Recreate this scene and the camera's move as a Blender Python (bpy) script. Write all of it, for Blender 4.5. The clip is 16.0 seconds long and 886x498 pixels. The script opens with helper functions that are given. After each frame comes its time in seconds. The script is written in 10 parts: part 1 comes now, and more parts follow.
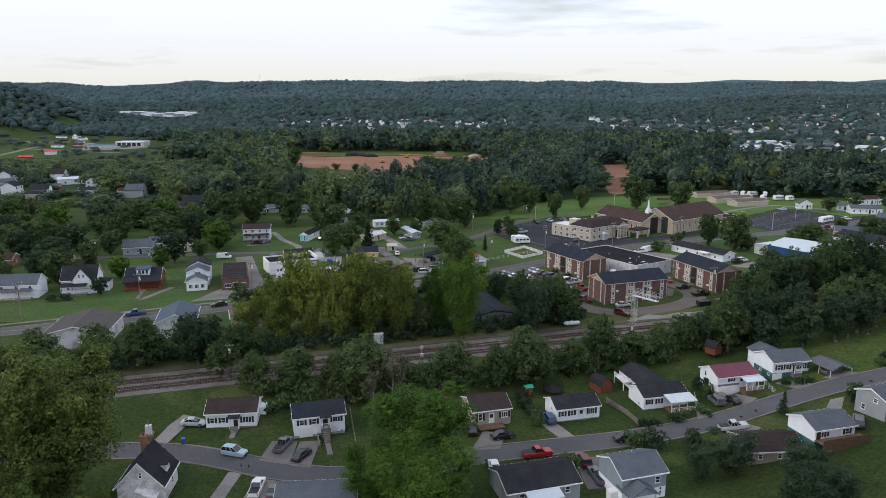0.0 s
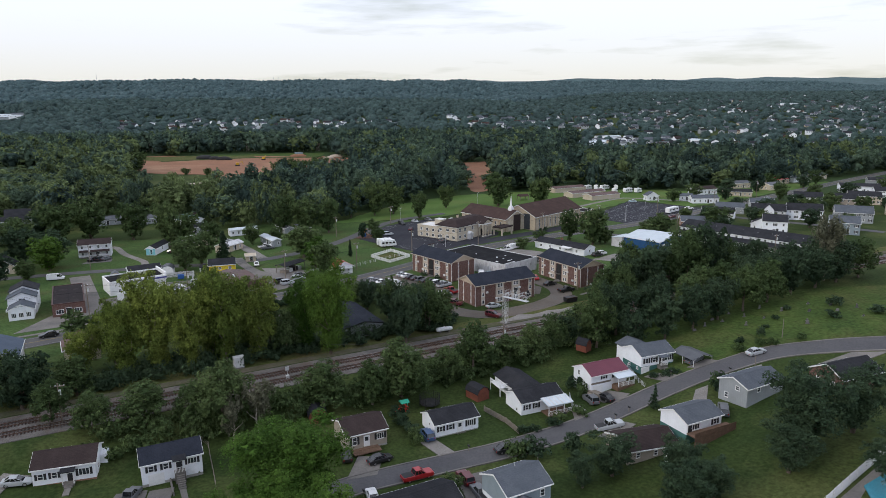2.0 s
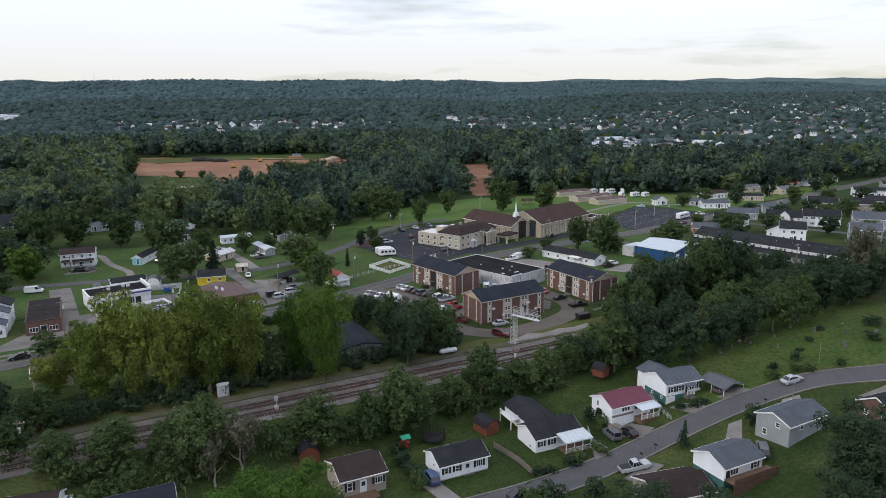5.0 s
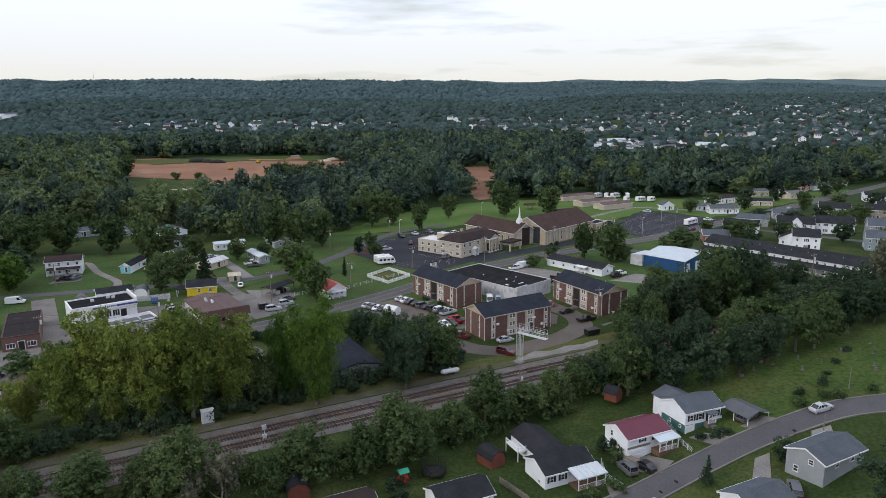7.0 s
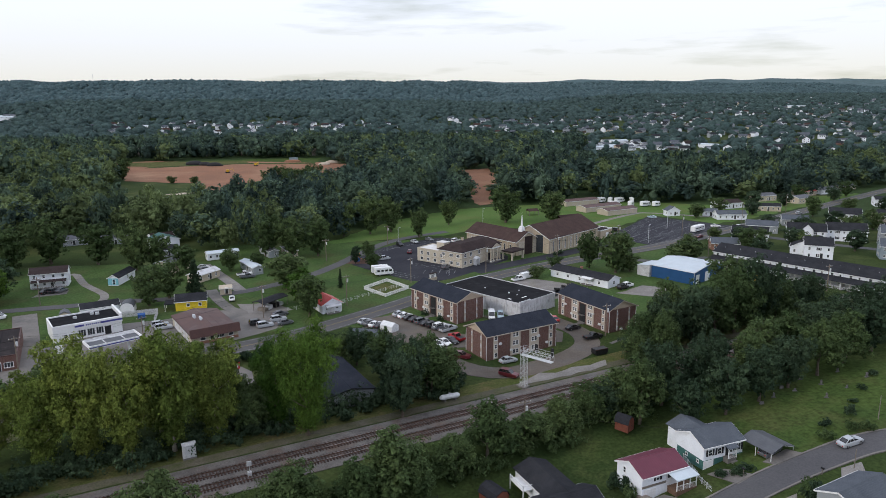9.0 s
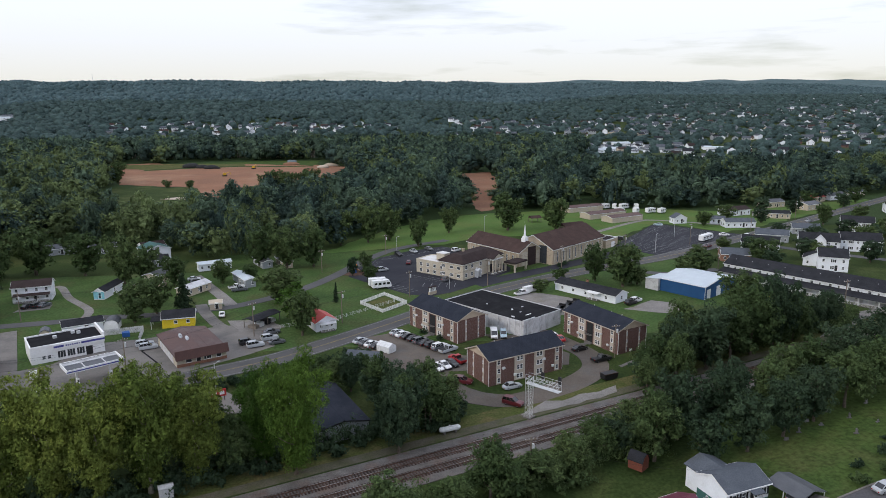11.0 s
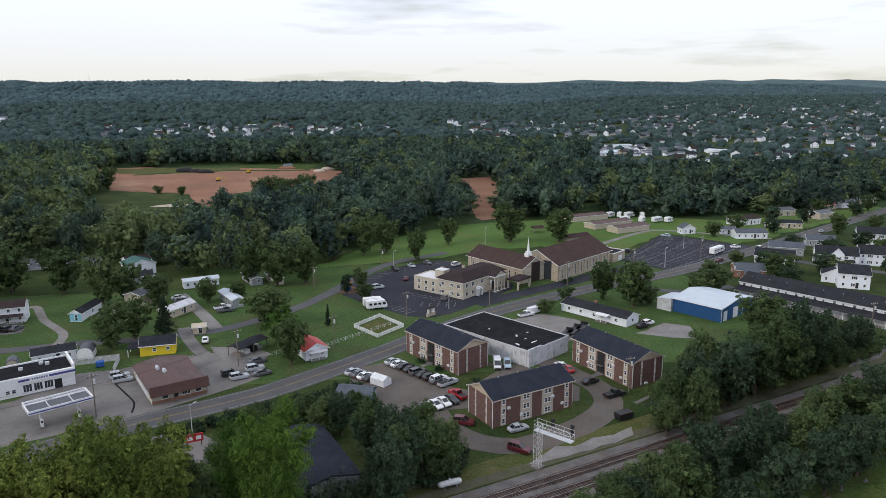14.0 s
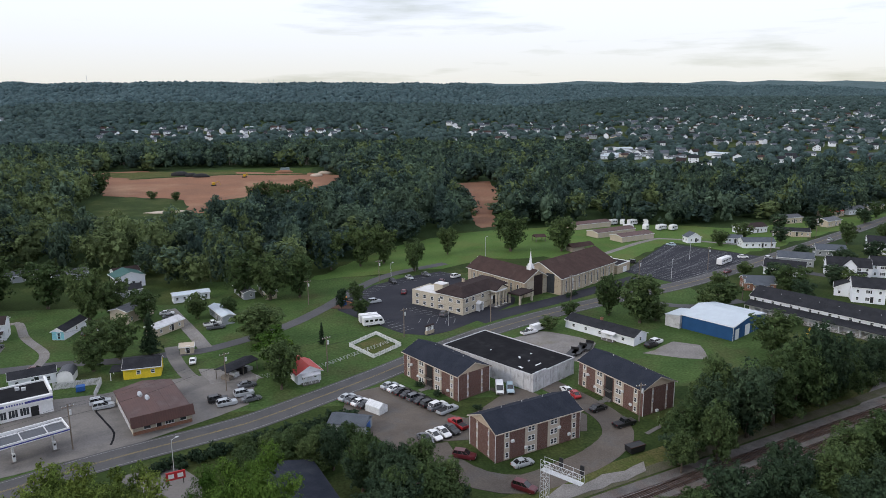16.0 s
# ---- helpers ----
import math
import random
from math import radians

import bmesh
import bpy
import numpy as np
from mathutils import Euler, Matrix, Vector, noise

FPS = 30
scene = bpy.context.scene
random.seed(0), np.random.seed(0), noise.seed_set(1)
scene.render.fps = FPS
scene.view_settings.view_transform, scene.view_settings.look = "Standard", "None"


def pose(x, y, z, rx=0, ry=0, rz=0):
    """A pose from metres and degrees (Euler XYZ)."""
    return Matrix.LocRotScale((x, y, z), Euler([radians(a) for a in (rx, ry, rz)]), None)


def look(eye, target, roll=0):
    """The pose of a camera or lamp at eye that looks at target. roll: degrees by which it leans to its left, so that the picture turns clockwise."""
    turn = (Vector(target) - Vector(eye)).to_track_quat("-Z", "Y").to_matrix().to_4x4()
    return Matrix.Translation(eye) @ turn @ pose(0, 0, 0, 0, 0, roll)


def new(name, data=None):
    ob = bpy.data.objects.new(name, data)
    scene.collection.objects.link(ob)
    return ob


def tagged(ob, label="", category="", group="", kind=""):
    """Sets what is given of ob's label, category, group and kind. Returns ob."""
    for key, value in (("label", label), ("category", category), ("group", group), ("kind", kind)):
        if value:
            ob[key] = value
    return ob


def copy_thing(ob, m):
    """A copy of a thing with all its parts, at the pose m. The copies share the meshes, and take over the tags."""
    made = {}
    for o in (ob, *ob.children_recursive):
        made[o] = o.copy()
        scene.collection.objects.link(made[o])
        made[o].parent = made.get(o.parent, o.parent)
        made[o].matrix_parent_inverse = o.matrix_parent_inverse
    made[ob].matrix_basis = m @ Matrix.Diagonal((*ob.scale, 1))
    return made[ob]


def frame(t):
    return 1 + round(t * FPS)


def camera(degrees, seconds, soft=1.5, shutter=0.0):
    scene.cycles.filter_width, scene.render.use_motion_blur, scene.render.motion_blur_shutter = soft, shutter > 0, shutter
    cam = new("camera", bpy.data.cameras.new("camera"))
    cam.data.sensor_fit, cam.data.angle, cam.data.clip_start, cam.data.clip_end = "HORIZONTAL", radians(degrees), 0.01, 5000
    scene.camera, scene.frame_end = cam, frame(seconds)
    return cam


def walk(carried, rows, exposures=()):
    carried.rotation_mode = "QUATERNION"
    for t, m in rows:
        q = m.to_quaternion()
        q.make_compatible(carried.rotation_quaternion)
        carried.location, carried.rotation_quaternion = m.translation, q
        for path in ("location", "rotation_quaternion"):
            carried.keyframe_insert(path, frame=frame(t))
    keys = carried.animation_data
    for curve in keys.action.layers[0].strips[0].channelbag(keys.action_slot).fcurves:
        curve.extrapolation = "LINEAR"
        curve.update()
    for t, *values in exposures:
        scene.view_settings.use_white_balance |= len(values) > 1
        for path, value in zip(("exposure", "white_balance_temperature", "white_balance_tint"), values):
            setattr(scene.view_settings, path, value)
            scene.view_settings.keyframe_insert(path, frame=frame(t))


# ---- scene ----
cam = camera(65.0, 16.0, soft=0.8)
PATH = [
    (0, (-0.854, -5.092, 58.882), (-1.002, -3.141, 58.467), -0.1),
    (0.5, (-0.775, -2.939, 58.904), (-0.856, -0.985, 58.488), -0.1),
    (1, (-0.829, -0.601, 58.952), (-0.785, 1.354, 58.534), -0.2),
    (1.5, (-0.923, 1.604, 59.006), (-0.759, 3.553, 58.587), -0.4),
    (2, (-1.087, 3.768, 59.159), (-0.849, 5.708, 58.739), -0.5),
    (2.5, (-1.161, 5.986, 59.301), (-0.917, 7.926, 58.881), -0.5),
    (3, (-1.154, 8.427, 59.387), (-0.911, 10.367, 58.966), -0.4),
    (3.5, (-1.112, 10.692, 59.472), (-0.869, 12.632, 59.051), -0.5),
    (4, (-0.978, 13.095, 59.463), (-0.737, 15.035, 59.043), -0.5),
    (6.5, (0.393, 26.178, 60.158), (0.633, 28.119, 59.739), -0.4),
    (7, (0.576, 28.825, 60.435), (0.816, 30.766, 60.016), -0.3),
    (7.5, (1.093, 31.362, 60.89), (1.332, 33.303, 60.47), -0.4),
    (8, (1.383, 33.945, 61.279), (1.621, 35.886, 60.86), -0.4),
    (8.5, (1.745, 36.215, 61.743), (1.983, 38.156, 61.324), -0.4),
    (9, (2.123, 38.622, 62.164), (2.361, 40.563, 61.745), -0.4),
    (11.5, (3.811, 51.646, 64.751), (4.048, 53.587, 64.332), -0.3),
    (12, (4.012, 54.056, 65.225), (4.25, 55.997, 64.806), -0.3),
    (12.5, (4.292, 56.661, 65.651), (4.531, 58.602, 65.232), -0.3),
    (13, (4.566, 59.027, 66.17), (4.806, 60.968, 65.75), -0.3),
    (13.5, (4.931, 61.519, 66.693), (5.171, 63.459, 66.273), -0.3),
    (14, (5.344, 64.127, 67.115), (5.584, 66.068, 66.695), -0.3),
    (14.5, (5.677, 66.523, 67.616), (5.917, 68.464, 67.197), -0.3),
    (15, (5.927, 68.982, 68.266), (6.168, 70.922, 67.846), -0.3),
    (15.5, (6.291, 71.372, 68.717), (6.532, 73.313, 68.299), -0.3),
    (16, (6.511, 73.928, 69.368), (6.754, 75.869, 68.95), -0.3),
]
walk(cam, [(t, look(e, g, r)) for t, e, g, r in PATH])

# ---- sky, sun, exposure ----
scene.view_settings.exposure = 0.0
world = bpy.data.worlds.new("evening_sky")
scene.world = world
world.use_nodes = True
wn, wl = world.node_tree.nodes, world.node_tree.links
wn.clear()
w_out = wn.new("ShaderNodeOutputWorld")
w_bg = wn.new("ShaderNodeBackground")
w_sky = wn.new("ShaderNodeTexSky")
w_sky.sky_type = "NISHITA"
w_sky.sun_disc = False
w_sky.sun_elevation = radians(24)
w_sky.sun_rotation = radians(-118)
w_dim = wn.new("ShaderNodeVectorMath")
w_dim.operation = "SCALE"
w_dim.inputs["Scale"].default_value = 0.09
w_tc = wn.new("ShaderNodeTexCoord")
w_map = wn.new("ShaderNodeMapping")
w_map.inputs["Scale"].default_value = (1.6, 1.6, 13.0)
w_noise = wn.new("ShaderNodeTexNoise")
w_noise.inputs["Scale"].default_value = 1.7
w_noise.inputs["Detail"].default_value = 6
w_noise.inputs["Roughness"].default_value = 0.55
w_ramp = wn.new("ShaderNodeValToRGB")
w_ramp.color_ramp.elements[0].position, w_ramp.color_ramp.elements[0].color = 0.30, (0.84, 0.91, 1.02, 1)
w_ramp.color_ramp.elements[1].position, w_ramp.color_ramp.elements[1].color = 0.43, (1.20, 1.28, 1.56, 1)
w_sep = wn.new("ShaderNodeSeparateXYZ")
w_low = wn.new("ShaderNodeValToRGB")
w_low.color_ramp.elements[0].position, w_low.color_ramp.elements[0].color = 0.02, (0.85, 0.79, 0.615, 1)
w_low.color_ramp.elements[1].position, w_low.color_ramp.elements[1].color = 0.15, (1.0, 1.0, 0.97, 1)
w_mul = wn.new("ShaderNodeMixRGB")
w_mul.blend_type = "MULTIPLY"
w_mul.inputs[0].default_value = 1.0
w_mix = wn.new("ShaderNodeMixRGB")
w_mix.inputs[0].default_value = 0.86
wl.new(w_tc.outputs["Generated"], w_map.inputs["Vector"])
wl.new(w_map.outputs["Vector"], w_noise.inputs["Vector"])
wl.new(w_noise.outputs["Fac"], w_ramp.inputs["Fac"])
wl.new(w_tc.outputs["Generated"], w_sep.inputs["Vector"])
wl.new(w_sep.outputs["Z"], w_low.inputs["Fac"])
wl.new(w_ramp.outputs["Color"], w_mul.inputs[1])
wl.new(w_low.outputs["Color"], w_mul.inputs[2])
wl.new(w_sky.outputs["Color"], w_dim.inputs[0])
wl.new(w_dim.outputs["Vector"], w_mix.inputs[1])
wl.new(w_mul.outputs["Color"], w_mix.inputs[2])
wl.new(w_mix.outputs["Color"], w_bg.inputs["Color"])
w_bg.inputs["Strength"].default_value = 0.93
wl.new(w_bg.outputs["Background"], w_out.inputs["Surface"])

sun = new("sun", bpy.data.lights.new("sun", "SUN"))
sun.data.energy = 1.15
sun.data.angle = radians(12)
sun.data.color = (1.0, 0.93, 0.82)
sun.matrix_world = look((-200, -90, 130), (0, 0, 0))

# ---- materials ----
def surf(name, a, b=None, scale=0.6, rough=0.85, bump=0.15, fine=9.0, metal=0.0, spread=0.0, island=0.0, spec=0.25,
         stain=None, stain_amount=0.5, stain_scale=0.12, rows=None, space="Object", grain=0.18, brick=None):
    """A procedural surface: two base colours by a broad noise, a fine grain, stains with a shape of their own, relief."""
    b = b or a
    m = bpy.data.materials.new(name)
    m.use_nodes = True
    nt = m.node_tree
    n, l = nt.nodes, nt.links
    bsdf = n["Principled BSDF"]
    bsdf.inputs["Roughness"].default_value = rough
    bsdf.inputs["Metallic"].default_value = metal
    bsdf.inputs["Specular IOR Level"].default_value = spec
    if space == "World":
        coord = n.new("ShaderNodeNewGeometry").outputs["Position"]
    else:
        coord = n.new("ShaderNodeTexCoord").outputs["Object"]

    def noise_at(s, detail=4.0):
        t = n.new("ShaderNodeTexNoise")
        t.inputs["Scale"].default_value = s
        t.inputs["Detail"].default_value = detail
        t.inputs["Roughness"].default_value = 0.6
        l.new(coord, t.inputs["Vector"])
        return t.outputs["Fac"]

    def ramp(value, lo, hi):
        r = n.new("ShaderNodeMapRange")
        r.inputs["From Min"].default_value, r.inputs["From Max"].default_value = lo, hi
        l.new(value, r.inputs["Value"])
        return r.outputs["Result"]

    def mix(fac, c1, c2, blend="MIX"):
        x = n.new("ShaderNodeMixRGB")
        x.blend_type = blend
        for k, v in ((0, fac), (1, c1), (2, c2)):
            if isinstance(v, (int, float)):
                x.inputs[k].default_value = v
            elif isinstance(v, tuple):
                x.inputs[k].default_value = (*v[:3], 1)
            else:
                l.new(v, x.inputs[k])
        return x.outputs["Color"]

    col = mix(ramp(noise_at(scale), 0.36, 0.64), tuple(a), tuple(b))
    fine_noise = noise_at(fine, 3.0)
    if brick:
        sep = n.new("ShaderNodeSeparateXYZ")
        l.new(coord, sep.inputs[0])
        add = n.new("ShaderNodeMath")
        l.new(sep.outputs["X"], add.inputs[0])
        l.new(sep.outputs["Y"], add.inputs[1])
        cmb = n.new("ShaderNodeCombineXYZ")
        l.new(add.outputs[0], cmb.inputs["X"])
        l.new(sep.outputs["Z"], cmb.inputs["Y"])
        bt = n.new("ShaderNodeTexBrick")
        bt.inputs["Scale"].default_value = 1.0
        bt.inputs["Brick Width"].default_value = 0.3
        bt.inputs["Row Height"].default_value = 0.1
        bt.inputs["Mortar Size"].default_value = 0.008
        bt.inputs["Color1"].default_value = (*a, 1)
        bt.inputs["Color2"].default_value = (*b, 1)
        bt.inputs["Mortar"].default_value = (*brick, 1)
        l.new(cmb.outputs[0], bt.inputs["Vector"])
        col = mix(0.75, col, bt.outputs["Color"])
    if stain:
        col = mix(ramp(noise_at(stain_scale, 6.0), 0.62 - 0.16 * stain_amount, 0.74), col, tuple(stain))
    if spread:
        oi = n.new("ShaderNodeObjectInfo")
        hsv = n.new("ShaderNodeHueSaturation")
        l.new(col, hsv.inputs["Color"])
        mr = n.new("ShaderNodeMapRange")
        mr.inputs["To Min"].default_value, mr.inputs["To Max"].default_value = 1 - spread, 1 + spread
        l.new(oi.outputs["Random"], mr.inputs["Value"])
        l.new(mr.outputs["Result"], hsv.inputs["Value"])
        mh = n.new("ShaderNodeMapRange")
        mh.inputs["To Min"].default_value, mh.inputs["To Max"].default_value = 0.5 + 0.05 * spread, 0.5 - 0.05 * spread
        l.new(oi.outputs["Random"], mh.inputs["Value"])
        l.new(mh.outputs["Result"], hsv.inputs["Hue"])
        col = hsv.outputs["Color"]
    if island:
        gi = n.new("ShaderNodeNewGeometry")
        hsv = n.new("ShaderNodeHueSaturation")
        l.new(col, hsv.inputs["Color"])
        mr = n.new("ShaderNodeMapRange")
        mr.inputs["To Min"].default_value, mr.inputs["To Max"].default_value = 1 - island, 1 + island
        l.new(gi.outputs["Random Per Island"], mr.inputs["Value"])
        l.new(mr.outputs["Result"], hsv.inputs["Value"])
        col = hsv.outputs["Color"]
    if grain:
        g = n.new("ShaderNodeMapRange")
        g.inputs["From Min"].default_value, g.inputs["From Max"].default_value = 0.3, 0.7
        g.inputs["To Min"].default_value, g.inputs["To Max"].default_value = 1 - grain, 1 + grain
        l.new(fine_noise, g.inputs["Value"])
        hsv = n.new("ShaderNodeHueSaturation")
        l.new(col, hsv.inputs["Color"])
        l.new(g.outputs["Result"], hsv.inputs["Value"])
        col = hsv.outputs["Color"]
    l.new(col, bsdf.inputs["Base Color"])
    height = fine_noise
    if rows:
        axis, period = rows
        sep = n.new("ShaderNodeSeparateXYZ")
        l.new(coord, sep.inputs[0])
        md = n.new("ShaderNodeMath")
        md.operation = "PINGPONG"
        md.inputs[1].default_value = period / 2
        l.new(sep.outputs[axis], md.inputs[0])
        sc = n.new("ShaderNodeMath")
        sc.operation = "MULTIPLY_ADD"
        sc.inputs[1].default_value = 2.0 / period
        l.new(md.outputs[0], sc.inputs[0])
        l.new(fine_noise, sc.inputs[2])
        height = sc.outputs[0]
    if bump:
        bp = n.new("ShaderNodeBump")
        bp.inputs["Strength"].default_value = bump
        bp.inputs["Distance"].default_value = 0.05
        l.new(height, bp.inputs["Height"])
        l.new(bp.outputs["Normal"], bsdf.inputs["Normal"])
    return m


def leaf_mat(name, a, b, island=0.3, spread=0.2, scale=0.35, fine=2.6, grain=0.30, bump=0.5):
    m = surf(name, a, b, scale=scale, rough=0.7, bump=bump, spread=spread, island=island, spec=0.05, grain=grain, fine=fine)
    nt = m.node_tree
    bsdf, out = nt.nodes["Principled BSDF"], nt.nodes["Material Output"]
    tr = nt.nodes.new("ShaderNodeBsdfTranslucent")
    mx = nt.nodes.new("ShaderNodeMixShader")
    mx.inputs[0].default_value = 0.22
    link = bsdf.inputs["Base Color"].links[0].from_socket
    nt.links.new(link, tr.inputs["Color"])
    nt.links.new(bsdf.outputs[0], mx.inputs[1])
    nt.links.new(tr.outputs[0], mx.inputs[2])
    nt.links.new(mx.outputs[0], out.inputs["Surface"])
    return m


M = {}
M["grass"] = surf("grass", (0.028, 0.046, 0.015), (0.040, 0.058, 0.018), scale=0.06, fine=1.6, bump=0.35, rough=0.95, spec=0.05,
                  stain=(0.082, 0.092, 0.034), stain_amount=0.8, stain_scale=0.05, space="World", grain=0.3)
M["lawn"] = surf("lawn", (0.037, 0.064, 0.017), (0.051, 0.078, 0.021), scale=0.09, fine=2.0, bump=0.3, rough=0.95, spec=0.05,
                 stain=(0.11, 0.12, 0.03), stain_amount=0.35, stain_scale=0.06, space="World", grain=0.25)
M["mown"] = surf("mown", (0.070, 0.124, 0.032), (0.090, 0.145, 0.042), scale=0.05, fine=1.2, bump=0.25, rough=0.95, spec=0.05,
                 stain=(0.112, 0.124, 0.044), stain_amount=0.75, stain_scale=0.04, space="World", grain=0.2)
M["turf"] = surf("turf", (0.046, 0.082, 0.026), (0.064, 0.102, 0.033), scale=0.11, fine=1.4, bump=0.4, rough=0.95, spec=0.05,
                 stain=(0.070, 0.072, 0.032), stain_amount=0.85, stain_scale=0.07, space="World", grain=0.35)
M["meadow"] = surf("meadow", (0.055, 0.084, 0.023), (0.041, 0.068, 0.020), scale=0.12, fine=1.2, bump=0.5, rough=0.95, spec=0.05,
                   stain=(0.080, 0.080, 0.032), stain_amount=0.8, stain_scale=0.07, space="World", grain=0.35)
M["weeds"] = surf("weeds", (0.060, 0.078, 0.022), (0.086, 0.088, 0.034), scale=0.25, fine=2.2, bump=0.6, rough=0.95, spec=0.05,
                  stain=(0.13, 0.105, 0.05), stain_amount=0.8, stain_scale=0.15, space="World", grain=0.35)
M["asphalt"] = surf("asphalt", (0.072, 0.070, 0.071), (0.090, 0.087, 0.087), scale=0.10, fine=3.0, bump=0.15, rough=0.85,
                    stain=(0.060, 0.060, 0.064), stain_amount=0.6, stain_scale=0.18, space="World", grain=0.12)
M["dark_asphalt"] = surf("dark_asphalt", (0.027, 0.028, 0.036), (0.039, 0.040, 0.048), scale=0.08, fine=3.0, bump=0.15, rough=0.9, spec=0.1,
                         stain=(0.045, 0.046, 0.05), stain_amount=0.4, stain_scale=0.1, space="World", grain=0.15)
M["old_asphalt"] = surf("old_asphalt", (0.090, 0.088, 0.092), (0.072, 0.071, 0.076), scale=0.1, fine=3.0, bump=0.2, rough=0.9,
                        stain=(0.085, 0.085, 0.086), stain_amount=0.8, stain_scale=0.15, space="World", grain=0.15)
M["concrete"] = surf("concrete", (0.180, 0.166, 0.153), (0.140, 0.130, 0.121), scale=0.12, fine=2.5, bump=0.15, rough=0.9,
                     stain=(0.095, 0.09, 0.088), stain_amount=0.8, stain_scale=0.14, space="World", grain=0.12)
M["gravel"] = surf("gravel", (0.225, 0.210, 0.198), (0.165, 0.154, 0.144), scale=0.18, fine=5.0, bump=0.5, rough=0.95,
                   stain=(0.16, 0.145, 0.11), stain_amount=0.7, stain_scale=0.12, space="World", grain=0.3)
M["worn_track"] = surf("worn_track", (0.105, 0.096, 0.074), (0.085, 0.082, 0.052), scale=0.3, fine=4, bump=0.4, rough=0.95, spec=0.05,
                        stain=(0.060, 0.072, 0.026), stain_amount=0.9, stain_scale=0.25, space="World", grain=0.3)
M["tan_lot"] = surf("tan_lot", (0.124, 0.104, 0.087), (0.094, 0.079, 0.067), scale=0.15, fine=3.0, bump=0.3, rough=0.9,
                     stain=(0.105, 0.098, 0.092), stain_amount=0.8, stain_scale=0.2, space="World", grain=0.2)
M["ballast"] = surf("ballast", (0.146, 0.136, 0.130), (0.092, 0.084, 0.080), scale=0.3, fine=7.0, bump=0.8, rough=0.95,
                    stain=(0.12, 0.085, 0.07), stain_amount=0.8, stain_scale=0.2, space="World", grain=0.35)
M["dirt"] = surf("dirt", (0.250, 0.128, 0.080), (0.205, 0.112, 0.074), scale=0.03, fine=0.7, bump=0.4, rough=0.95, spec=0.05,
                 stain=(0.31, 0.195, 0.125), stain_amount=0.8, stain_scale=0.02, space="World", grain=0.15)
M["sand"] = surf("sand", (0.50, 0.42, 0.34), (0.42, 0.35, 0.28), scale=0.1, fine=2, space="World")
M["mulch"] = surf("mulch", (0.075, 0.042, 0.028), (0.11, 0.06, 0.04), scale=0.6, fine=6, bump=0.6)
M["forest_floor"] = surf("forest_floor", (0.026, 0.046, 0.017), (0.037, 0.058, 0.022), scale=0.05, fine=1.0, bump=0.5, rough=0.95, spec=0.05,
                         space="World", grain=0.3)
M["white_line"] = surf("white_line", (0.30, 0.30, 0.30), (0.17, 0.17, 0.175), scale=0.8, space="World")
M["yellow_line"] = surf("yellow_line", (0.27, 0.20, 0.075), (0.19, 0.15, 0.08), scale=0.8, space="World")
M["rail_steel"] = surf("rail_steel", (0.19, 0.115, 0.085), (0.13, 0.075, 0.055), scale=0.5, rough=0.6, metal=0.4)
M["rail_top"] = surf("rail_top", (0.42, 0.40, 0.39), (0.34, 0.31, 0.30), scale=0.5, rough=0.35, metal=0.9)
M["tie_wood"] = surf("tie_wood", (0.042, 0.026, 0.022), (0.066, 0.042, 0.034), scale=1.2, island=0.35, space="World")
M["brick_wall"] = surf("brick_wall", (0.150, 0.074, 0.060), (0.100, 0.054, 0.047), scale=0.8, rough=0.9, bump=0.2, brick=(0.22, 0.18, 0.16))
M["tan_brick"] = surf("tan_brick", (0.42, 0.35, 0.265), (0.36, 0.30, 0.225), scale=0.7, rough=0.9, bump=0.15, brick=(0.45, 0.39, 0.30), stain=(0.36, 0.28, 0.19), stain_amount=0.3)
M["cream_wall"] = surf("cream_wall", (0.48, 0.43, 0.345), (0.42, 0.375, 0.30), scale=0.5, bump=0.1, stain=(0.40, 0.33, 0.24), stain_amount=0.3)
M["orange_brick"] = surf("orange_brick", (0.26, 0.12, 0.075), (0.20, 0.09, 0.06), scale=0.8, rough=0.9, brick=(0.3, 0.25, 0.2))
M["white_siding"] = surf("white_siding", (0.79, 0.81, 0.85), (0.74, 0.76, 0.80), scale=0.5, rough=0.6, bump=0.35, rows=("Z", 0.2), fine=4, stain=(0.62, 0.63, 0.64), stain_amount=0.2, stain_scale=0.4, grain=0.05)
M["gray_siding"] = surf("gray_siding", (0.30, 0.32, 0.335), (0.26, 0.28, 0.295), scale=0.5, rough=0.65, bump=0.35, rows=("Z", 0.2), fine=4, grain=0.06)
M["bluegray_siding"] = surf("bluegray_siding", (0.24, 0.29, 0.32), (0.21, 0.255, 0.285), scale=0.5, rough=0.65, bump=0.35, rows=("Z", 0.2), fine=4, grain=0.06)
M["beige_siding"] = surf("beige_siding", (0.50, 0.43, 0.335), (0.45, 0.385, 0.30), scale=0.5, rough=0.65, bump=0.3, rows=("Z", 0.2), fine=4, grain=0.06)
M["taupe_siding"] = surf("taupe_siding", (0.33, 0.285, 0.24), (0.29, 0.25, 0.21), scale=0.5, rough=0.65, bump=0.3, rows=("Z", 0.2), fine=4, grain=0.06)
M["cyan_siding"] = surf("cyan_siding", (0.22, 0.50, 0.58), (0.19, 0.45, 0.53), scale=0.5, rough=0.6, bump=0.3, rows=("Z", 0.2), fine=4)
M["yellow_siding"] = surf("yellow_siding", (0.70, 0.52, 0.035), (0.64, 0.47, 0.03), scale=0.5, rough=0.6, bump=0.3, rows=("Z", 0.2), fine=4)
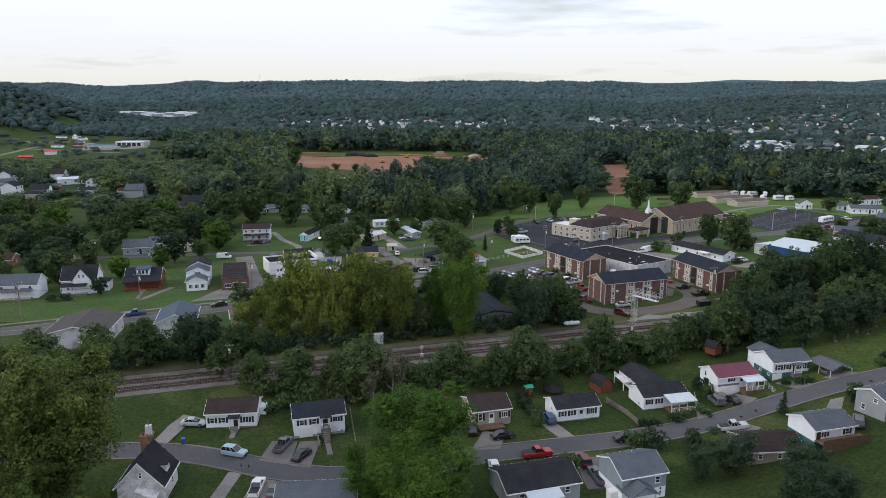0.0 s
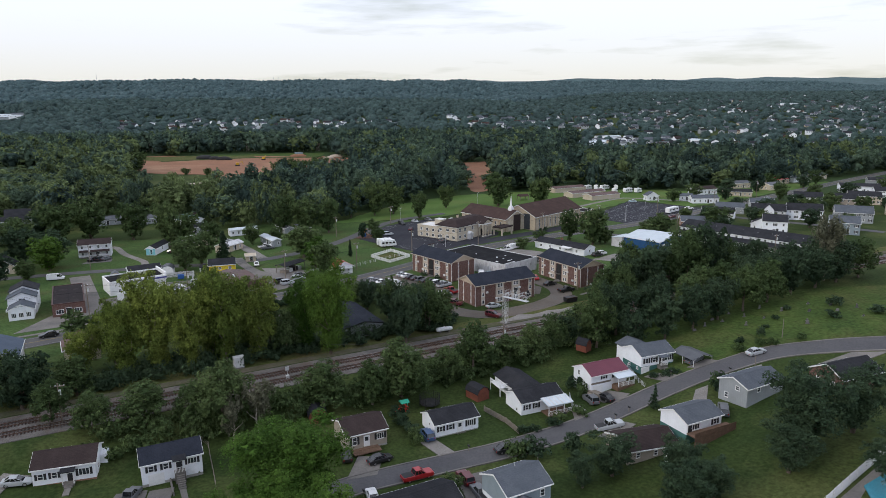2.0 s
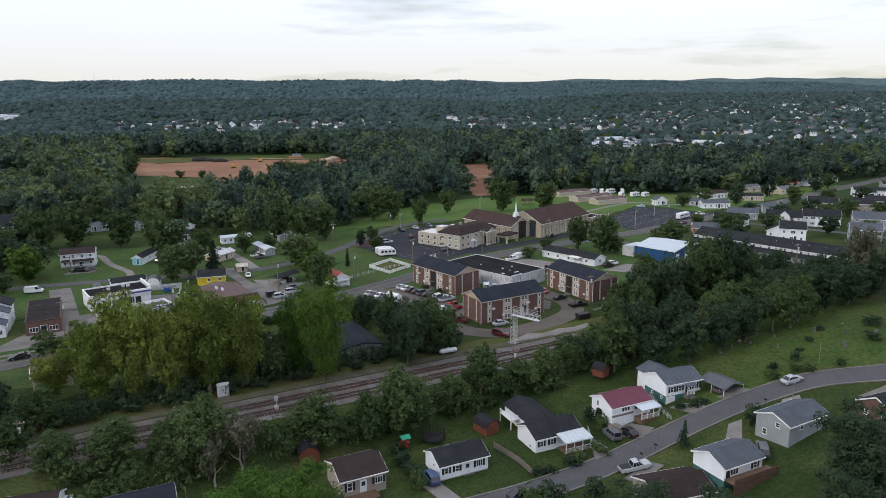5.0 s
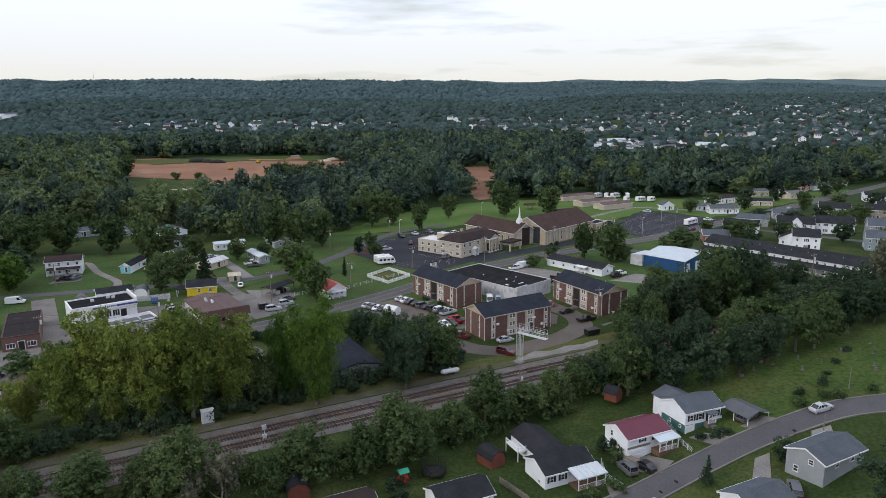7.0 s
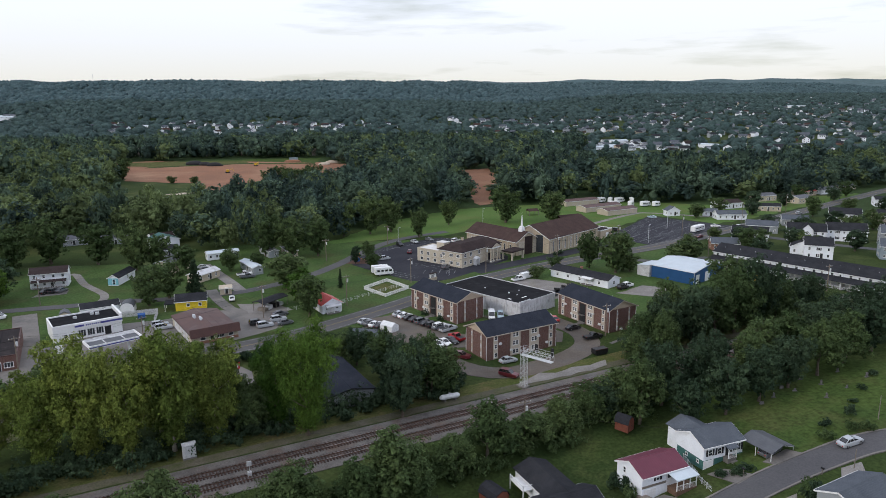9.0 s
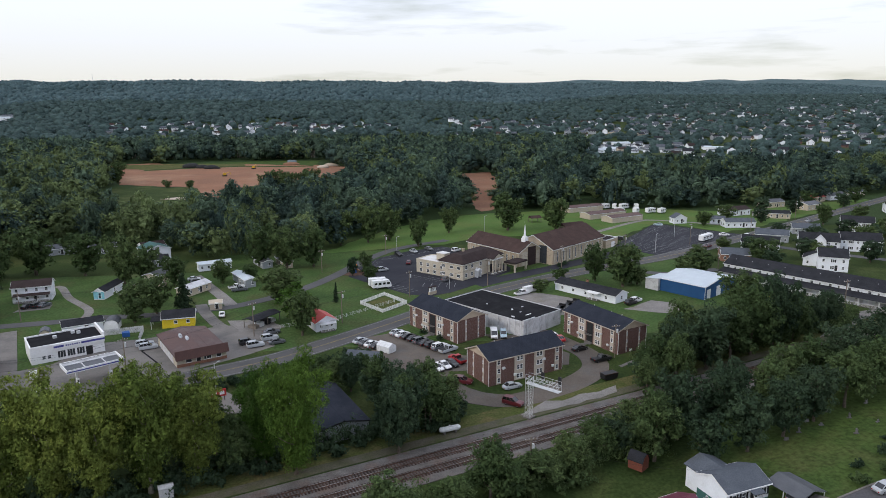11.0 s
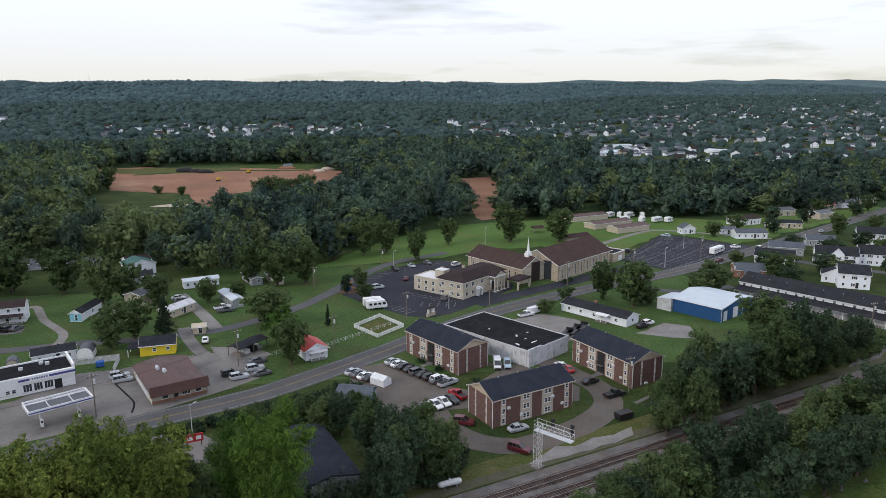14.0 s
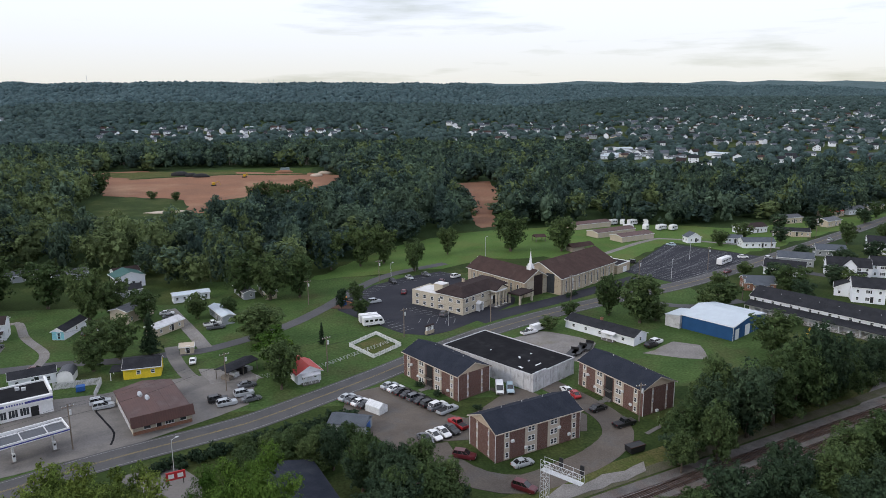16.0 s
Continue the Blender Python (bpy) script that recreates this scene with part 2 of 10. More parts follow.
M["green_paint"] = surf("green_paint", (0.045, 0.125, 0.115), (0.06, 0.15, 0.135), scale=0.5, rough=0.8, stain=(0.09, 0.14, 0.125), stain_amount=0.6, stain_scale=0.5)
M["peeling_paint"] = surf("peeling_paint", (0.66, 0.66, 0.66), (0.54, 0.53, 0.52), scale=1.1, rough=0.8, rows=("Z", 0.18), stain=(0.27, 0.20, 0.165), stain_amount=0.9, stain_scale=0.8)
M["white_trim"] = surf("white_trim", (0.76, 0.76, 0.76), (0.70, 0.70, 0.70), scale=1.5, rough=0.5, bump=0.05, grain=0.05)
M["beige_panel"] = surf("beige_panel", (0.50, 0.43, 0.36), (0.44, 0.38, 0.315), scale=1.0, rough=0.7, bump=0.1, grain=0.08)
M["gable_panel"] = surf("gable_panel", (0.46, 0.37, 0.28), (0.41, 0.33, 0.25), scale=1.0, rough=0.7, bump=0.1, grain=0.08)
M["navy_shingle"] = surf("navy_shingle", (0.020, 0.024, 0.034), (0.028, 0.032, 0.044), scale=0.35, rough=0.9, spec=0.08, bump=0.4, rows=("Y", 0.28), fine=6, grain=0.25, stain=(0.04, 0.045, 0.055), stain_amount=0.3)
M["black_shingle"] = surf("black_shingle", (0.022, 0.023, 0.027), (0.032, 0.033, 0.038), scale=0.35, rough=0.9, spec=0.08, bump=0.4, rows=("Y", 0.28), fine=6, grain=0.25, stain=(0.036, 0.036, 0.039), stain_amount=0.4)
M["gray_shingle"] = surf("gray_shingle", (0.096, 0.108, 0.126), (0.078, 0.088, 0.104), scale=0.4, rough=0.9, spec=0.08, bump=0.4, rows=("Y", 0.28), fine=6, grain=0.2, stain=(0.07, 0.075, 0.08), stain_amount=0.4)
M["brown_shingle"] = surf("brown_shingle", (0.066, 0.042, 0.037), (0.050, 0.033, 0.030), scale=0.4, rough=0.9, spec=0.08, bump=0.4, rows=("Y", 0.28), fine=6, grain=0.2, stain=(0.082, 0.058, 0.05), stain_amount=0.4)
M["darkbrown_shingle"] = surf("darkbrown_shingle", (0.034, 0.025, 0.025), (0.046, 0.034, 0.033), scale=0.4, rough=0.9, spec=0.08, bump=0.4, rows=("Y", 0.28), fine=6, grain=0.2, stain=(0.056, 0.045, 0.041), stain_amount=0.5)
M["burgundy_metal"] = surf("burgundy_metal", (0.135, 0.035, 0.055), (0.115, 0.030, 0.048), scale=0.5, rough=0.5, bump=0.3, rows=("X", 0.45), grain=0.08)
M["red_metal"] = surf("red_metal", (0.45, 0.055, 0.050), (0.40, 0.075, 0.065), scale=0.5, rough=0.5, bump=0.3, rows=("X", 0.45), grain=0.08)
M["green_metal"] = surf("green_metal", (0.03, 0.095, 0.085), (0.04, 0.11, 0.10), scale=0.5, rough=0.5, bump=0.3, rows=("X", 0.45))
M["gray_metal"] = surf("gray_metal", (0.105, 0.110, 0.122), (0.085, 0.090, 0.100), scale=0.5, rough=0.55, metal=0.1, spec=0.15, bump=0.3, rows=("X", 0.45), grain=0.08)
M["taupe_roof"] = surf("taupe_roof", (0.070, 0.063, 0.061), (0.058, 0.053, 0.052), scale=0.3, rough=0.7, spec=0.12, bump=0.3, rows=("X", 0.45), grain=0.08, stain=(0.085, 0.078, 0.075), stain_amount=0.4)
M["blue_roof"] = surf("blue_roof", (0.050, 0.072, 0.110), (0.040, 0.060, 0.092), scale=0.5, rough=0.55, metal=0.1, spec=0.15, bump=0.3, rows=("X", 0.45), grain=0.08)
M["white_roof"] = surf("white_roof", (0.50, 0.56, 0.60), (0.45, 0.50, 0.545), scale=0.3, rough=0.5, bump=0.25, rows=("X", 0.4), grain=0.05, stain=(0.50, 0.53, 0.56), stain_amount=0.3)
M["flat_white_roof"] = surf("flat_white_roof", (0.66, 0.65, 0.64), (0.56, 0.55, 0.54), scale=0.3, rough=0.7, grain=0.06, stain=(0.40, 0.38, 0.36), stain_amount=0.4, stain_scale=0.25)
M["black_membrane"] = surf("black_membrane", (0.010, 0.010, 0.012), (0.018, 0.018, 0.020), scale=0.25, rough=0.85, spec=0.05, grain=0.2, stain=(0.03, 0.03, 0.032), stain_amount=0.5, stain_scale=0.35)
M["flat_brown_roof"] = surf("flat_brown_roof", (0.030, 0.025, 0.026), (0.023, 0.020, 0.021), scale=0.3, rough=0.9, spec=0.08, grain=0.15, stain=(0.058, 0.05, 0.048), stain_amount=0.5, stain_scale=0.3)
M["rust_roof"] = surf("rust_roof", (0.100, 0.055, 0.048), (0.078, 0.045, 0.041), scale=0.25, rough=0.6, rows=("X", 0.5), bump=0.3, grain=0.08, stain=(0.12, 0.088, 0.083), stain_amount=0.5, stain_scale=0.2)
M["brown_metal"] = surf("brown_metal", (0.075, 0.036, 0.030), (0.06, 0.03, 0.026), scale=0.5, rough=0.6, rows=("X", 0.5), bump=0.3)
M["blue_metal"] = surf("blue_metal", (0.022, 0.080, 0.20), (0.018, 0.068, 0.175), scale=0.4, rough=0.5, rows=("X", 0.3), bump=0.3, grain=0.08)
M["weathered_white"] = surf("weathered_white", (0.58, 0.58, 0.60), (0.47, 0.47, 0.48), scale=0.5, rough=0.8, stain=(0.25, 0.24, 0.24), stain_amount=0.7, stain_scale=0.45)
M["block"] = surf("block", (0.36, 0.35, 0.33), (0.30, 0.29, 0.275), scale=0.6, rough=0.9, stain=(0.22, 0.21, 0.20), stain_amount=0.4)
M["wood_deck"] = surf("wood_deck", (0.16, 0.10, 0.070), (0.12, 0.075, 0.052), scale=1.2, rough=0.85, rows=("X", 0.15), bump=0.3)
M["red_wood"] = surf("red_wood", (0.17, 0.055, 0.035), (0.13, 0.045, 0.03), scale=1.0, rough=0.8, rows=("X", 0.2), bump=0.3)
M["gray_wood"] = surf("gray_wood", (0.22, 0.19, 0.16), (0.16, 0.14, 0.12), scale=1.5, rough=0.9)
M["galvanised"] = surf("galvanised", (0.58, 0.59, 0.60), (0.48, 0.49, 0.50), scale=1.2, rough=0.5, metal=0.2, bump=0.05)
M["black_metal"] = surf("black_metal", (0.02, 0.02, 0.022), rough=0.5, scale=2, grain=0.1)
M["rubber"] = surf("rubber", (0.018, 0.018, 0.019), rough=0.8, scale=2, grain=0.1)
M["rim"] = surf("rim", (0.38, 0.38, 0.39), rough=0.35, metal=0.8, scale=3)
M["dark_opening"] = surf("dark_opening", (0.02, 0.02, 0.022), (0.03, 0.03, 0.03), rough=0.9, scale=1)
M["glass"] = surf("glass", (0.030, 0.036, 0.044), (0.045, 0.052, 0.060), scale=0.8, rough=0.08, bump=0, grain=0, spec=0.8)
M["car_glass"] = surf("car_glass", (0.012, 0.014, 0.017), rough=0.06, bump=0, grain=0, spec=0.8, scale=2)
M["lamp_red"] = surf("lamp_red", (0.35, 0.02, 0.02), rough=0.2, bump=0, scale=4)
M["lamp_clear"] = surf("lamp_clear", (0.65, 0.66, 0.68), rough=0.15, bump=0, scale=4)
M["bark"] = surf("bark", (0.085, 0.065, 0.050), (0.13, 0.105, 0.085), scale=2.0, rough=0.95, bump=0.6, fine=8)
M["pale_bark"] = surf("pale_bark", (0.32, 0.29, 0.25), (0.22, 0.19, 0.16), scale=1.2, rough=0.95, bump=0.5, fine=6)
M["stone"] = surf("stone", (0.14, 0.135, 0.13), (0.09, 0.087, 0.085), scale=2.5, rough=0.85, spread=0.3)
M["pole_wood"] = surf("pole_wood", (0.15, 0.12, 0.095), (0.20, 0.165, 0.135), scale=1.5, rough=0.9)
M["wire"] = surf("wire", (0.03, 0.03, 0.03), rough=0.6, scale=2, bump=0)
M["water"] = surf("water", (0.05, 0.22, 0.30), (0.06, 0.25, 0.33), scale=0.6, rough=0.1, bump=0.05, spec=0.6)
M["blue_plastic"] = surf("blue_plastic", (0.03, 0.10, 0.30), rough=0.5, scale=2)
M["green_plastic"] = surf("green_plastic", (0.04, 0.33, 0.22), rough=0.5, scale=2)
M["red_plastic"] = surf("red_plastic", (0.45, 0.05, 0.035), rough=0.5, scale=2)
M["orange_plastic"] = surf("orange_plastic", (0.55, 0.20, 0.03), rough=0.5, scale=2)
M["tarp_white"] = surf("tarp_white", (0.66, 0.67, 0.68), (0.58, 0.59, 0.60), scale=1.5, rough=0.6, bump=0.4, fine=3)
M["sign_red"] = surf("sign_red", (0.42, 0.03, 0.035), rough=0.5, scale=2)
M["violet_band"] = surf("violet_band", (0.07, 0.07, 0.25), (0.06, 0.06, 0.22), rough=0.5, scale=1)
M["yellow_paint"] = surf("yellow_paint", (0.55, 0.34, 0.03), (0.48, 0.29, 0.03), rough=0.6, scale=2, stain=(0.2, 0.12, 0.05), stain_amount=0.5, stain_scale=1)

M["leaf_green"] = leaf_mat("leaf_green", (0.051, 0.082, 0.033), (0.081, 0.116, 0.044), island=0.34)
M["leaf_yellow"] = leaf_mat("leaf_yellow", (0.088, 0.126, 0.030), (0.158, 0.198, 0.043), island=0.40)
M["leaf_olive"] = leaf_mat("leaf_olive", (0.058, 0.086, 0.025), (0.104, 0.138, 0.036), island=0.40)
M["leaf_dark"] = leaf_mat("leaf_dark", (0.031, 0.054, 0.032), (0.050, 0.078, 0.041), island=0.34)
M["leaf_bright"] = leaf_mat("leaf_bright", (0.045, 0.092, 0.017), (0.076, 0.134, 0.025), island=0.34)
M["leaf_pale"] = leaf_mat("leaf_pale", (0.090, 0.095, 0.063), (0.127, 0.130, 0.089), island=0.4)
M["leaf_conifer"] = leaf_mat("leaf_conifer", (0.023, 0.042, 0.023), (0.034, 0.055, 0.029), island=0.4)
# next two greens: part of the blue is painted-in haze over the woods
M["leaf_wood"] = leaf_mat("leaf_wood", (0.028, 0.046, 0.034), (0.105, 0.156, 0.102), island=0.22, spread=0, scale=0.075, fine=0.9, grain=0.32)
M["leaf_wood_dark"] = leaf_mat("leaf_wood_dark", (0.018, 0.032, 0.028), (0.064, 0.103, 0.084), island=0.22, spread=0, scale=0.075, fine=0.9, grain=0.32)
M["leaf_wood_light"] = leaf_mat("leaf_wood_light", (0.059, 0.083, 0.036), (0.158, 0.205, 0.088), island=0.22, spread=0, scale=0.075, fine=0.9, grain=0.32)
# extra blue here imitates haze over the far valley trees
M["leaf_far_hazed"] = leaf_mat("leaf_far_hazed", (0.039, 0.064, 0.062), (0.071, 0.110, 0.102), island=0.24, spread=0, scale=0.03, fine=0.4, grain=0.3)
# blue-grey lift in this colour paints distance haze onto the hill leaves
M["leaf_hill_hazed"] = leaf_mat("leaf_hill_hazed", (0.053, 0.089, 0.096), (0.086, 0.132, 0.140), island=0.18, spread=0, scale=0.02, fine=0.2, grain=0.25, bump=0)

CAR_PAINT = {}
for car_colour, rgb in {"white": (0.70, 0.70, 0.70), "silver": (0.38, 0.40, 0.42), "black": (0.014, 0.014, 0.016), "gray": (0.10, 0.105, 0.115),
                        "red": (0.33, 0.015, 0.02), "maroon": (0.095, 0.012, 0.018), "blue": (0.03, 0.07, 0.16), "lightblue": (0.32, 0.42, 0.48), "tan": (0.30, 0.25, 0.19)}.items():
    CAR_PAINT[car_colour] = surf("car_paint_" + car_colour, rgb, rough=0.28, bump=0, scale=2, grain=0.03, spec=0.6)

# ---- building helpers ----
def sstep(a, b, x):
    t = min(1.0, max(0.0, (x - a) / (b - a)))
    return t * t * (3 - 2 * t)


RAIL_Y, RAIL_S = 157.5, 0.385


def rail_gap(x, y):
    """Metres south of the middle between the two tracks."""
    return (RAIL_Y + RAIL_S * x - y) / math.hypot(1, RAIL_S)


def terrain(x, y):
    h = 0.0
    if y < 260:
        s = sstep(4, 22, rail_gap(x, y))
        h = s * (-3.6 + 6.8 * sstep(34, 88, x) + 4.2 * sstep(70, 125, x) * sstep(118, 150, y))
    if y > 900:
        late = sstep(0.06, 0.45, x / y)
        a, b = 1480 + 900 * late, 2700 + 750 * late
        ramp = 0.045 * (min(max(y, 950), 1700 + 700 * late) - 950) * sstep(900, 1100, y) * (1 - 0.6 * sstep(0.36, 0.50, -x / y))
        n1 = noise.noise(Vector((x / 420, y / 520, 3.1)))
        n2 = noise.noise(Vector((x / 130, y / 170, 7.7)))
        rise = sstep(a, b, y) * (1 - 0.55 * sstep(0.70, 0.80, x / y) * (1 - sstep(3400, 3900, y)))
        rise *= 1 - 0.12 * math.exp(-((x / y - 0.25) / 0.035) ** 2)
        h += ramp * (1 - rise) + rise * (113 + 11 * late + 15 * n1 + 10 * n2) + 5 * sstep(1200, 2200, y) * (1 + n1)
        h += sstep(3500, 4400, y) * 44 * (1 + 0.3 * noise.noise(Vector((x / 700, 1.0, 5.0))))
        h += 84 * sstep(720, 1030, -x) * math.exp(-((y - 1310) / 260) ** 2)
    return h


def mesh_np(name, verts, faces, smooth=False):
    """A mesh from an array of corners and a list of arrays of faces (each with its own number of corners)."""
    me = bpy.data.meshes.new(name)
    verts = np.asarray(verts, dtype=np.float32)
    me.vertices.add(len(verts))
    me.vertices.foreach_set("co", verts.ravel())
    loops = np.concatenate([np.asarray(f, dtype=np.int32).ravel() for f in faces])
    sizes = np.concatenate([np.full(len(f), np.asarray(f).shape[1], dtype=np.int32) for f in faces])
    starts = np.concatenate(([0], np.cumsum(sizes)[:-1])).astype(np.int32)
    me.loops.add(len(loops))
    me.loops.foreach_set("vertex_index", loops)
    me.polygons.add(len(sizes))
    me.polygons.foreach_set("loop_start", starts)
    me.polygons.foreach_set("loop_total", sizes)
    if smooth:
        me.polygons.foreach_set("use_smooth", np.ones(len(sizes), dtype=bool))
    me.update(calc_edges=True)
    return me


def as_mesh(name, shape):
    if isinstance(shape, bpy.types.Mesh):
        return shape
    me = bpy.data.meshes.new(name)
    bmesh.ops.recalc_face_normals(shape, faces=shape.faces)
    shape.to_mesh(me)
    shape.free()
    return me


def part(name, shape, material, parent, label="", m=None):
    """One mesh object under a thing or a part."""
    me = as_mesh(name, shape)
    if material and not me.materials:
        me.materials.append(material)
    ob = new(name, me)
    ob.parent = parent
    if m is not None:
        ob.matrix_basis = m
    if label:
        ob["label"] = label
    return ob


def thing(name, label, category, m, group="", kind=""):
    ob = new(name)
    ob.empty_display_size = 0.5
    ob.matrix_basis = m
    return tagged(ob, label, category, group, kind)


def solid(name, shape, material, label, category, group="", kind="", m=None):
    """A thing, or a piece of the setting, that is one mesh."""
    me = as_mesh(name, shape)
    if not me.materials:
        me.materials.append(material)
    ob = new(name, me)
    if m is not None:
        ob.matrix_basis = m
    return tagged(ob, label, category, group, kind)


def box(bm, x0, x1, y0, y1, z0, z1, m=None):
    v = [bm.verts.new(p) for p in ((x0, y0, z0), (x1, y0, z0), (x1, y1, z0), (x0, y1, z0), (x0, y0, z1), (x1, y0, z1), (x1, y1, z1), (x0, y1, z1))]
    if m is not None:
        for q in v:
            q.co = m @ q.co
    for f in ((3, 2, 1, 0), (4, 5, 6, 7), (0, 1, 5, 4), (1, 2, 6, 5), (2, 3, 7, 6), (3, 0, 4, 7)):
        bm.faces.new([v[i] for i in f])
    return bm


def boxes(*rows):
    bm = bmesh.new()
    for r in rows:
        box(bm, *r)
    return bm


def prism(bm, outline, axis, a, b):
    """Extrude an outline of (u, z) pairs from a to b along x (axis 0) or y (axis 1)."""
    def at(u, z, w):
        return (w, u, z) if axis == 0 else (u, w, z)
    lo = [bm.verts.new(at(u, z, a)) for u, z in outline]
    hi = [bm.verts.new(at(u, z, b)) for u, z in outline]
    bm.faces.new(lo)
    bm.faces.new(hi[::-1])
    k = len(outline)
    for i in range(k):
        bm.faces.new([lo[i], hi[i], hi[(i + 1) % k], lo[(i + 1) % k]])
    return bm


def tube(bm, p, q, r0, r1=None, sides=8):
    p, q = Vector(p), Vector(q)
    r1 = r0 if r1 is None else r1
    turn = (q - p).to_track_quat("Z", "Y").to_matrix()
    rings = []
    for c, r in ((p, r0), (q, r1)):
        rings.append([bm.verts.new(c + turn @ Vector((r * math.cos(2 * math.pi * i / sides), r * math.sin(2 * math.pi * i / sides), 0))) for i in range(sides)])
    for i in range(sides):
        j = (i + 1) % sides
        bm.faces.new([rings[0][i], rings[0][j], rings[1][j], rings[1][i]])
    bm.faces.new(rings[0][::-1])
    bm.faces.new(rings[1])
    return bm


def smooth_path(points, step=3.0):
    pts = [Vector((*p, 0)) if len(p) == 2 else Vector(p) for p in points]
    pts = [2 * pts[0] - pts[1]] + pts + [2 * pts[-1] - pts[-2]]
    out = []
    for i in range(1, len(pts) - 2):
        p0, p1, p2, p3 = pts[i - 1:i + 3]
        n = max(2, int((p2 - p1).length / step))
        for k in range(n):
            t = k / n
            out.append(0.5 * ((2 * p1) + (p2 - p0) * t + (2 * p0 - 5 * p1 + 4 * p2 - p3) * t * t + (3 * p1 - p0 - 3 * p2 + p3) * t ** 3))
    out.append(pts[-2])
    return out


def face_up(name, bm):
    """A sheet on the ground with all its upper faces turned upwards."""
    bmesh.ops.recalc_face_normals(bm, faces=bm.faces)
    for f in bm.faces:
        f.normal_update()
        if f.normal.z < -0.3:
            f.normal_flip()
    me = bpy.data.meshes.new(name)
    bm.to_mesh(me)
    bm.free()
    return me


def strip(name, points, width, lift, material, label, category, kind="structure", offset=0.0, thick=0.25, step=3.0, dash=None, drape=True):
    """A road, track bed or painted line laid on the ground along a smooth path."""
    path = smooth_path(points, step)
    bm = bmesh.new()
    rows = []
    for i, p in enumerate(path):
        d = (path[min(i + 1, len(path) - 1)] - path[max(i - 1, 0)])
        side = Vector((d.y, -d.x, 0)).normalized()
        ring = []
        for k in (-1, -0.5, 0, 0.5, 1):
            q = p + side * (offset + k * width / 2)
            ring.append(Vector((q.x, q.y, (terrain(q.x, q.y) if drape else p.z) + lift)))
        rows.append(ring)
    for i in range(len(rows) - 1):
        if dash and (i // dash) % 2:
            continue
        a = [bm.verts.new(v) for v in rows[i]]
        b = [bm.verts.new(v) for v in rows[i + 1]]
        for k in range(4):
            bm.faces.new([a[k], b[k], b[k + 1], a[k + 1]])
        if thick:
            for s in (0, 4):
                lo = [bm.verts.new(v.co - Vector((0, 0, thick))) for v in (a[s], b[s])]
                bm.faces.new([a[s], b[s], lo[1], lo[0]])
    bmesh.ops.remove_doubles(bm, verts=bm.verts, dist=0.001)
    return solid(name, face_up(name, bm), material, label, category, kind=kind)


def patch(name, points, lift, material, label, category, kind="structure", thick=0.2, ragged=0.0, seed=1, step=4.0):
    """A flat piece of ground with its own outline."""
    rng = random.Random(seed)
    pts = []
    for i, p in enumerate(points):
        q = points[(i + 1) % len(points)]
        n = max(1, int(math.dist(p, q) / step)) if ragged else 1
        for k in range(n):
            t = k / n
            pts.append((p[0] + (q[0] - p[0]) * t + rng.uniform(-ragged, ragged), p[1] + (q[1] - p[1]) * t + rng.uniform(-ragged, ragged)))
    bm = bmesh.new()
    top = [bm.verts.new((x, y, terrain(x, y) + lift)) for x, y in pts]
    low = [bm.verts.new((x, y, terrain(x, y) + lift - thick)) for x, y in pts]
    f = bm.faces.new(top)
    f.normal_update()
    if f.normal.z < 0:
        f.normal_flip()
    for i in range(len(top)):
        j = (i + 1) % len(top)
        bm.faces.new([top[i], low[i], low[j], top[j]])
    bmesh.ops.triangulate(bm, faces=[f], ngon_method="EAR_CLIP")
    return solid(name, face_up(name, bm), material, label, category, kind=kind)


def inside(x, y, poly):
    hit = False
    for i in range(len(poly)):
        (x0, y0), (x1, y1) = poly[i], poly[i - 1]
        if (y0 > y) != (y1 > y) and x < (x1 - x0) * (y - y0) / (y1 - y0) + x0:
            hit = not hit
    return hit


def ico(level):
    bm = bmesh.new()
    bmesh.ops.create_icosphere(bm, subdivisions=level, radius=1)
    v = np.array([q.co[:] for q in bm.verts])
    f = np.array([[q.index for q in face.verts] for face in bm.faces])
    bm.free()
    return v, f


ICO1, ICO2 = ico(1), ico(2)


def lumpy(rs, u, k=4):
    """A smooth random bulge factor for directions u."""
    out = np.zeros(len(u))
    for _ in range(k):
        d = rs.normal(size=3)
        out += np.sin(u @ d * 2.2 + rs.uniform(0, 6.28))
    return out / k


# ---- ground ----
def spaced(parts):
    out = []
    for a, b, s in parts:
        n = max(1, round((b - a) / s))
        out += [a + (b - a) * i / n for i in range(n)]
    return np.array(out + [parts[-1][1]])


gx = spaced([(-3900, -1500, 120), (-1500, -500, 50), (-500, -160, 20), (-160, -92, 6), (-92, 140, 2.5), (140, 300, 8), (300, 1000, 35), (1000, 4200, 120)])
gy = spaced([(-400, 60, 20), (60, 190, 2.5), (190, 360, 6), (360, 1000, 16), (1000, 3000, 45), (3000, 4800, 75)])
gz = np.array([[terrain(x, y) for x in gx] for y in gy])
XX, YY = np.meshgrid(gx, gy)
gv = np.stack([XX, YY, gz], axis=-1).reshape(-1, 3)
nx, ny = len(gx), len(gy)
ii = np.arange(nx * (ny - 1)).reshape(ny - 1, nx)[:, :-1].ravel()
gf = np.stack([ii, ii + 1, ii + nx + 1, ii + nx], axis=1)
ground_mesh = mesh_np("ground", gv, [gf], smooth=True)
FIELD = [(-14, 345), (20, 352), (40, 356), (62, 372), (90, 372), (112, 345), (160, 396), (182, 365), (330, 448), (330, 460), (215, 426), (165, 446), (128, 446), (92, 442), (60, 434), (20, 402)]
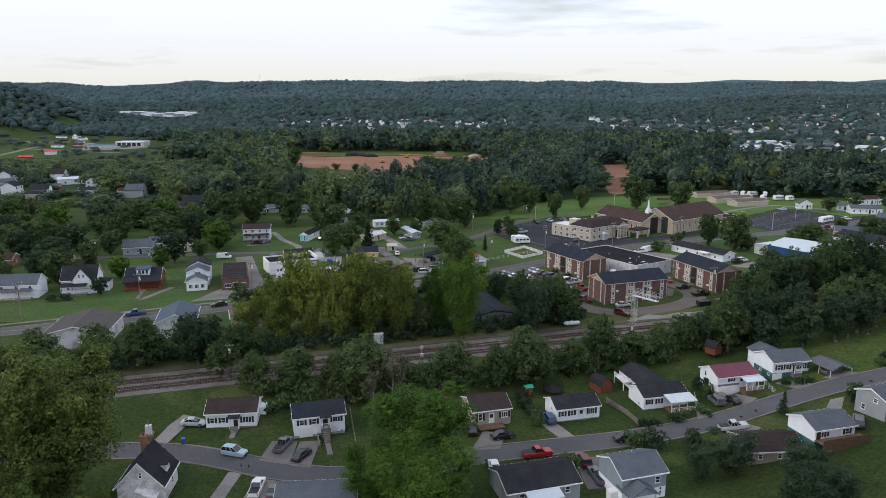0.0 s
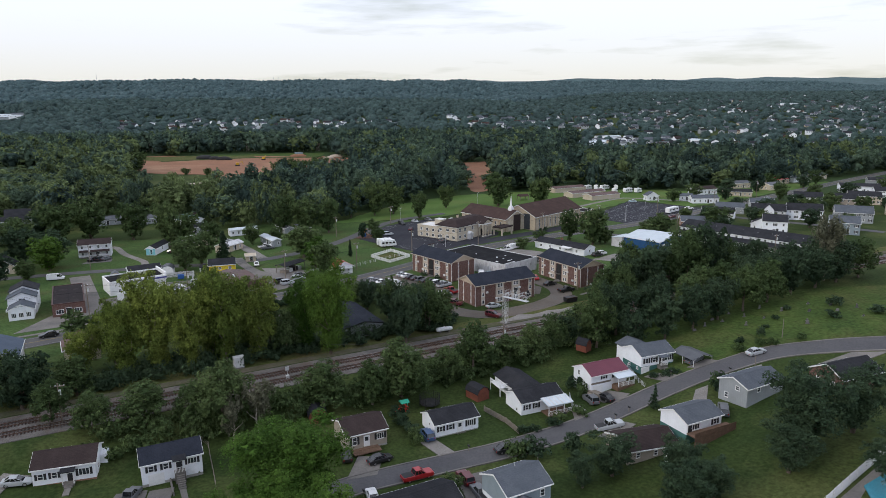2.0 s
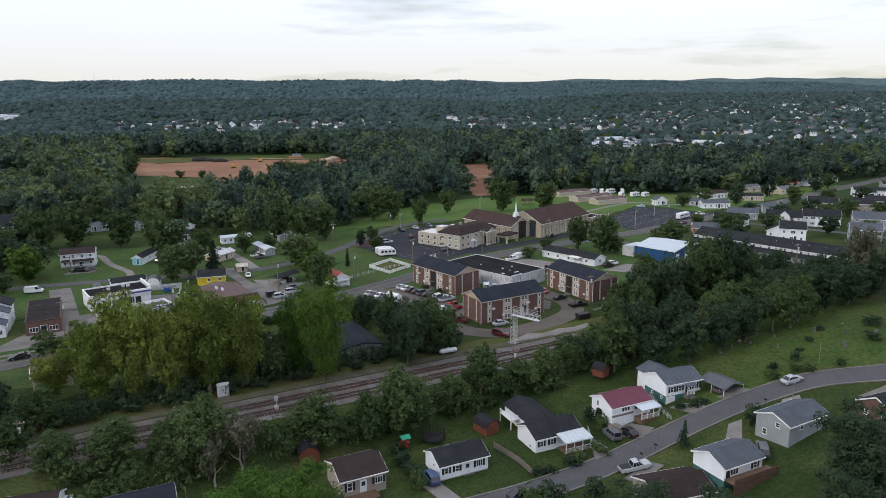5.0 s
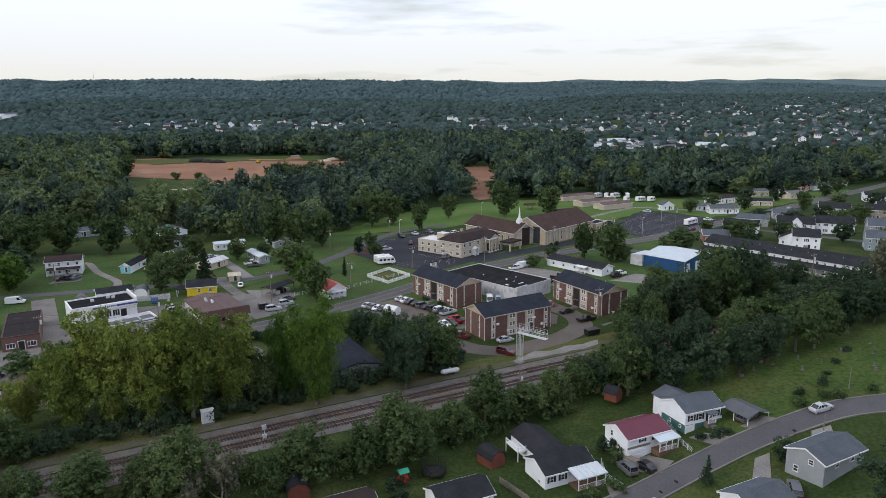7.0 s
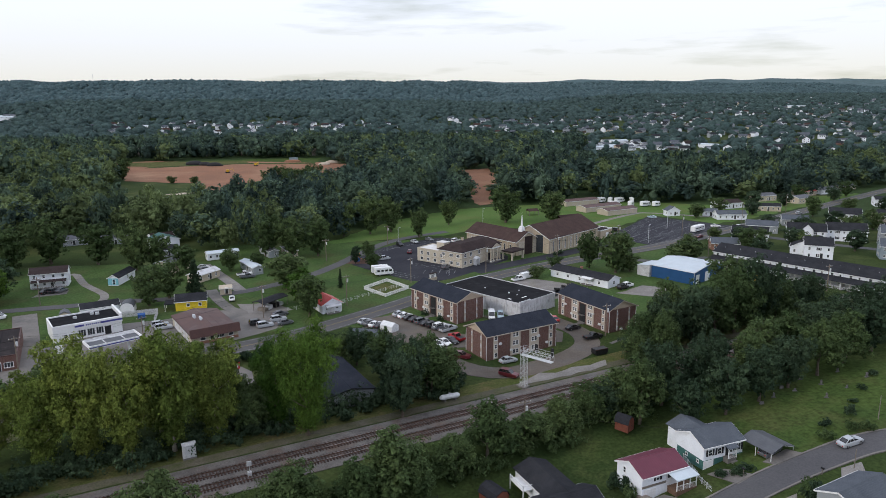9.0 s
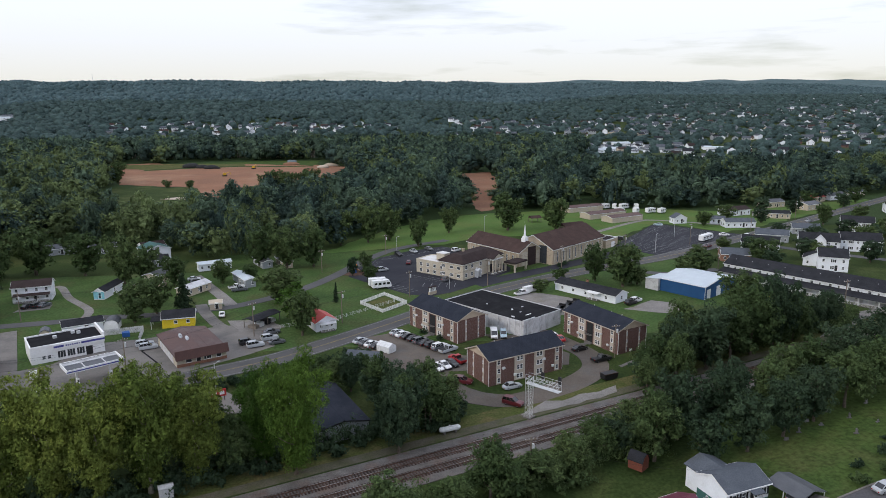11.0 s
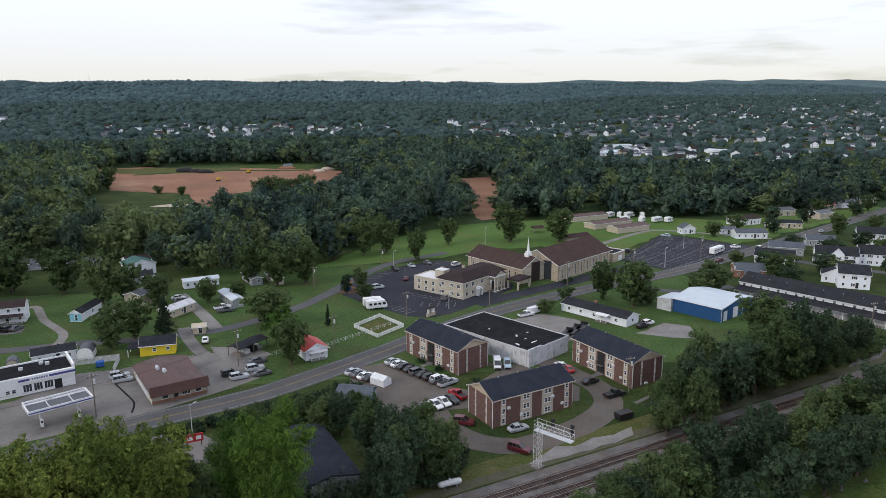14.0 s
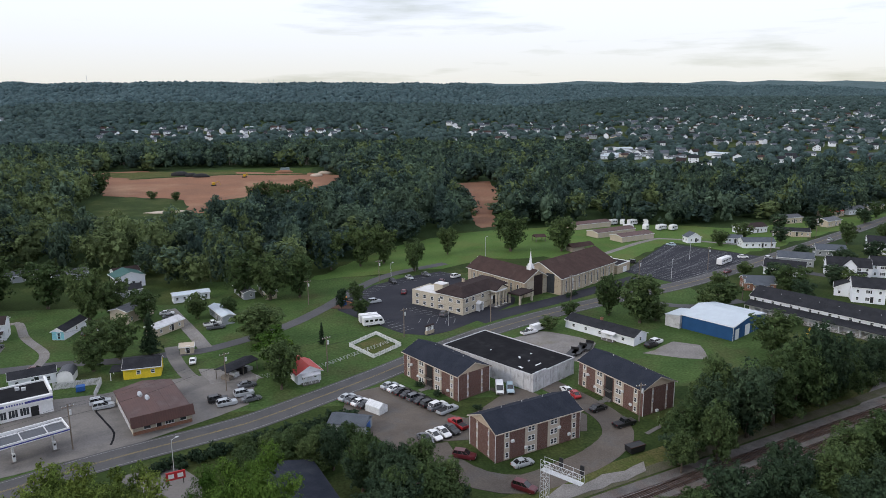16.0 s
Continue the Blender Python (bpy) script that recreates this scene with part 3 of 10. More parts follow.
DIRT = [(-182, 624), (-120, 596), (-104, 548), (-97, 524), (-85, 530), (-90, 550), (-100, 580), (-66, 606), (-35, 628), (-10, 690), (-6, 745), (-55, 790), (-103, 808), (-170, 800), (-215, 822), (-255, 806), (-226, 740)]
DIRT_EAST = [(93, 662), (121, 672), (118, 600), (92, 505), (86, 454), (73, 449), (76, 500), (90, 590)]
POND_GRASS = [(-182, 560), (-160, 525), (-120, 518), (-100, 520), (-108, 560), (-118, 592), (-180, 620)]
LEFT_VALLEY = [(-335, 668), (-362, 756), (-455, 964), (-600, 1120), (-720, 1130), (-870, 1120), (-720, 880), (-600, 690), (-540, 662)]
HILL_FIELD = [(-815, 1225), (-772, 1215), (-782, 1300), (-838, 1315)]


def town_land(x, y):
    """1 where the far town and the western valley lie open, 0 in the woods."""
    if inside(x, y, LEFT_VALLEY):
        return 1.0
    east = sstep(0.27, 0.34, (x + 8 * math.sin(y / 37)) / y) * sstep(590, 650, y + 14 * math.sin(x / 45))
    north = sstep(1040, 1110, y) * (1 - sstep(1480, 1560, y - 900 * sstep(0.06, 0.45, x / y))) * sstep(-0.36, -0.30, x / y)
    return max(east * (1 - sstep(1500, 1560, y - 900 * sstep(0.06, 0.45, x / y))), north)


cen = (gv[gf[:, 0]] + gv[gf[:, 2]]) / 2
zone = np.zeros(len(gf), dtype=np.int32)
for i, (cx, cy, _) in enumerate(cen):
    if cy > 1850 or (cy > 372 + max(0, -cx) * 0.10 and not (inside(cx, cy, FIELD) or inside(cx, cy, POND_GRASS))):
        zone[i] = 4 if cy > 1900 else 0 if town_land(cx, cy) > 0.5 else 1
    elif 66 < cx < 150 and 138 < cy < 176 and rail_gap(cx, cy) > 8:
        zone[i] = 2
    elif (-260 < cx < -55 and 168 < cy < 318) or (-55 <= cx < 130 and 228 < cy < 350):
        zone[i] = 3
ground_mesh.polygons.foreach_set("material_index", zone)
# last slot: ground past 1900 m takes the haze-tinted colour of the hills
for key in ("grass", "forest_floor", "meadow", "turf", "leaf_hill_hazed"):
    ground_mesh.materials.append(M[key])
tagged(new("ground", ground_mesh), "grassy valley floor rising to wooded hills", "ground", kind="structure")

patch("mown_field", FIELD, 0.03, M["mown"], "wide mown grass field behind the church", "grass", ragged=1.6, seed=2, step=6, thick=0.1)
patch("bare_earth", DIRT, 0.10, M["dirt"], "graded orange-brown earth of a building site", "ground", ragged=3.0, seed=3, step=9)
patch("bare_earth", DIRT_EAST, 0.10, M["dirt"], "strip of bare red earth climbing through the woods", "ground", ragged=2.0, seed=4, step=9)
patch("sand", [(-128, 532), (-112, 528), (-98, 530), (-100, 538), (-118, 542)], 0.2, M["sand"], "pale sandy hollow at the site's edge", "ground", ragged=1.0, step=5)
patch("field", [(-516, 826), (-466, 866), (-455, 905), (-520, 930), (-600, 985), (-590, 950), (-530, 880)], 0.1, M["gravel"], "pale bare ground before a hall in the western valley", "field", ragged=3, seed=8, step=12)
patch("field", [(-620, 800), (-525, 690), (-470, 720), (-500, 770), (-575, 860), (-640, 900)], 0.1, M["lawn"], "mown field in the western valley", "field", ragged=3, seed=9, step=12)
patch("field", [(-700, 1000), (-640, 940), (-600, 1000), (-660, 1070)], 0.1, M["weeds"], "dry grass field in the western valley", "field", ragged=3, seed=10, step=12)
patch("field", HILL_FIELD, 0.3, M["grass"], "sloping green field on a hillside", "field", ragged=4, seed=11, step=14)
strip("road", [(-545, 700), (-578, 790), (-601, 849), (-633, 930), (-690, 990), (-760, 1050)], 7, 0.16, M["concrete"], "pale road through the western valley", "road", step=12)
strip("road", [(-601, 849), (-560, 840), (-515, 815), (-440, 790)], 6, 0.17, M["concrete"], "pale side road in the western valley", "road", step=12)
patch("terrace", [(-198, 742), (-230, 770), (-240, 806), (-190, 806), (-112, 800), (-110, 772), (-150, 762)], 0.19, M["weeds"], "dry grassy terrace above the building site", "ground", ragged=2.5, seed=5, step=8)
patch("verge", [(-200, 735), (-196, 745), (-150, 766), (-108, 774), (-70, 764), (-40, 764), (-40, 756), (-72, 755), (-106, 765), (-150, 756)], 0.27, M["grass"], "grassy bank across the building site", "grass", ragged=1.2, seed=6, step=6)
patch("verge", [(-172, 806), (-110, 826), (-36, 826), (-40, 765), (-70, 776), (-110, 796)], 0.15, M["lawn"], "strip of mown grass behind the building site", "grass", ragged=1.5, step=9)

# ---- roads ----
MAIN = [(-330, 60), (-200, 124), (-130, 159), (-100, 174), (-79, 185), (-54, 201.2), (-43, 207.8), (-24.0, 217.3), (-13.7, 223.8), (10.0, 243.4), (33, 264.4), (54, 280), (87, 298.4), (128.7, 317.6), (163, 338.5), (243, 391.7), (360, 470), (560, 600)]
NEAR = [(-120, 92), (-90, 103), (-70, 106.6), (-59, 107.2), (-49, 105.3), (-37, 102), (-26, 101.2), (-14, 104.5), (-3, 109.9), (10, 114), (25, 118.5), (41, 125), (54, 130.1), (67, 134.2), (79, 137), (90, 138.9), (103, 138), (115, 136.5), (150, 132)]
strip("road", MAIN, 8.4, 0.06, M["asphalt"], "two-lane grey asphalt main road", "road")
strip("road_line", MAIN, 0.14, 0.075, M["yellow_line"], "double yellow centre line", "road marking", offset=-0.16, thick=0)
strip("road_line", MAIN, 0.14, 0.075, M["yellow_line"], "double yellow centre line", "road marking", offset=0.16, thick=0)
strip("road_line", MAIN, 0.13, 0.075, M["white_line"], "white edge line of the main road", "road marking", offset=-3.5, thick=0)
strip("road_line", MAIN, 0.13, 0.075, M["white_line"], "white edge line of the main road", "road marking", offset=3.5, thick=0)
strip("pavement", [(-200, 131.5), (-130, 166.5), (-100, 181.5), (-80, 191.5)], 1.3, 0.12, M["concrete"], "narrow concrete pavement beside the main road", "pavement")
strip("road", NEAR, 5.4, 0.10, M["old_asphalt"], "worn pale asphalt street between small houses", "road")
strip("kerb", NEAR, 0.35, 0.20, M["concrete"], "low concrete kerb", "kerb", offset=-2.85)
strip("kerb", NEAR, 0.35, 0.20, M["concrete"], "low concrete kerb", "kerb", offset=2.85)
strip("road", [(-72, 191), (-82, 216), (-98, 252)], 6.4, 0.085, M["concrete"], "pale concrete side street", "road")
strip("road", [(-260, 222), (-200, 236), (-154, 246.5), (-127, 252.2), (-104, 257.4), (-88, 260), (-74, 263), (-60, 263.5), (-46, 267), (-36, 270), (-18.5, 285.5), (-6, 305), (6, 330), (20, 350), (44, 366)], 4.6, 0.07, M["old_asphalt"], "narrow back lane of worn asphalt", "road")
strip("road", [(-58, 312), (-50, 296), (-44, 284), (-38, 271)], 4.0, 0.075, M["gravel"], "short gravel lane between trailers", "road")
strip("path", [(-108, 296), (-103, 303), (-93.5, 287), (-82, 272), (-80, 262)], 2.6, 0.08, M["gravel"], "worn gravel drive", "driveway")
strip("driveway", [(-48, 273), (-44, 262), (-38, 250), (-33, 244)], 3.6, 0.08, M["concrete"], "pale concrete drive down to a yard", "driveway")
strip("driveway", [(20.5, 205), (22.5, 197), (28, 190.2), (36, 187.6), (44, 191), (52, 195.4), (59.5, 203), (61, 212), (57.5, 222), (52.5, 232)], 6.6, 0.065, M["tan_lot"], "worn drive looping round the flats", "driveway")
strip("driveway", [(44, 284.5), (62, 296), (80, 306.5), (98, 318), (116, 330)], 6.6, 0.065, M["dark_asphalt"], "dark asphalt drive in front of the church", "driveway")
strip("path", [(66, 203.5), (72, 207.5), (82, 214)], 1.0, 0.06, M["concrete"], "faint concrete wheel track in grass", "path")
strip("road", [(118, 205), (132, 217), (142, 226), (152, 233), (170, 238)], 5.0, 0.06, M["concrete"], "pale lane beyond the railway trees", "road")
strip("road", [(98, 304.5), (108, 296), (120, 290), (140, 294)], 4.2, 0.055, M["old_asphalt"], "short access lane beside the houses", "road")
strip("road", [(176, 347), (190, 325), (214, 300), (230, 280)], 5.0, 0.055, M["old_asphalt"], "side street among white houses", "road")
strip("road", [(116, 372), (150, 400), (165, 402), (205, 374)], 3.0, 0.06, M["gravel"], "gravel lane by the storage units", "road")

patch("yard", [(-92, 190), (-60, 203.6), (-44.6, 211.6), (-39.8, 214), (-26, 224.5), (-20, 230), (-20, 246), (-33, 250), (-42, 248), (-56, 241), (-67, 239), (-74, 224), (-86, 217)], 0.05, M["concrete"], "stained concrete forecourt", "forecourt")
strip("tar_seam", [(-54.3, 230.9), (-50, 224.6), (-46.4, 218.9), (-45.4, 213.6)], 0.42, 0.075, M["black_membrane"], "dark tar seam across the forecourt", "road mark", thick=0.02, step=2.0)
patch("yard", [(-40, 200), (-31, 205), (-24, 197), (-22, 189), (-31, 190)], 0.05, M["concrete"], "small concrete yard beside the road", "yard")
patch("car_park", [(1.5, 220.5), (3, 233), (13, 237), (26.5, 218), (29.5, 216), (39.5, 227), (37, 232), (46, 230), (56.5, 214), (54, 206.5), (30, 206), (22, 206), (13.5, 203)], 0.055, M["tan_lot"], "worn asphalt car park of the flats", "car park")
patch("gravel_yard", [(52.0, 266), (58.3, 272.5), (68.5, 268.5), (74, 260), (71, 250), (63, 245.5), (56, 255)], 0.06, M["gravel"], "pale gravel yard", "yard", ragged=0.8)
patch("gravel_yard", [(85, 249), (92, 254), (97, 257), (104, 254), (100, 243), (94, 244)], 0.06, M["gravel"], "small gravel yard", "yard", ragged=0.6)
patch("gravel_yard", [(-36, 254), (-24, 255), (-19, 246), (-31, 243)], 0.07, M["gravel"], "gravel under an open shed", "yard", ragged=0.6)
NORTH_LOT = [(40, 352), (24, 344), (11.6, 333), (1.5, 315), (-1, 303), (8, 290), (19.4, 275.5), (27, 272.5), (34, 276), (44, 285), (60, 302), (62, 309), (50, 331), (46, 346)]
EAST_LOT = [(115, 341), (157.5, 393), (188, 357), (129, 318)]
patch("car_park", NORTH_LOT, 0.05, M["dark_asphalt"], "dark asphalt church car park", "car park")
patch("car_park", EAST_LOT, 0.05, M["dark_asphalt"], "wide dark asphalt overflow car park", "car park")

# painted bays
bays = bmesh.new()


def bay_row(p, q, n, length, turn):
    p, q = Vector((*p, 0)), Vector((*q, 0))
    d = (q - p).normalized()
    s = Vector((d.x * math.cos(turn) - d.y * math.sin(turn), d.x * math.sin(turn) + d.y * math.cos(turn), 0))
    for i in range(n + 1):
        a = p.lerp(q, i / n)
        b = a + s * length
        w = Vector((-s.y, s.x, 0)) * 0.07
        f = bays.faces.new([bays.verts.new(v + Vector((0, 0, 0.062))) for v in (a - w, b - w, b + w, a + w)])
        if f.normal.z < 0:
            f.normal_flip()


bay_row((2.5, 315.5), (12, 332), 7, 4.8, -1.2)
bay_row((13, 333), (40, 350.5), 11, 4.8, -1.2)
bay_row((25.5, 302), (37.5, 290), 7, 4.6, -1.9)
bay_row((10, 289), (19, 277.5), 6, 5.0, 1.5)
bay_row((25, 285), (36, 283), 4, 5.0, 1.5)
for k in range(4):
    t = 0.12 + 0.255 * k
    a, b = Vector((129, 318)).lerp(Vector((115, 341)), t), Vector((188, 357)).lerp(Vector((157.5, 393)), t)
    a, b = a.lerp(b, 0.04), a.lerp(b, 0.96)
    bay_row(a, b, 24, 4.0, 1.57)
    bay_row(a, b, 24, 4.0, -1.57)
    w = (b - a).normalized().orthogonal() * 0.07
    bays.faces.new([bays.verts.new((*v, 0.063)) for v in (a - w, b - w, b + w, a + w)])
solid("bay_lines", bays, M["white_line"], "white painted parking bay lines", "road marking", kind="structure")

# ---- railway ----
R0, R1 = Vector((-330, RAIL_Y - 330 * RAIL_S, 0)), Vector((330, RAIL_Y + 330 * RAIL_S, 0))
r_dir = (R1 - R0).normalized()
r_side = Vector((r_dir.y, -r_dir.x, 0))
strip("track_bed", [tuple(R0 - r_side * 0.2)[:2], tuple((R0 + R1) / 2 - r_side * 0.2)[:2], tuple(R1 - r_side * 0.2)[:2]], 11.5, 0.10, M["ballast"], "grey stone ballast of the railway", "track bed", thick=0.5)
strip("service_track", [tuple(R0 - r_side * 8.6)[:2], tuple((R0 + R1) / 2 - r_side * 7.8)[:2], tuple(R1 - r_side * 8.4)[:2]], 2.6, 0.07, M["worn_track"], "gravel service track beside the railway", "track")
strip("verge", [tuple(R0 - r_side * 12)[:2], tuple((R0 + R1) / 2 - r_side * 11)[:2], tuple(R1 - r_side * 12)[:2]], 5.0, 0.05, M["weeds"], "dry weedy verge beside the railway", "grass")
patch("ballast_spread", [(35.5, 180.2), (39, 183.6), (43, 186.6), (46.5, 185.8), (51, 188.8), (56, 189.6), (61, 192.2), (60, 188.9), (52, 185.4), (44, 182.4)], 0.13, M["gravel"], "ragged spread of pale ballast stone", "gravel", ragged=0.35, seed=12, step=2.6)
for offset in (-2.1, 2.1):
    track = thing("railway_track", "railway track of rusty rails on dark wooden sleepers", "railway track", pose(0, 0, 0), "railway tracks", "structure")
    for g in (-0.72, 0.72):
        bm = bmesh.new()
        top = bmesh.new()
        for k in range(66):
            a, b = R0 + r_dir * (k * 10.8) + r_side * (offset + g), R0 + r_dir * (k * 10.8 + 10.79) + r_side * (offset + g)
            turn = Matrix.Translation(a) @ r_dir.to_track_quat("X", "Z").to_matrix().to_4x4()
            box(bm, 0, 10.79, -0.07, 0.07, 0.22, 0.24, turn)
            box(bm, 0, 10.79, -0.018, 0.018, 0.24, 0.35, turn)
            box(top, 0, 10.79, -0.036, 0.036, 0.35, 0.39, turn)
        part("rail", bm, M["rail_steel"], track, "rusty steel rail")
        part("rail_head", top, M["rail_top"], track, "worn bright rail head")
    bm = bmesh.new()
    rng = random.Random(int(offset * 10))
    v, f = [], []
    base = np.array([(-0.12, -1.35, 0.05), (0.12, -1.35, 0.05), (0.12, 1.35, 0.05), (-0.12, 1.35, 0.05), (-0.12, -1.35, 0.24), (0.12, -1.35, 0.24), (0.12, 1.35, 0.24), (-0.12, 1.35, 0.24)])
    quad = np.array([(4, 5, 6, 7), (0, 1, 5, 4), (1, 2, 6, 5), (2, 3, 7, 6), (3, 0, 4, 7)])
    ang = math.atan2(r_dir.y, r_dir.x)
    for k in range(1200):
        c = R0 + r_dir * (k * 0.58) + r_side * (offset + rng.uniform(-0.06, 0.06))
        t = ang + rng.uniform(-0.03, 0.03)
        rot = np.array([[math.cos(t), -math.sin(t), 0], [math.sin(t), math.cos(t), 0], [0, 0, 1]])
        f.append(quad + 8 * k)
        v.append(base @ rot.T + np.array(c) + np.array((0, 0, rng.uniform(-0.02, 0.02))))
    bm.free()
    sl = part("sleepers", mesh_np("sleepers", np.concatenate(v), [np.concatenate(f)]), M["tie_wood"], track, "dark weathered wooden sleepers")
    sl["kind"] = "stuff"

# ---- building kit ----
WINDOWS = {}


def lattice_sheet(xs, zs, filled, y0, y1):
    """A pierced board between y0 and y1: the cells of a grid that are filled, as one closed piece."""
    bm = bmesh.new()
    nodes = {}

    def at(i, j, y):
        if (i, j, y) not in nodes:
            nodes[i, j, y] = bm.verts.new((xs[i], y, zs[j]))
        return nodes[i, j, y]

    for i in range(len(xs) - 1):
        for j in range(len(zs) - 1):
            if not filled(i, j):
                continue
            bm.faces.new([at(i, j, y0), at(i + 1, j, y0), at(i + 1, j + 1, y0), at(i, j + 1, y0)])
            bm.faces.new([at(i, j, y1), at(i, j + 1, y1), at(i + 1, j + 1, y1), at(i + 1, j, y1)])
            for di, dj, a, b in ((-1, 0, (i, j), (i, j + 1)), (1, 0, (i + 1, j), (i + 1, j + 1)), (0, -1, (i, j), (i + 1, j)), (0, 1, (i, j + 1), (i + 1, j + 1))):
                u, v = i + di, j + dj
                if not (0 <= u < len(xs) - 1 and 0 <= v < len(zs) - 1 and filled(u, v)):
                    bm.faces.new([at(*a, y0), at(*b, y0), at(*b, y1), at(*a, y1)])
    return bm


def window_meshes(w, h, panes=2):
    key = (round(w, 2), round(h, 2), panes)
    if key not in WINDOWS:
        t = 0.09
        xs = [-w / 2 - 0.06, -w / 2, -w / 2 + t, w / 2 - t, w / 2, w / 2 + 0.06]
        zs = [-0.07, 0, t, h - t, h]
        bars_x, bars_z = set(), set()
        if panes == 2:
            zs[3:3] = [h / 2 - 0.03, h / 2 + 0.03]
            bars_z.add(3)
        elif panes > 2:
            for k in range(1, panes):
                x = -w / 2 + w * k / panes
                bars_x.add(len(xs) - 3)
                xs[len(xs) - 3:len(xs) - 3] = [x - 0.035, x + 0.035]
        last_x, last_z = len(xs) - 2, len(zs) - 2

        def filled(i, j):
            if j == 0:
                return True
            if i in (0, last_x):
                return False
            return i in (1, last_x - 1) or j in (1, last_z) or i in bars_x or j in bars_z

        WINDOWS[key] = (as_mesh("window", lattice_sheet(xs, zs, filled, -0.06, 0.02)), as_mesh("pane", boxes((-w / 2 + t * 0.6, w / 2 - t * 0.6, -0.022, 0.015, t * 0.6, h - t * 0.6))))
    return WINDOWS[key]


SHUTTERS = {}
FACE_TURN = {"f": 0, "r": 90, "b": 180, "l": 270}


class House:
    """A building with its own axes: x along the front, the front towards -y, z up from its base."""

    def __init__(self, name, label, category, p0, p1, depth, base=None, group=""):
        p0, p1 = Vector(p0), Vector(p1)
        self.L, self.W = (p1 - p0).length, depth
        u = (p1 - p0).normalized()
        v = Vector((-u.y, u.x))
        c = (p0 + p1) / 2 + v * depth / 2
        turn = math.degrees(math.atan2(u.y, u.x))
        if base is None:
            base = min(terrain(*(p0 + u * self.L * a + v * depth * b)) for a in (0, 1) for b in (0, 0.5, 1))
        self.root = thing(name, label, category, pose(c.x, c.y, base, 0, 0, turn), group)

    def add(self, name, bm, mat, label="", m=None, parent=None):
        return part(name, bm, M[mat] if isinstance(mat, str) else mat, parent or self.root, label, m)

    def on(self, face, u, z):
        """The pose of something on a face: u from the face's middle, seen from outside, to the right."""
        L, W = self.L, self.W
        base = {"f": (u, -W / 2), "b": (-u, W / 2), "r": (L / 2, u), "l": (-L / 2, -u)}[face]
        return pose(base[0], base[1], z, 0, 0, FACE_TURN[face])

    def body(self, H, mat, R=0.0, along="x", low=-1.5, band=None, off=(0, 0, 0, 0)):
        """Walls; with R, gables under a ridge along x or y. band: (height, material) of a lower storey."""
        x0, x1, y0, y1 = -self.L / 2, self.L / 2, -self.W / 2, self.W / 2
        bm = bmesh.new()
        z0 = low if not band else band[0]
        if R <= 0:
            box(bm, x0, x1, y0, y1, z0, H)
        elif along == "x":
            prism(bm, [(y0, z0), (y1, z0), (y1, H), (0, H + R), (y0, H)], 0, x0, x1)
        else:
            prism(bm, [(x0, z0), (x1, z0), (x1, H), (0, H + R), (x0, H)], 1, y0, y1)
        self.add("wall", bm, mat)
        if band:
            self.add("lower_wall", boxes((x0 + 0.02, x1 - 0.02, y0 + 0.02, y1 - 0.02, low, band[0])), band[1])

    def gable_roof(self, H, R, mat, along="x", over=0.35, end=0.25, thick=0.14, trim="white_trim", mat_back=None):
        a = self.W / 2 if along == "x" else self.L / 2
        b = (self.L / 2 if along == "x" else self.W / 2) + end
        slope = R / a
        for s in (-1, 1):
            bm = bmesh.new()
            lo, hi = (s * (a + over), H - slope * over + 0.03), (0, H + R + 0.03)
            ring = [lo, hi, (hi[0], hi[1] + thick), (lo[0], lo[1] + thick)]
            prism(bm, ring, 0 if along == "x" else 1, -b, b)
            self.add("roof_slope", bm, mat if s < 0 or not mat_back else mat_back)
            gut = bmesh.new()
            g = (s * (a + over + 0.05), H - slope * over + 0.02)
            prism(gut, [(g[0] - 0.06, g[1] - 0.08), (g[0] + 0.06, g[1] - 0.08), (g[0] + 0.06, g[1] + 0.10), (g[0] - 0.06, g[1] + 0.10)], 0 if along == "x" else 1, -b, b)
            self.add("gutter", gut, trim)
        cap = bmesh.new()
        prism(cap, [(-0.16, H + R + thick - 0.02), (0.16, H + R + thick - 0.02), (0, H + R + thick + 0.07)], 0 if along == "x" else 1, -b, b)
        self.add("ridge_cap", cap, mat)
        for e in (-1, 1):
            rk = bmesh.new()
            for s in (-1, 1):
                lo, hi = (s * (a + over), H - slope * over - 0.12), (0, H + R - 0.12)
                prism(rk, [lo, hi, (hi[0], hi[1] + 0.26), (lo[0], lo[1] + 0.26)], 0 if along == "x" else 1, e * (b + 0.005), e * (b + 0.05))
            self.add("rake_board", rk, trim)

    def flat_roof(self, H, mat, trim="white_trim", parapet=0.35, rim=0.25):
        x0, x1, y0, y1 = -self.L / 2, self.L / 2, -self.W / 2, self.W / 2
        self.add("roof", boxes((x0 + rim, x1 - rim, y0 + rim, y1 - rim, H - 0.1, H + 0.05)), mat)
        self.add("parapet", boxes((x0 - 0.05, x1 + 0.05, y0 - 0.05, y0 + rim, H, H + parapet), (x0 - 0.05, x1 + 0.05, y1 - rim, y1 + 0.05, H, H + parapet),
                                  (x0 - 0.05, x0 + rim, y0 + rim, y1 - rim, H, H + parapet), (x1 - rim, x1 + 0.05, y0 + rim, y1 - rim, H, H + parapet)), trim)

    def hip_roof(self, H, R, mat, over=0.5, flat=0.0, thick=0.15):
        a, b = self.W / 2 + over, self.L / 2 + over
        t = min(a, b) * (1 - flat)
        bm = bmesh.new()
        lo = [bm.verts.new(p) for p in ((-b, -a, H), (b, -a, H), (b, a, H), (-b, a, H))]
        lo2 = [bm.verts.new((v.co.x, v.co.y, H + thick)) for v in lo]
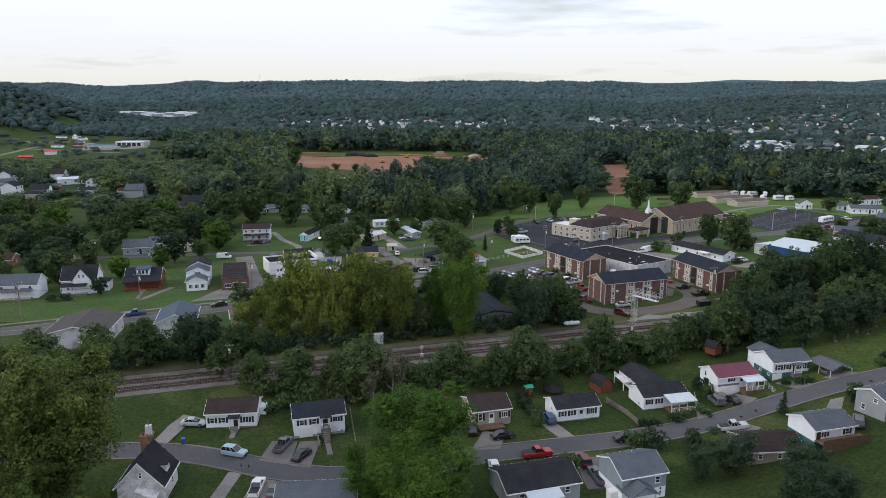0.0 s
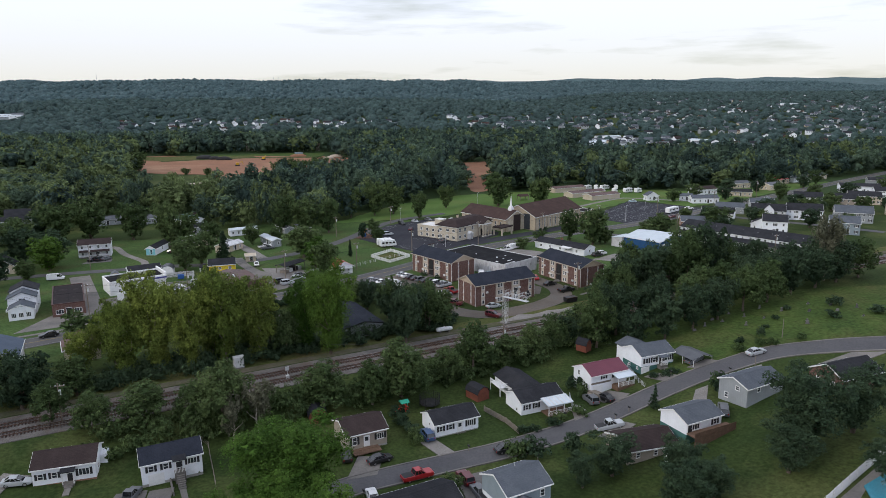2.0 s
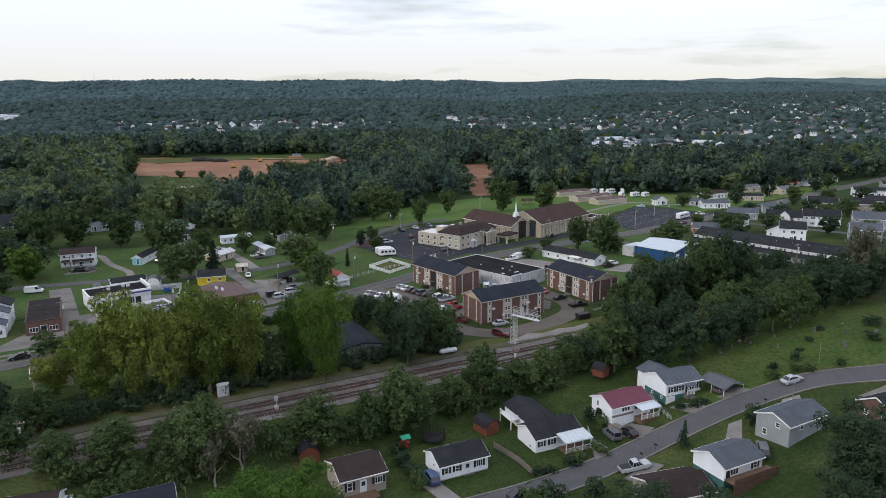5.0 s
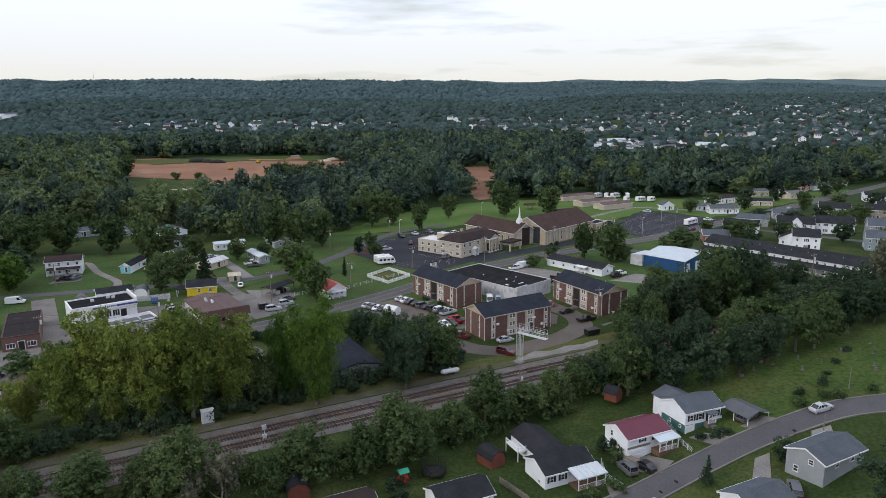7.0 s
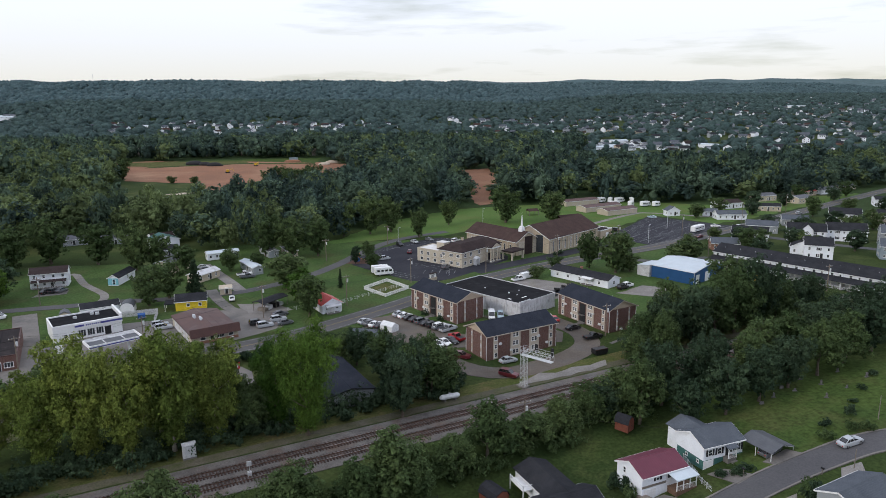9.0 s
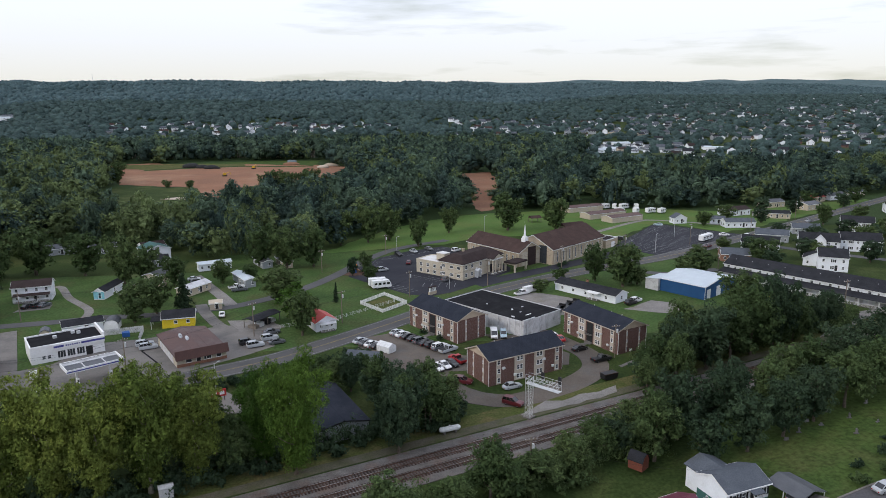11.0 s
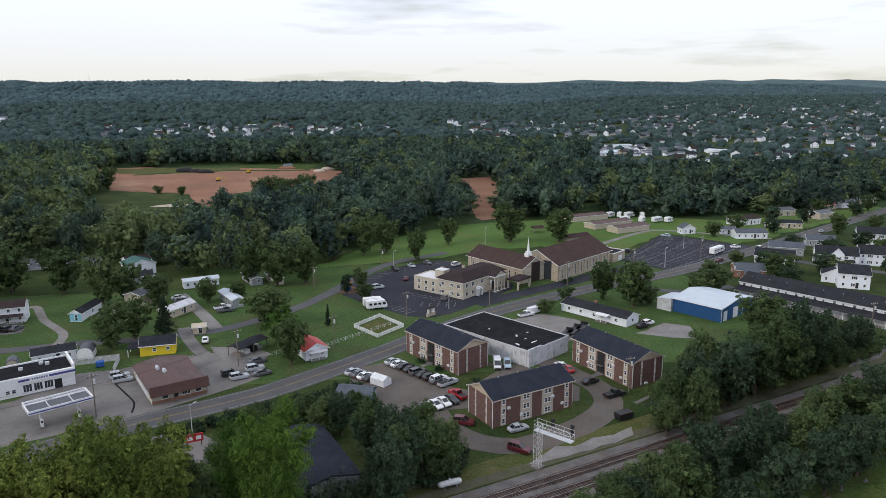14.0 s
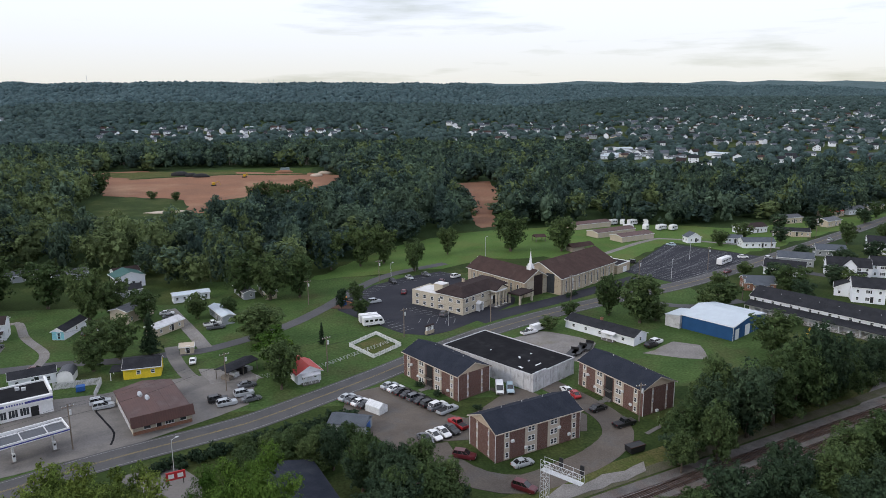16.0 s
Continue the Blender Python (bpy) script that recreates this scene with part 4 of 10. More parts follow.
        k = [(-b + t, -a + t), (b - t, -a + t), (b - t, a - t), (-b + t, a - t)]
        hi = [bm.verts.new((x, y + (0.02 if i > 1 else -0.02), H + R)) for i, (x, y) in enumerate(k)]
        bm.faces.new(lo[::-1])
        bm.faces.new(hi)
        for i in range(4):
            j = (i + 1) % 4
            bm.faces.new([lo[i], lo[j], lo2[j], lo2[i]])
            bm.faces.new([lo2[i], lo2[j], hi[j], hi[i]])
        self.add("roof", bm, mat)

    def window(self, face, u, z, w=0.9, h=1.2, panes=2, shutter=None, trim="white_trim", glass="glass", out=0.0):
        fr, pn = window_meshes(w, h, panes)
        if not fr.materials:
            fr.materials.append(M[trim])
            pn.materials.append(M[glass])
        m = self.on(face, u, z) @ pose(0, -out, 0)
        win = part("window", fr, None, self.root, m=m)
        part("pane", pn, None, win)
        if shutter:
            key = (round(h, 2), shutter)
            if key not in SHUTTERS:
                edge = [(0.0, 0.0), (-0.05, 0.0)]
                for k in range(6):
                    z = 0.06 + k * (h - 0.12) / 6
                    edge += [(-0.04, z), (-0.07, z + 0.03), (-0.045, z + (h - 0.12) / 6 - 0.01)]
                bm = prism(bmesh.new(), edge + [(-0.05, h), (0.0, h)], 0, -0.2, 0.2)
                SHUTTERS[key] = as_mesh("shutter", bm)
                SHUTTERS[key].materials.append(M[shutter])
            for s in (-1, 1):
                part("shutter", SHUTTERS[key], None, self.root, m=m @ pose(s * (w / 2 + 0.24), 0, 0))

    def door(self, face, u, z=0.3, mat="white_trim", w=0.95, h=2.05, storm=True):
        m = self.on(face, u, z)
        d = part("door", boxes((-w / 2, w / 2, -0.05, 0.03, 0, h), (-w / 2 + 0.15, w / 2 - 0.15, -0.07, -0.04, 0.2, 0.9)), M[mat], self.root, m=m)
        part("door_frame", boxes((-w / 2 - 0.1, -w / 2, -0.07, 0.03, 0, h + 0.1), (w / 2, w / 2 + 0.1, -0.07, 0.03, 0, h + 0.1), (-w / 2, w / 2, -0.07, 0.03, h, h + 0.1)), M["white_trim"], d)
        if storm:
            part("pane", boxes((-w / 2 + 0.15, w / 2 - 0.15, -0.075, -0.045, 1.1, h - 0.2)), M["glass"], d)
        part("door_knob", boxes((w / 2 - 0.14, w / 2 - 0.08, -0.11, -0.05, 0.98, 1.04)), M["galvanised"], d)

    def garage(self, face, u, w=2.5, h=2.1, mat="white_trim", z=0.0):
        rows = []
        for k in range(4):
            rows.append((-w / 2, w / 2, -0.05, 0.02, k * h / 4 + 0.015, (k + 1) * h / 4 - 0.015))
        part("garage_door", boxes(*rows), M[mat], self.root, m=self.on(face, u, z))

    def porch(self, face, u, w, d, z, roof_z, roof_mat, posts=3, rail=True, slope=0.5, deck="wood_deck", post="white_trim"):
        m = self.on(face, u, 0)
        self.add("porch_deck", boxes((-w / 2, w / 2, -d, -0.02, z - 0.18, z), (-w / 2 + 0.05, w / 2 - 0.05, -d + 0.05, -0.05, min(-1.0, z - 1.0), z - 0.18)), deck, m=m)
        bm = bmesh.new()
        prism(bm, [(-d - 0.25, roof_z), (-0.02, roof_z + slope), (-0.02, roof_z + slope + 0.12), (-d - 0.25, roof_z + 0.12)], 0, -w / 2 - 0.2, w / 2 + 0.2)
        self.add("porch_roof", bm, roof_mat, m=m)
        self.add("porch_beam", boxes((-w / 2, w / 2, -d + 0.02, -d + 0.16, roof_z - 0.22, roof_z - 0.005)), post, m=m)
        for k in range(posts):
            x = -w / 2 + 0.1 + (w - 0.2) * k / max(1, posts - 1)
            self.add("porch_post", boxes((x - 0.06, x + 0.06, -d + 0.03, -d + 0.15, z, roof_z - 0.22)), post, m=m)
        if rail:
            bm = boxes((-w / 2, w / 2, -d + 0.06, -d + 0.12, z + 0.85, z + 0.92))
            n = int(w / 0.22)
            for k in range(n):
                x = -w / 2 + w * (k + 0.5) / n
                box(bm, x - 0.02, x + 0.02, -d + 0.07, -d + 0.11, z, z + 0.85)
            self.add("railing", bm, post, m=m)

    def steps(self, face, u, w, top, n=3, mat="concrete", out=0.0):
        rows = [(-w / 2, w / 2, -out - 0.3 * (k + 1), -out - 0.3 * k - 0.002, -1.0, top * (1 - (k + 1) / (n + 1))) for k in range(n)]
        self.add("steps", boxes(*rows), mat, m=self.on(face, u, 0))

    def chimney(self, x, y, z0, z1, mat="orange_brick", w=0.7):
        ch = self.add("chimney", boxes((x - w / 2, x + w / 2, y - w / 2, y + w / 2, z0, z1), (x - w / 2 - 0.08, x + w / 2 + 0.08, y - w / 2 - 0.08, y + w / 2 + 0.08, z1, z1 + 0.15)), mat)
        part("flue", tube(bmesh.new(), (x, y, z1 + 0.1), (x, y, z1 + 0.45), 0.14), M["black_metal"], ch)

    def vents(self, *spots):
        for x, y, z in spots:
            self.add("vent_pipe", tube(bmesh.new(), (x, y, z), (x, y, z + 0.5), 0.08), "galvanised")

    def ac(self, face, u, z):
        m = self.on(face, u, z)
        a = self.add("air_conditioner", boxes((-0.35, 0.35, -0.4, 0.0, 0, 0.5)), "white_trim", m=m)
        part("grille", boxes(*[(-0.3, 0.3, -0.42, -0.398, 0.05 + 0.07 * k, 0.085 + 0.07 * k) for k in range(6)]), M["galvanised"], a)


# ---- the three blocks of flats ----
def flats(p0, p1, depth, entry, label):
    h = House("block_of_flats", label, "flats", p0, p1, depth, 0, "brick flats")
    H, R, L, W = 6.35, 2.1, h.L, h.W
    bm = boxes((-L / 2, L / 2, -W / 2, W / 2, -0.8, H))
    h.add("wall", bm, "brick_wall", "dark red brick wall")
    for s in (-1, 1):
        h.add("gable", prism(bmesh.new(), [(-W / 2, H), (W / 2, H), (0, H + R)], 0, s * (L / 2 - 0.3), s * (L / 2 + 0.01)), "gable_panel", "tan boarded gable")
    h.gable_roof(H, R, "navy_shingle", over=0.45, end=0.4, trim="beige_panel", mat_back="navy_shingle")
    bays_u = (-0.40, -0.15, 0.15, 0.40) if entry else (-0.38, -0.10, 0.17, 0.42)
    for k, a in enumerate(bays_u):
        u = a * L
        wide = 0.9 if k in (0, 3) else 1.5
        h.add("bay_panel", boxes((-wide, wide, -0.10, 0.0, 0.15, H - 0.12)) if k in (1, 2) else boxes((-0.65, 0.65, -0.10, 0.0, 0.15, H - 0.12)), "beige_panel", m=h.on("f", u, 0))
        for z in (0.55, 2.75, 4.85):
            for du in ((-0.45, 0.45) if k in (1, 2) else (0,)):
                h.window("f", u + du, z, 0.8, 1.15, out=0.10)
        h.ac("f", u + (1.3 if k in (0, 2) else -1.3), 1.4 if k % 2 else 3.6)
    if entry:
        m = h.on("f", 0, 0)
        # flat dark panel on the solid wall stands for shade in the stairwell
        h.add("stairwell", boxes((-1.15, 1.15, -0.06, 0.0, 0.1, 5.6)), "dark_opening", "dark open stairwell", m=m)
        h.add("stair_landing", boxes((-1.1, 1.1, -0.9, -0.07, 2.4, 2.55)), "concrete", m=m)
        h.add("stair_rail", boxes(*[(-1.1 + 0.2 * k, -1.07 + 0.2 * k, -0.9, -0.86, 2.55, 3.4) for k in range(12)], (-1.1, 1.13, -0.9, -0.86, 3.4, 3.45)), "black_metal", m=m)
        h.steps("f", 0, 2.4, 0.6)
    for face in ("l", "r"):
        for u in (-0.2 * W, 0.24 * W):
            h.add("wall_strip", boxes((-0.22, 0.22, -0.08, 0.0, 0.2, H - 0.1)), "beige_panel", m=h.on(face, u, 0))
            for z in (0.7, 2.8, 4.8):
                h.window(face, u, z, 0.36, 0.95, 1, out=0.075)
        for u in (-W / 2 + 0.1, W / 2 - 0.1):
            h.add("downpipe", boxes((-0.05, 0.05, -0.12, -0.01, 0, H)), "white_trim", m=h.on(face, u, 0))
    h.vents((-L / 4, 1.2, H + R * 0.75), (L / 4, 1.2, H + R * 0.75), (0.5, 2, H + R * 0.55))
    h.add("path", boxes((-0.7, 0.7, -3.2, -0.9, -0.3, 0.08)), "concrete", m=h.on("f", 0, 0)) if entry else None
    return h


flats((31.9, 195.7), (51.4, 203.9), 9.5, False, "two-storey brick flats with dark roof beside the railway")
flats((17.4, 243.0), (28.75, 225.0), 10.2, True, "two-storey brick flats with stairwell beside a car park")
fC = flats((60.0, 230.8), (68.3, 211.4), 10.0, True, "two-storey brick flats with stairwell beside a drive")
fC.ac("r", -0.5, 0.3)

# ---- low warehouse ----
h = House("warehouse", "flat-roofed white block warehouse with stained walls", "warehouse", (47.5, 227.5), (61.0, 237.8), 31, 0)
h.body(4.3, "weathered_white", low=-0.5)
h.flat_roof(4.3, "black_membrane", "weathered_white", 0.24, 0.16)
for k in range(15):
    h.add("pilaster", boxes((-0.18, 0.18, -0.14, 0.0, 0, 4.2)), "weathered_white", m=h.on("l", -h.W / 2 + 1 + k * 2.07, 0))
for k in range(6):
    h.add("pilaster", boxes((-0.18, 0.18, -0.14, 0.0, 0, 4.2)), "weathered_white", m=h.on("f", -7 + k * 2.8, 0))
h.add("raised_parapet", boxes((-h.L / 2 - 0.1, -h.L / 2 + 5, -h.W / 2 - 0.1, -h.W / 2 + 0.25, 4.2, 4.9)), "weathered_white")
h.add("roof_plank", boxes((-3, -0.8, -12, -11.7, 4.4, 4.5)), "white_trim")
for k in range(5):
    q = random.Random(k)
    h.add("roof_debris", boxes((0, 0.5 + q.random(), 0, 0.3 + 0.3 * q.random(), 0, 0.05)), "weathered_white", m=pose(q.uniform(-7, 6), q.uniform(-13, 14), 4.36, 0, 0, q.uniform(0, 90)))

# ---- church ----
h = House("parish_house", "cream two-storey church house with brown hipped roof and columned porch", "church building", (40.2, 290.8), (58.2, 307.2), 11.5, 0)
h.body(6.0, "cream_wall", low=-0.5)
h.hip_roof(6.0, 2.5, "darkbrown_shingle", 0.5, 0.35)
h.add("cornice", boxes((-h.L / 2 - 0.3, h.L / 2 + 0.3, -h.W / 2 - 0.3, -h.W / 2, 5.7, 6.0), (-h.L / 2 - 0.3, -h.L / 2, -h.W / 2, h.W / 2, 5.7, 6.0)), "white_trim")
for u in (-10.2, -6.8, -1.6, 9.8):
    for z in (1.0, 3.9):
        h.window("f", u, z, 1.3, 1.4, 2)
for u in (-3.5, 0.5, 3.8):
    for z in (0.9, 3.8):
        h.window("l", u, z, 1.6, 1.2, 3)
m = h.on("f", 5.2, 0)
h.add("portico_gable", prism(bmesh.new(), [(-3.2, 6.0), (3.2, 6.0), (0, 7.6)], 1, -3.2, 2.0), "cream_wall", m=m)
bm = bmesh.new()
for s in (-1, 1):
    prism(bm, [(s * 3.5, 5.9), (0, 7.72), (0, 7.9), (s * 3.5, 6.08)], 1, -3.5, 3.0)
h.add("portico_roof", bm, "darkbrown_shingle", m=m)
h.add("portico_beam", boxes((-3.2, 3.2, -3.1, -0.01, 5.4, 5.99)), "white_trim", m=m)
for x in (-2.9, -1.2, 1.2, 2.9):
    c = h.add("column", tube(bmesh.new(), (x, -2.8, 0.3), (x, -2.8, 5.4), 0.28, 0.24, 12), "cream_wall", m=m)
    part("column_base", boxes((x - 0.36, x + 0.36, -3.16, -2.44, 0.2, 0.5)), M["white_trim"], c)
h.add("portico_floor", boxes((-3.6, 3.6, -3.6, 0, -0.3, 0.3)), "concrete", m=m)
h.add("portico_opening", boxes((-1.0, 1.0, -0.06, 0.0, 0.3, 3.2)), "dark_opening", m=m)
m = h.on("f", -4.2, 0)
h.add("entrance_porch", prism(boxes((-1.0, -0.8, -1.6, -0.01, 0, 2.7), (0.8, 1.0, -1.6, -0.01, 0, 2.7)), [(-1.2, 2.7), (1.2, 2.7), (0, 3.5)], 1, -1.7, -0.01), "white_trim", m=m)
h.door("f", -4.2, 0.1, "dark_opening")
h.chimney(-3.0, 1.5, 7.8, 9.4, "tan_brick", 0.8)
h = House("church_hall", "cream two-storey church wing with flat white roof", "church building", (24.8, 307.0), (40.0, 291.6), 9.5, 0)
h.body(5.0, "cream_wall", low=-0.5)
h.flat_roof(5.0, "flat_white_roof", "cream_wall", 0.3, 0.25)
for k in range(6):
    for z in (0.6, 2.9):
        h.window("f", -8.5 + k * 3.3, z, 1.3, 1.3, 2)
h.add("stair_tower", boxes((-4.0, -0.2, -1.0, 2.4, 4.9, 7.6)), "cream_wall")
h.add("tower_roof", boxes((-4.1, -0.1, -1.1, 2.5, 7.6, 7.75)), "flat_white_roof")
h.add("roof_unit", boxes((5.5, 7.0, 1.0, 2.4, 5.1, 6.0)), "galvanised")

h = House("church_nave", "long tan brick church wing with brown roof and white steeple", "church", (49.0, 335.0), (65.2, 308.6), 12.6, 0)
h.body(5.8, "tan_brick", 3.4, low=-0.5)
h.gable_roof(5.8, 3.4, "brown_shingle", over=0.6, end=0.5)
for k in range(9):
    u = -h.L / 2 + 2.0 + k * 3.4
    h.add("pilaster", boxes((-0.25, 0.25, -0.22, 0.0, 0, 5.6)), "cream_wall", m=h.on("f", u, 0))
    if k < 8:
        h.window("f", u + 1.7, 1.0, 0.9, 3.2, 2, trim="white_trim")
h.add("gable_panel", boxes((-2.2, 2.2, -0.12, 0.0, 0.0, 7.4)), "darkbrown_shingle", "dark tiled panel on the church gable", m=h.on("r", 0.6, 0))
for u in (-4.0, 4.2):
    h.add("gable_wall", boxes((u - 1.6, u + 1.6, -0.10, 0.0, 0.2, 5.6)), "cream_wall", m=h.on("r", 0.6, 0))
h.add("church_letters", boxes(*[(-5.0 + 0.45 * k, -4.7 + 0.45 * k, -0.15, -0.10, 2.4, 2.8) for k in range(5)]), "black_metal", m=h.on("r", 0.6, 0))
st = h.add("steeple", boxes((-1.0, 1.0, -1.0, 1.0, 8.9, 10.2), (-0.75, 0.75, -0.75, 0.75, 10.2, 11.0)), "white_trim", "white steeple", m=pose(h.L / 2 - 3.4, 0, 0))
part("spire", tube(bmesh.new(), (0, 0, 11.0), (0, 0, 16.0), 0.55, 0.03, 8), M["white_trim"], st)
part("spire_tip", tube(bmesh.new(), (0, 0, 15.9), (0, 0, 16.9), 0.03, 0.02, 6), M["galvanised"], st)

h = House("church_sanctuary", "tall tan brick church hall with broad brown roof", "church", (79.0, 309.8), (108.0, 333.5), 19.0, 0)
h.body(6.4, "tan_brick", 4.6, low=-0.5)
h.gable_roof(6.4, 4.6, "brown_shingle", over=0.7, end=0.6)
for k in range(9):
    u = -h.L / 2 + 1.2 + k * 4.3
    h.add("pilaster", boxes((-0.3, 0.3, -0.3, 0.0, 0, 6.1)), "cream_wall", m=h.on("f", u, 0))
    if k < 8:
        h.window("f", u + 2.1, 0.8, 0.7, 4.2, 1)
h.add("gable_front", boxes((-9.0, -5.0, -0.15, 0.0, 0, 6.3), (-4.6, -0.5, -0.15, 0.0, 0, 8.2)), "cream_wall", m=h.on("l", 0, 0))
h.add("gable_glass", boxes((3.0, 6.6, -0.15, 0.0, 0.2, 7.4)), "glass", m=h.on("l", 0, 0))
h = House("church_link", "low tan brick link block with a flat brown roof", "church building", (73.5, 316.0), (79.5, 311.5), 14, 0)
h.body(4.4, "tan_brick", low=-0.5)
h.flat_roof(4.4, "flat_brown_roof", "brown_metal", 0.3)
h = House("church_annex", "low flat-roofed annex behind the church", "church building", (110.5, 336.5), (118.5, 343.5), 11, 0)
h.body(3.6, "tan_brick", low=-0.5)
h.flat_roof(3.6, "flat_brown_roof", "white_trim", 0.3)
h.add("annex_unit", boxes((-2, 2, 1, 4, 3.6, 5.2)), "white_trim")
h.garage("f", 1, 3, 2.4)
cp = thing("entrance_canopy", "flat dark canopy on square pillars before the church door", "canopy", pose(62.8, 304.2, 0, 0, 0, 42), "")
part("canopy_roof", boxes((-4.2, 4.2, -2.6, 2.6, 3.3, 3.8)), M["darkbrown_shingle"], cp)
for x in (-3.6, 3.6):
    for y in (-2.2, 2.2):
        part("pillar", boxes((x - 0.3, x + 0.3, y - 0.3, y + 0.3, 0, 3.3)), M["cream_wall"], cp)

# ---- blue hall, white bungalow, terrace ----
h = House("metal_hall", "blue metal hall with low white roof and white doors", "hall", (114.4, 255.2), (131.2, 266.5), 16.4, 0)
h.body(4.3, "blue_metal", 1.6, "y", low=-0.4)
h.gable_roof(4.3, 1.6, "white_roof", "y", over=0.3, end=0.3)
h.garage("f", -7.6, 2.2, 3.2)
h.garage("f", -1.2, 3.0, 3.4)
h.add("corner_trim", boxes((-0.12, 0.12, -0.06, 0, 0, 4.3)), "white_trim", m=h.on("f", -h.L / 2 + 0.1, 0))
h.add("downpipe", boxes((-0.08, 0.08, -0.12, 0, 0, 4.3)), "white_trim", m=h.on("f", 3.2, 0))
h.add("rear_shed", prism(bmesh.new(), [(h.W / 2 + 0.02, -0.3), (h.W / 2 + 5, -0.3), (h.W / 2 + 5, 3.6), (h.W / 2 + 0.02, 4.2)], 0, -h.L / 2 - 1.2, -h.L / 2 + 8), "weathered_white")
h.add("rear_shed_roof", prism(bmesh.new(), [(h.W / 2 + 0.35, 4.17), (h.W / 2 + 5.2, 3.58), (h.W / 2 + 5.2, 3.73), (h.W / 2 + 0.35, 4.32)], 0, -h.L / 2 - 1.4, -h.L / 2 + 8.2), "white_roof")

h = House("bungalow_row", "long low white building with dark brown roof", "bungalow", (70.0, 274.6), (84.2, 255.0), 6.8, 0)
h.body(2.6, "white_siding", 1.3, low=-0.4)
h.gable_roof(2.6, 1.3, "black_shingle", over=0.4)
for u in (-9, -4.5, 0.5, 8.5):
    h.window("f", u, 0.9, 1.0, 1.0, 2)
h.window("r", 0, 1.0, 1.0, 1.1)
h.porch("f", 4.2, 4.0, 1.8, 0.2, 2.3, "flat_white_roof", 3, False, 0.3, "concrete")
h.door("f", 3.5, 0.2)
h.chimney(-1.5, 0.4, 3.4, 4.6)

h = House("terrace", "long two-storey white terrace with black roofs and screened porches", "terraced houses", (136.6, 284.0), (168.0, 234.2), 11.0, 0)
h.body(5.0, "white_siding", 2.4, low=-0.4)
h.gable_roof(5.0, 2.4, "black_shingle", over=0.5)
n = 10
for k in range(n):
    u = -h.L / 2 + h.L * (k + 0.5) / n
    h.window("f", u - 1.2, 3.5, 1.0, 1.1)
    h.window("f", u + 1.4, 3.5, 0.7, 0.9)
    h.vents((u, -2.4, 6.2))
    h.add("party_wall", boxes((u + h.L / n / 2 - 0.1, u + h.L / n / 2 + 0.1, -h.W / 2 - 3.4, -h.W / 2 - 0.02, 0, 2.6)), "white_trim")
    h.door("f", u + 1.2, 0.15, "white_trim")
h.porch("f", 0, h.L, 3.6, 0.15, 2.6, "black_shingle", 21, True, 1.0, "concrete")

# ---- small houses along the near street ----
def at(p, deg, length):
    """The other end of a front that starts at p."""
    return (p[0] + length * math.cos(radians(deg)), p[1] + length * math.sin(radians(deg)))


def plain_sides(h, H, faces=("l", "r"), z=1.0):
    for f in faces:
        h.window(f, -h.W * 0.2, z, 0.8, 1.0)


# white cottage with black door hood
h = House("cottage", "white-sided cottage with dark roof and black shutters", "house", (-56.3, 116.2), (-46.8, 117.9), 6.8, -3.5, "street houses")
h.body(3.3, "white_siding", 1.5, band=(0.35, "orange_brick"))
h.gable_roof(3.3, 1.5, "darkbrown_shingle")
for u in (-3.6, -1.5):
    h.window("f", u, 1.25, 0.9, 1.1, 2, "black_metal")
h.window("f", 3.0, 1.1, 1.7, 1.3, 3, "black_metal")
h.door("f", 0.9, 0.4, "dark_opening")
h.porch("f", 0.7, 1.9, 1.2, 0.4, 2.6, "black_shingle", 2, False, 0.4, "concrete")
h.steps("f", 0.7, 1.3, 0.4, 2, out=1.2)
plain_sides(h, 3, ("r",))
h.add("back_porch", boxes((h.L / 2 + 0.02, h.L / 2 + 1.2, 0.6, 3.1, -0.5, 2.4)), "white_siding")
h.add("path", boxes((0.2, 1.2, -7.5, -h.W / 2 - 1.9, -0.5, 0.06)), "concrete")

# white cottage with a garage below
h = House("cottage", "white raised cottage with navy roof over a garage", "house", (-38.2, 113.9), (-29.1, 117.1), 6.1, -3.6, "street houses")
h.body(4.15, "white_siding", 1.5, band=(0.5, "block"))
h.gable_roof(4.15, 1.5, "navy_shingle")
for u in (-3.3, -1.0):
    h.window("f", u, 2.5, 0.9, 1.1, 2, "black_metal")
h.window("f", 3.2, 2.5, 1.5, 1.1, 3, "black_metal")
h.garage("f", -2.6, 2.5, 2.0, z=0.05)
h.door("f", 1.1, 2.0, "dark_opening")
h.porch("f", 1.1, 1.8, 1.3, 2.0, 4.2, "black_shingle", 2, True, 0.3, "concrete")
h.steps("f", 1.1, 1.2, 1.8, 7, out=1.3)
h.add("path", boxes((0.6, 1.6, -11.0, -h.W / 2 - 3.2, -0.6, 0.06)), "concrete")
h.add("retaining_wall", boxes((-0.6, -0.35, -8.0, -h.W / 2 - 0.02, -0.6, 0.7)), "concrete")

# taupe cottage with front deck
h = House("cottage", "taupe cottage with brown roof and a planted front deck", "house", (-4.6, 120.8), (2.8, 123.4), 7.4, -3.6, "street houses")
h.body(3.4, "taupe_siding", 1.45, band=(0.4, "block"))
h.gable_roof(3.4, 1.45, "darkbrown_shingle")
h.window("f", -2.4, 1.3, 0.9, 1.5, 2, "black_metal")
h.window("f", 2.6, 1.5, 1.4, 1.2, 3, "black_metal")
h.door("f", -0.1, 0.6, "white_trim")
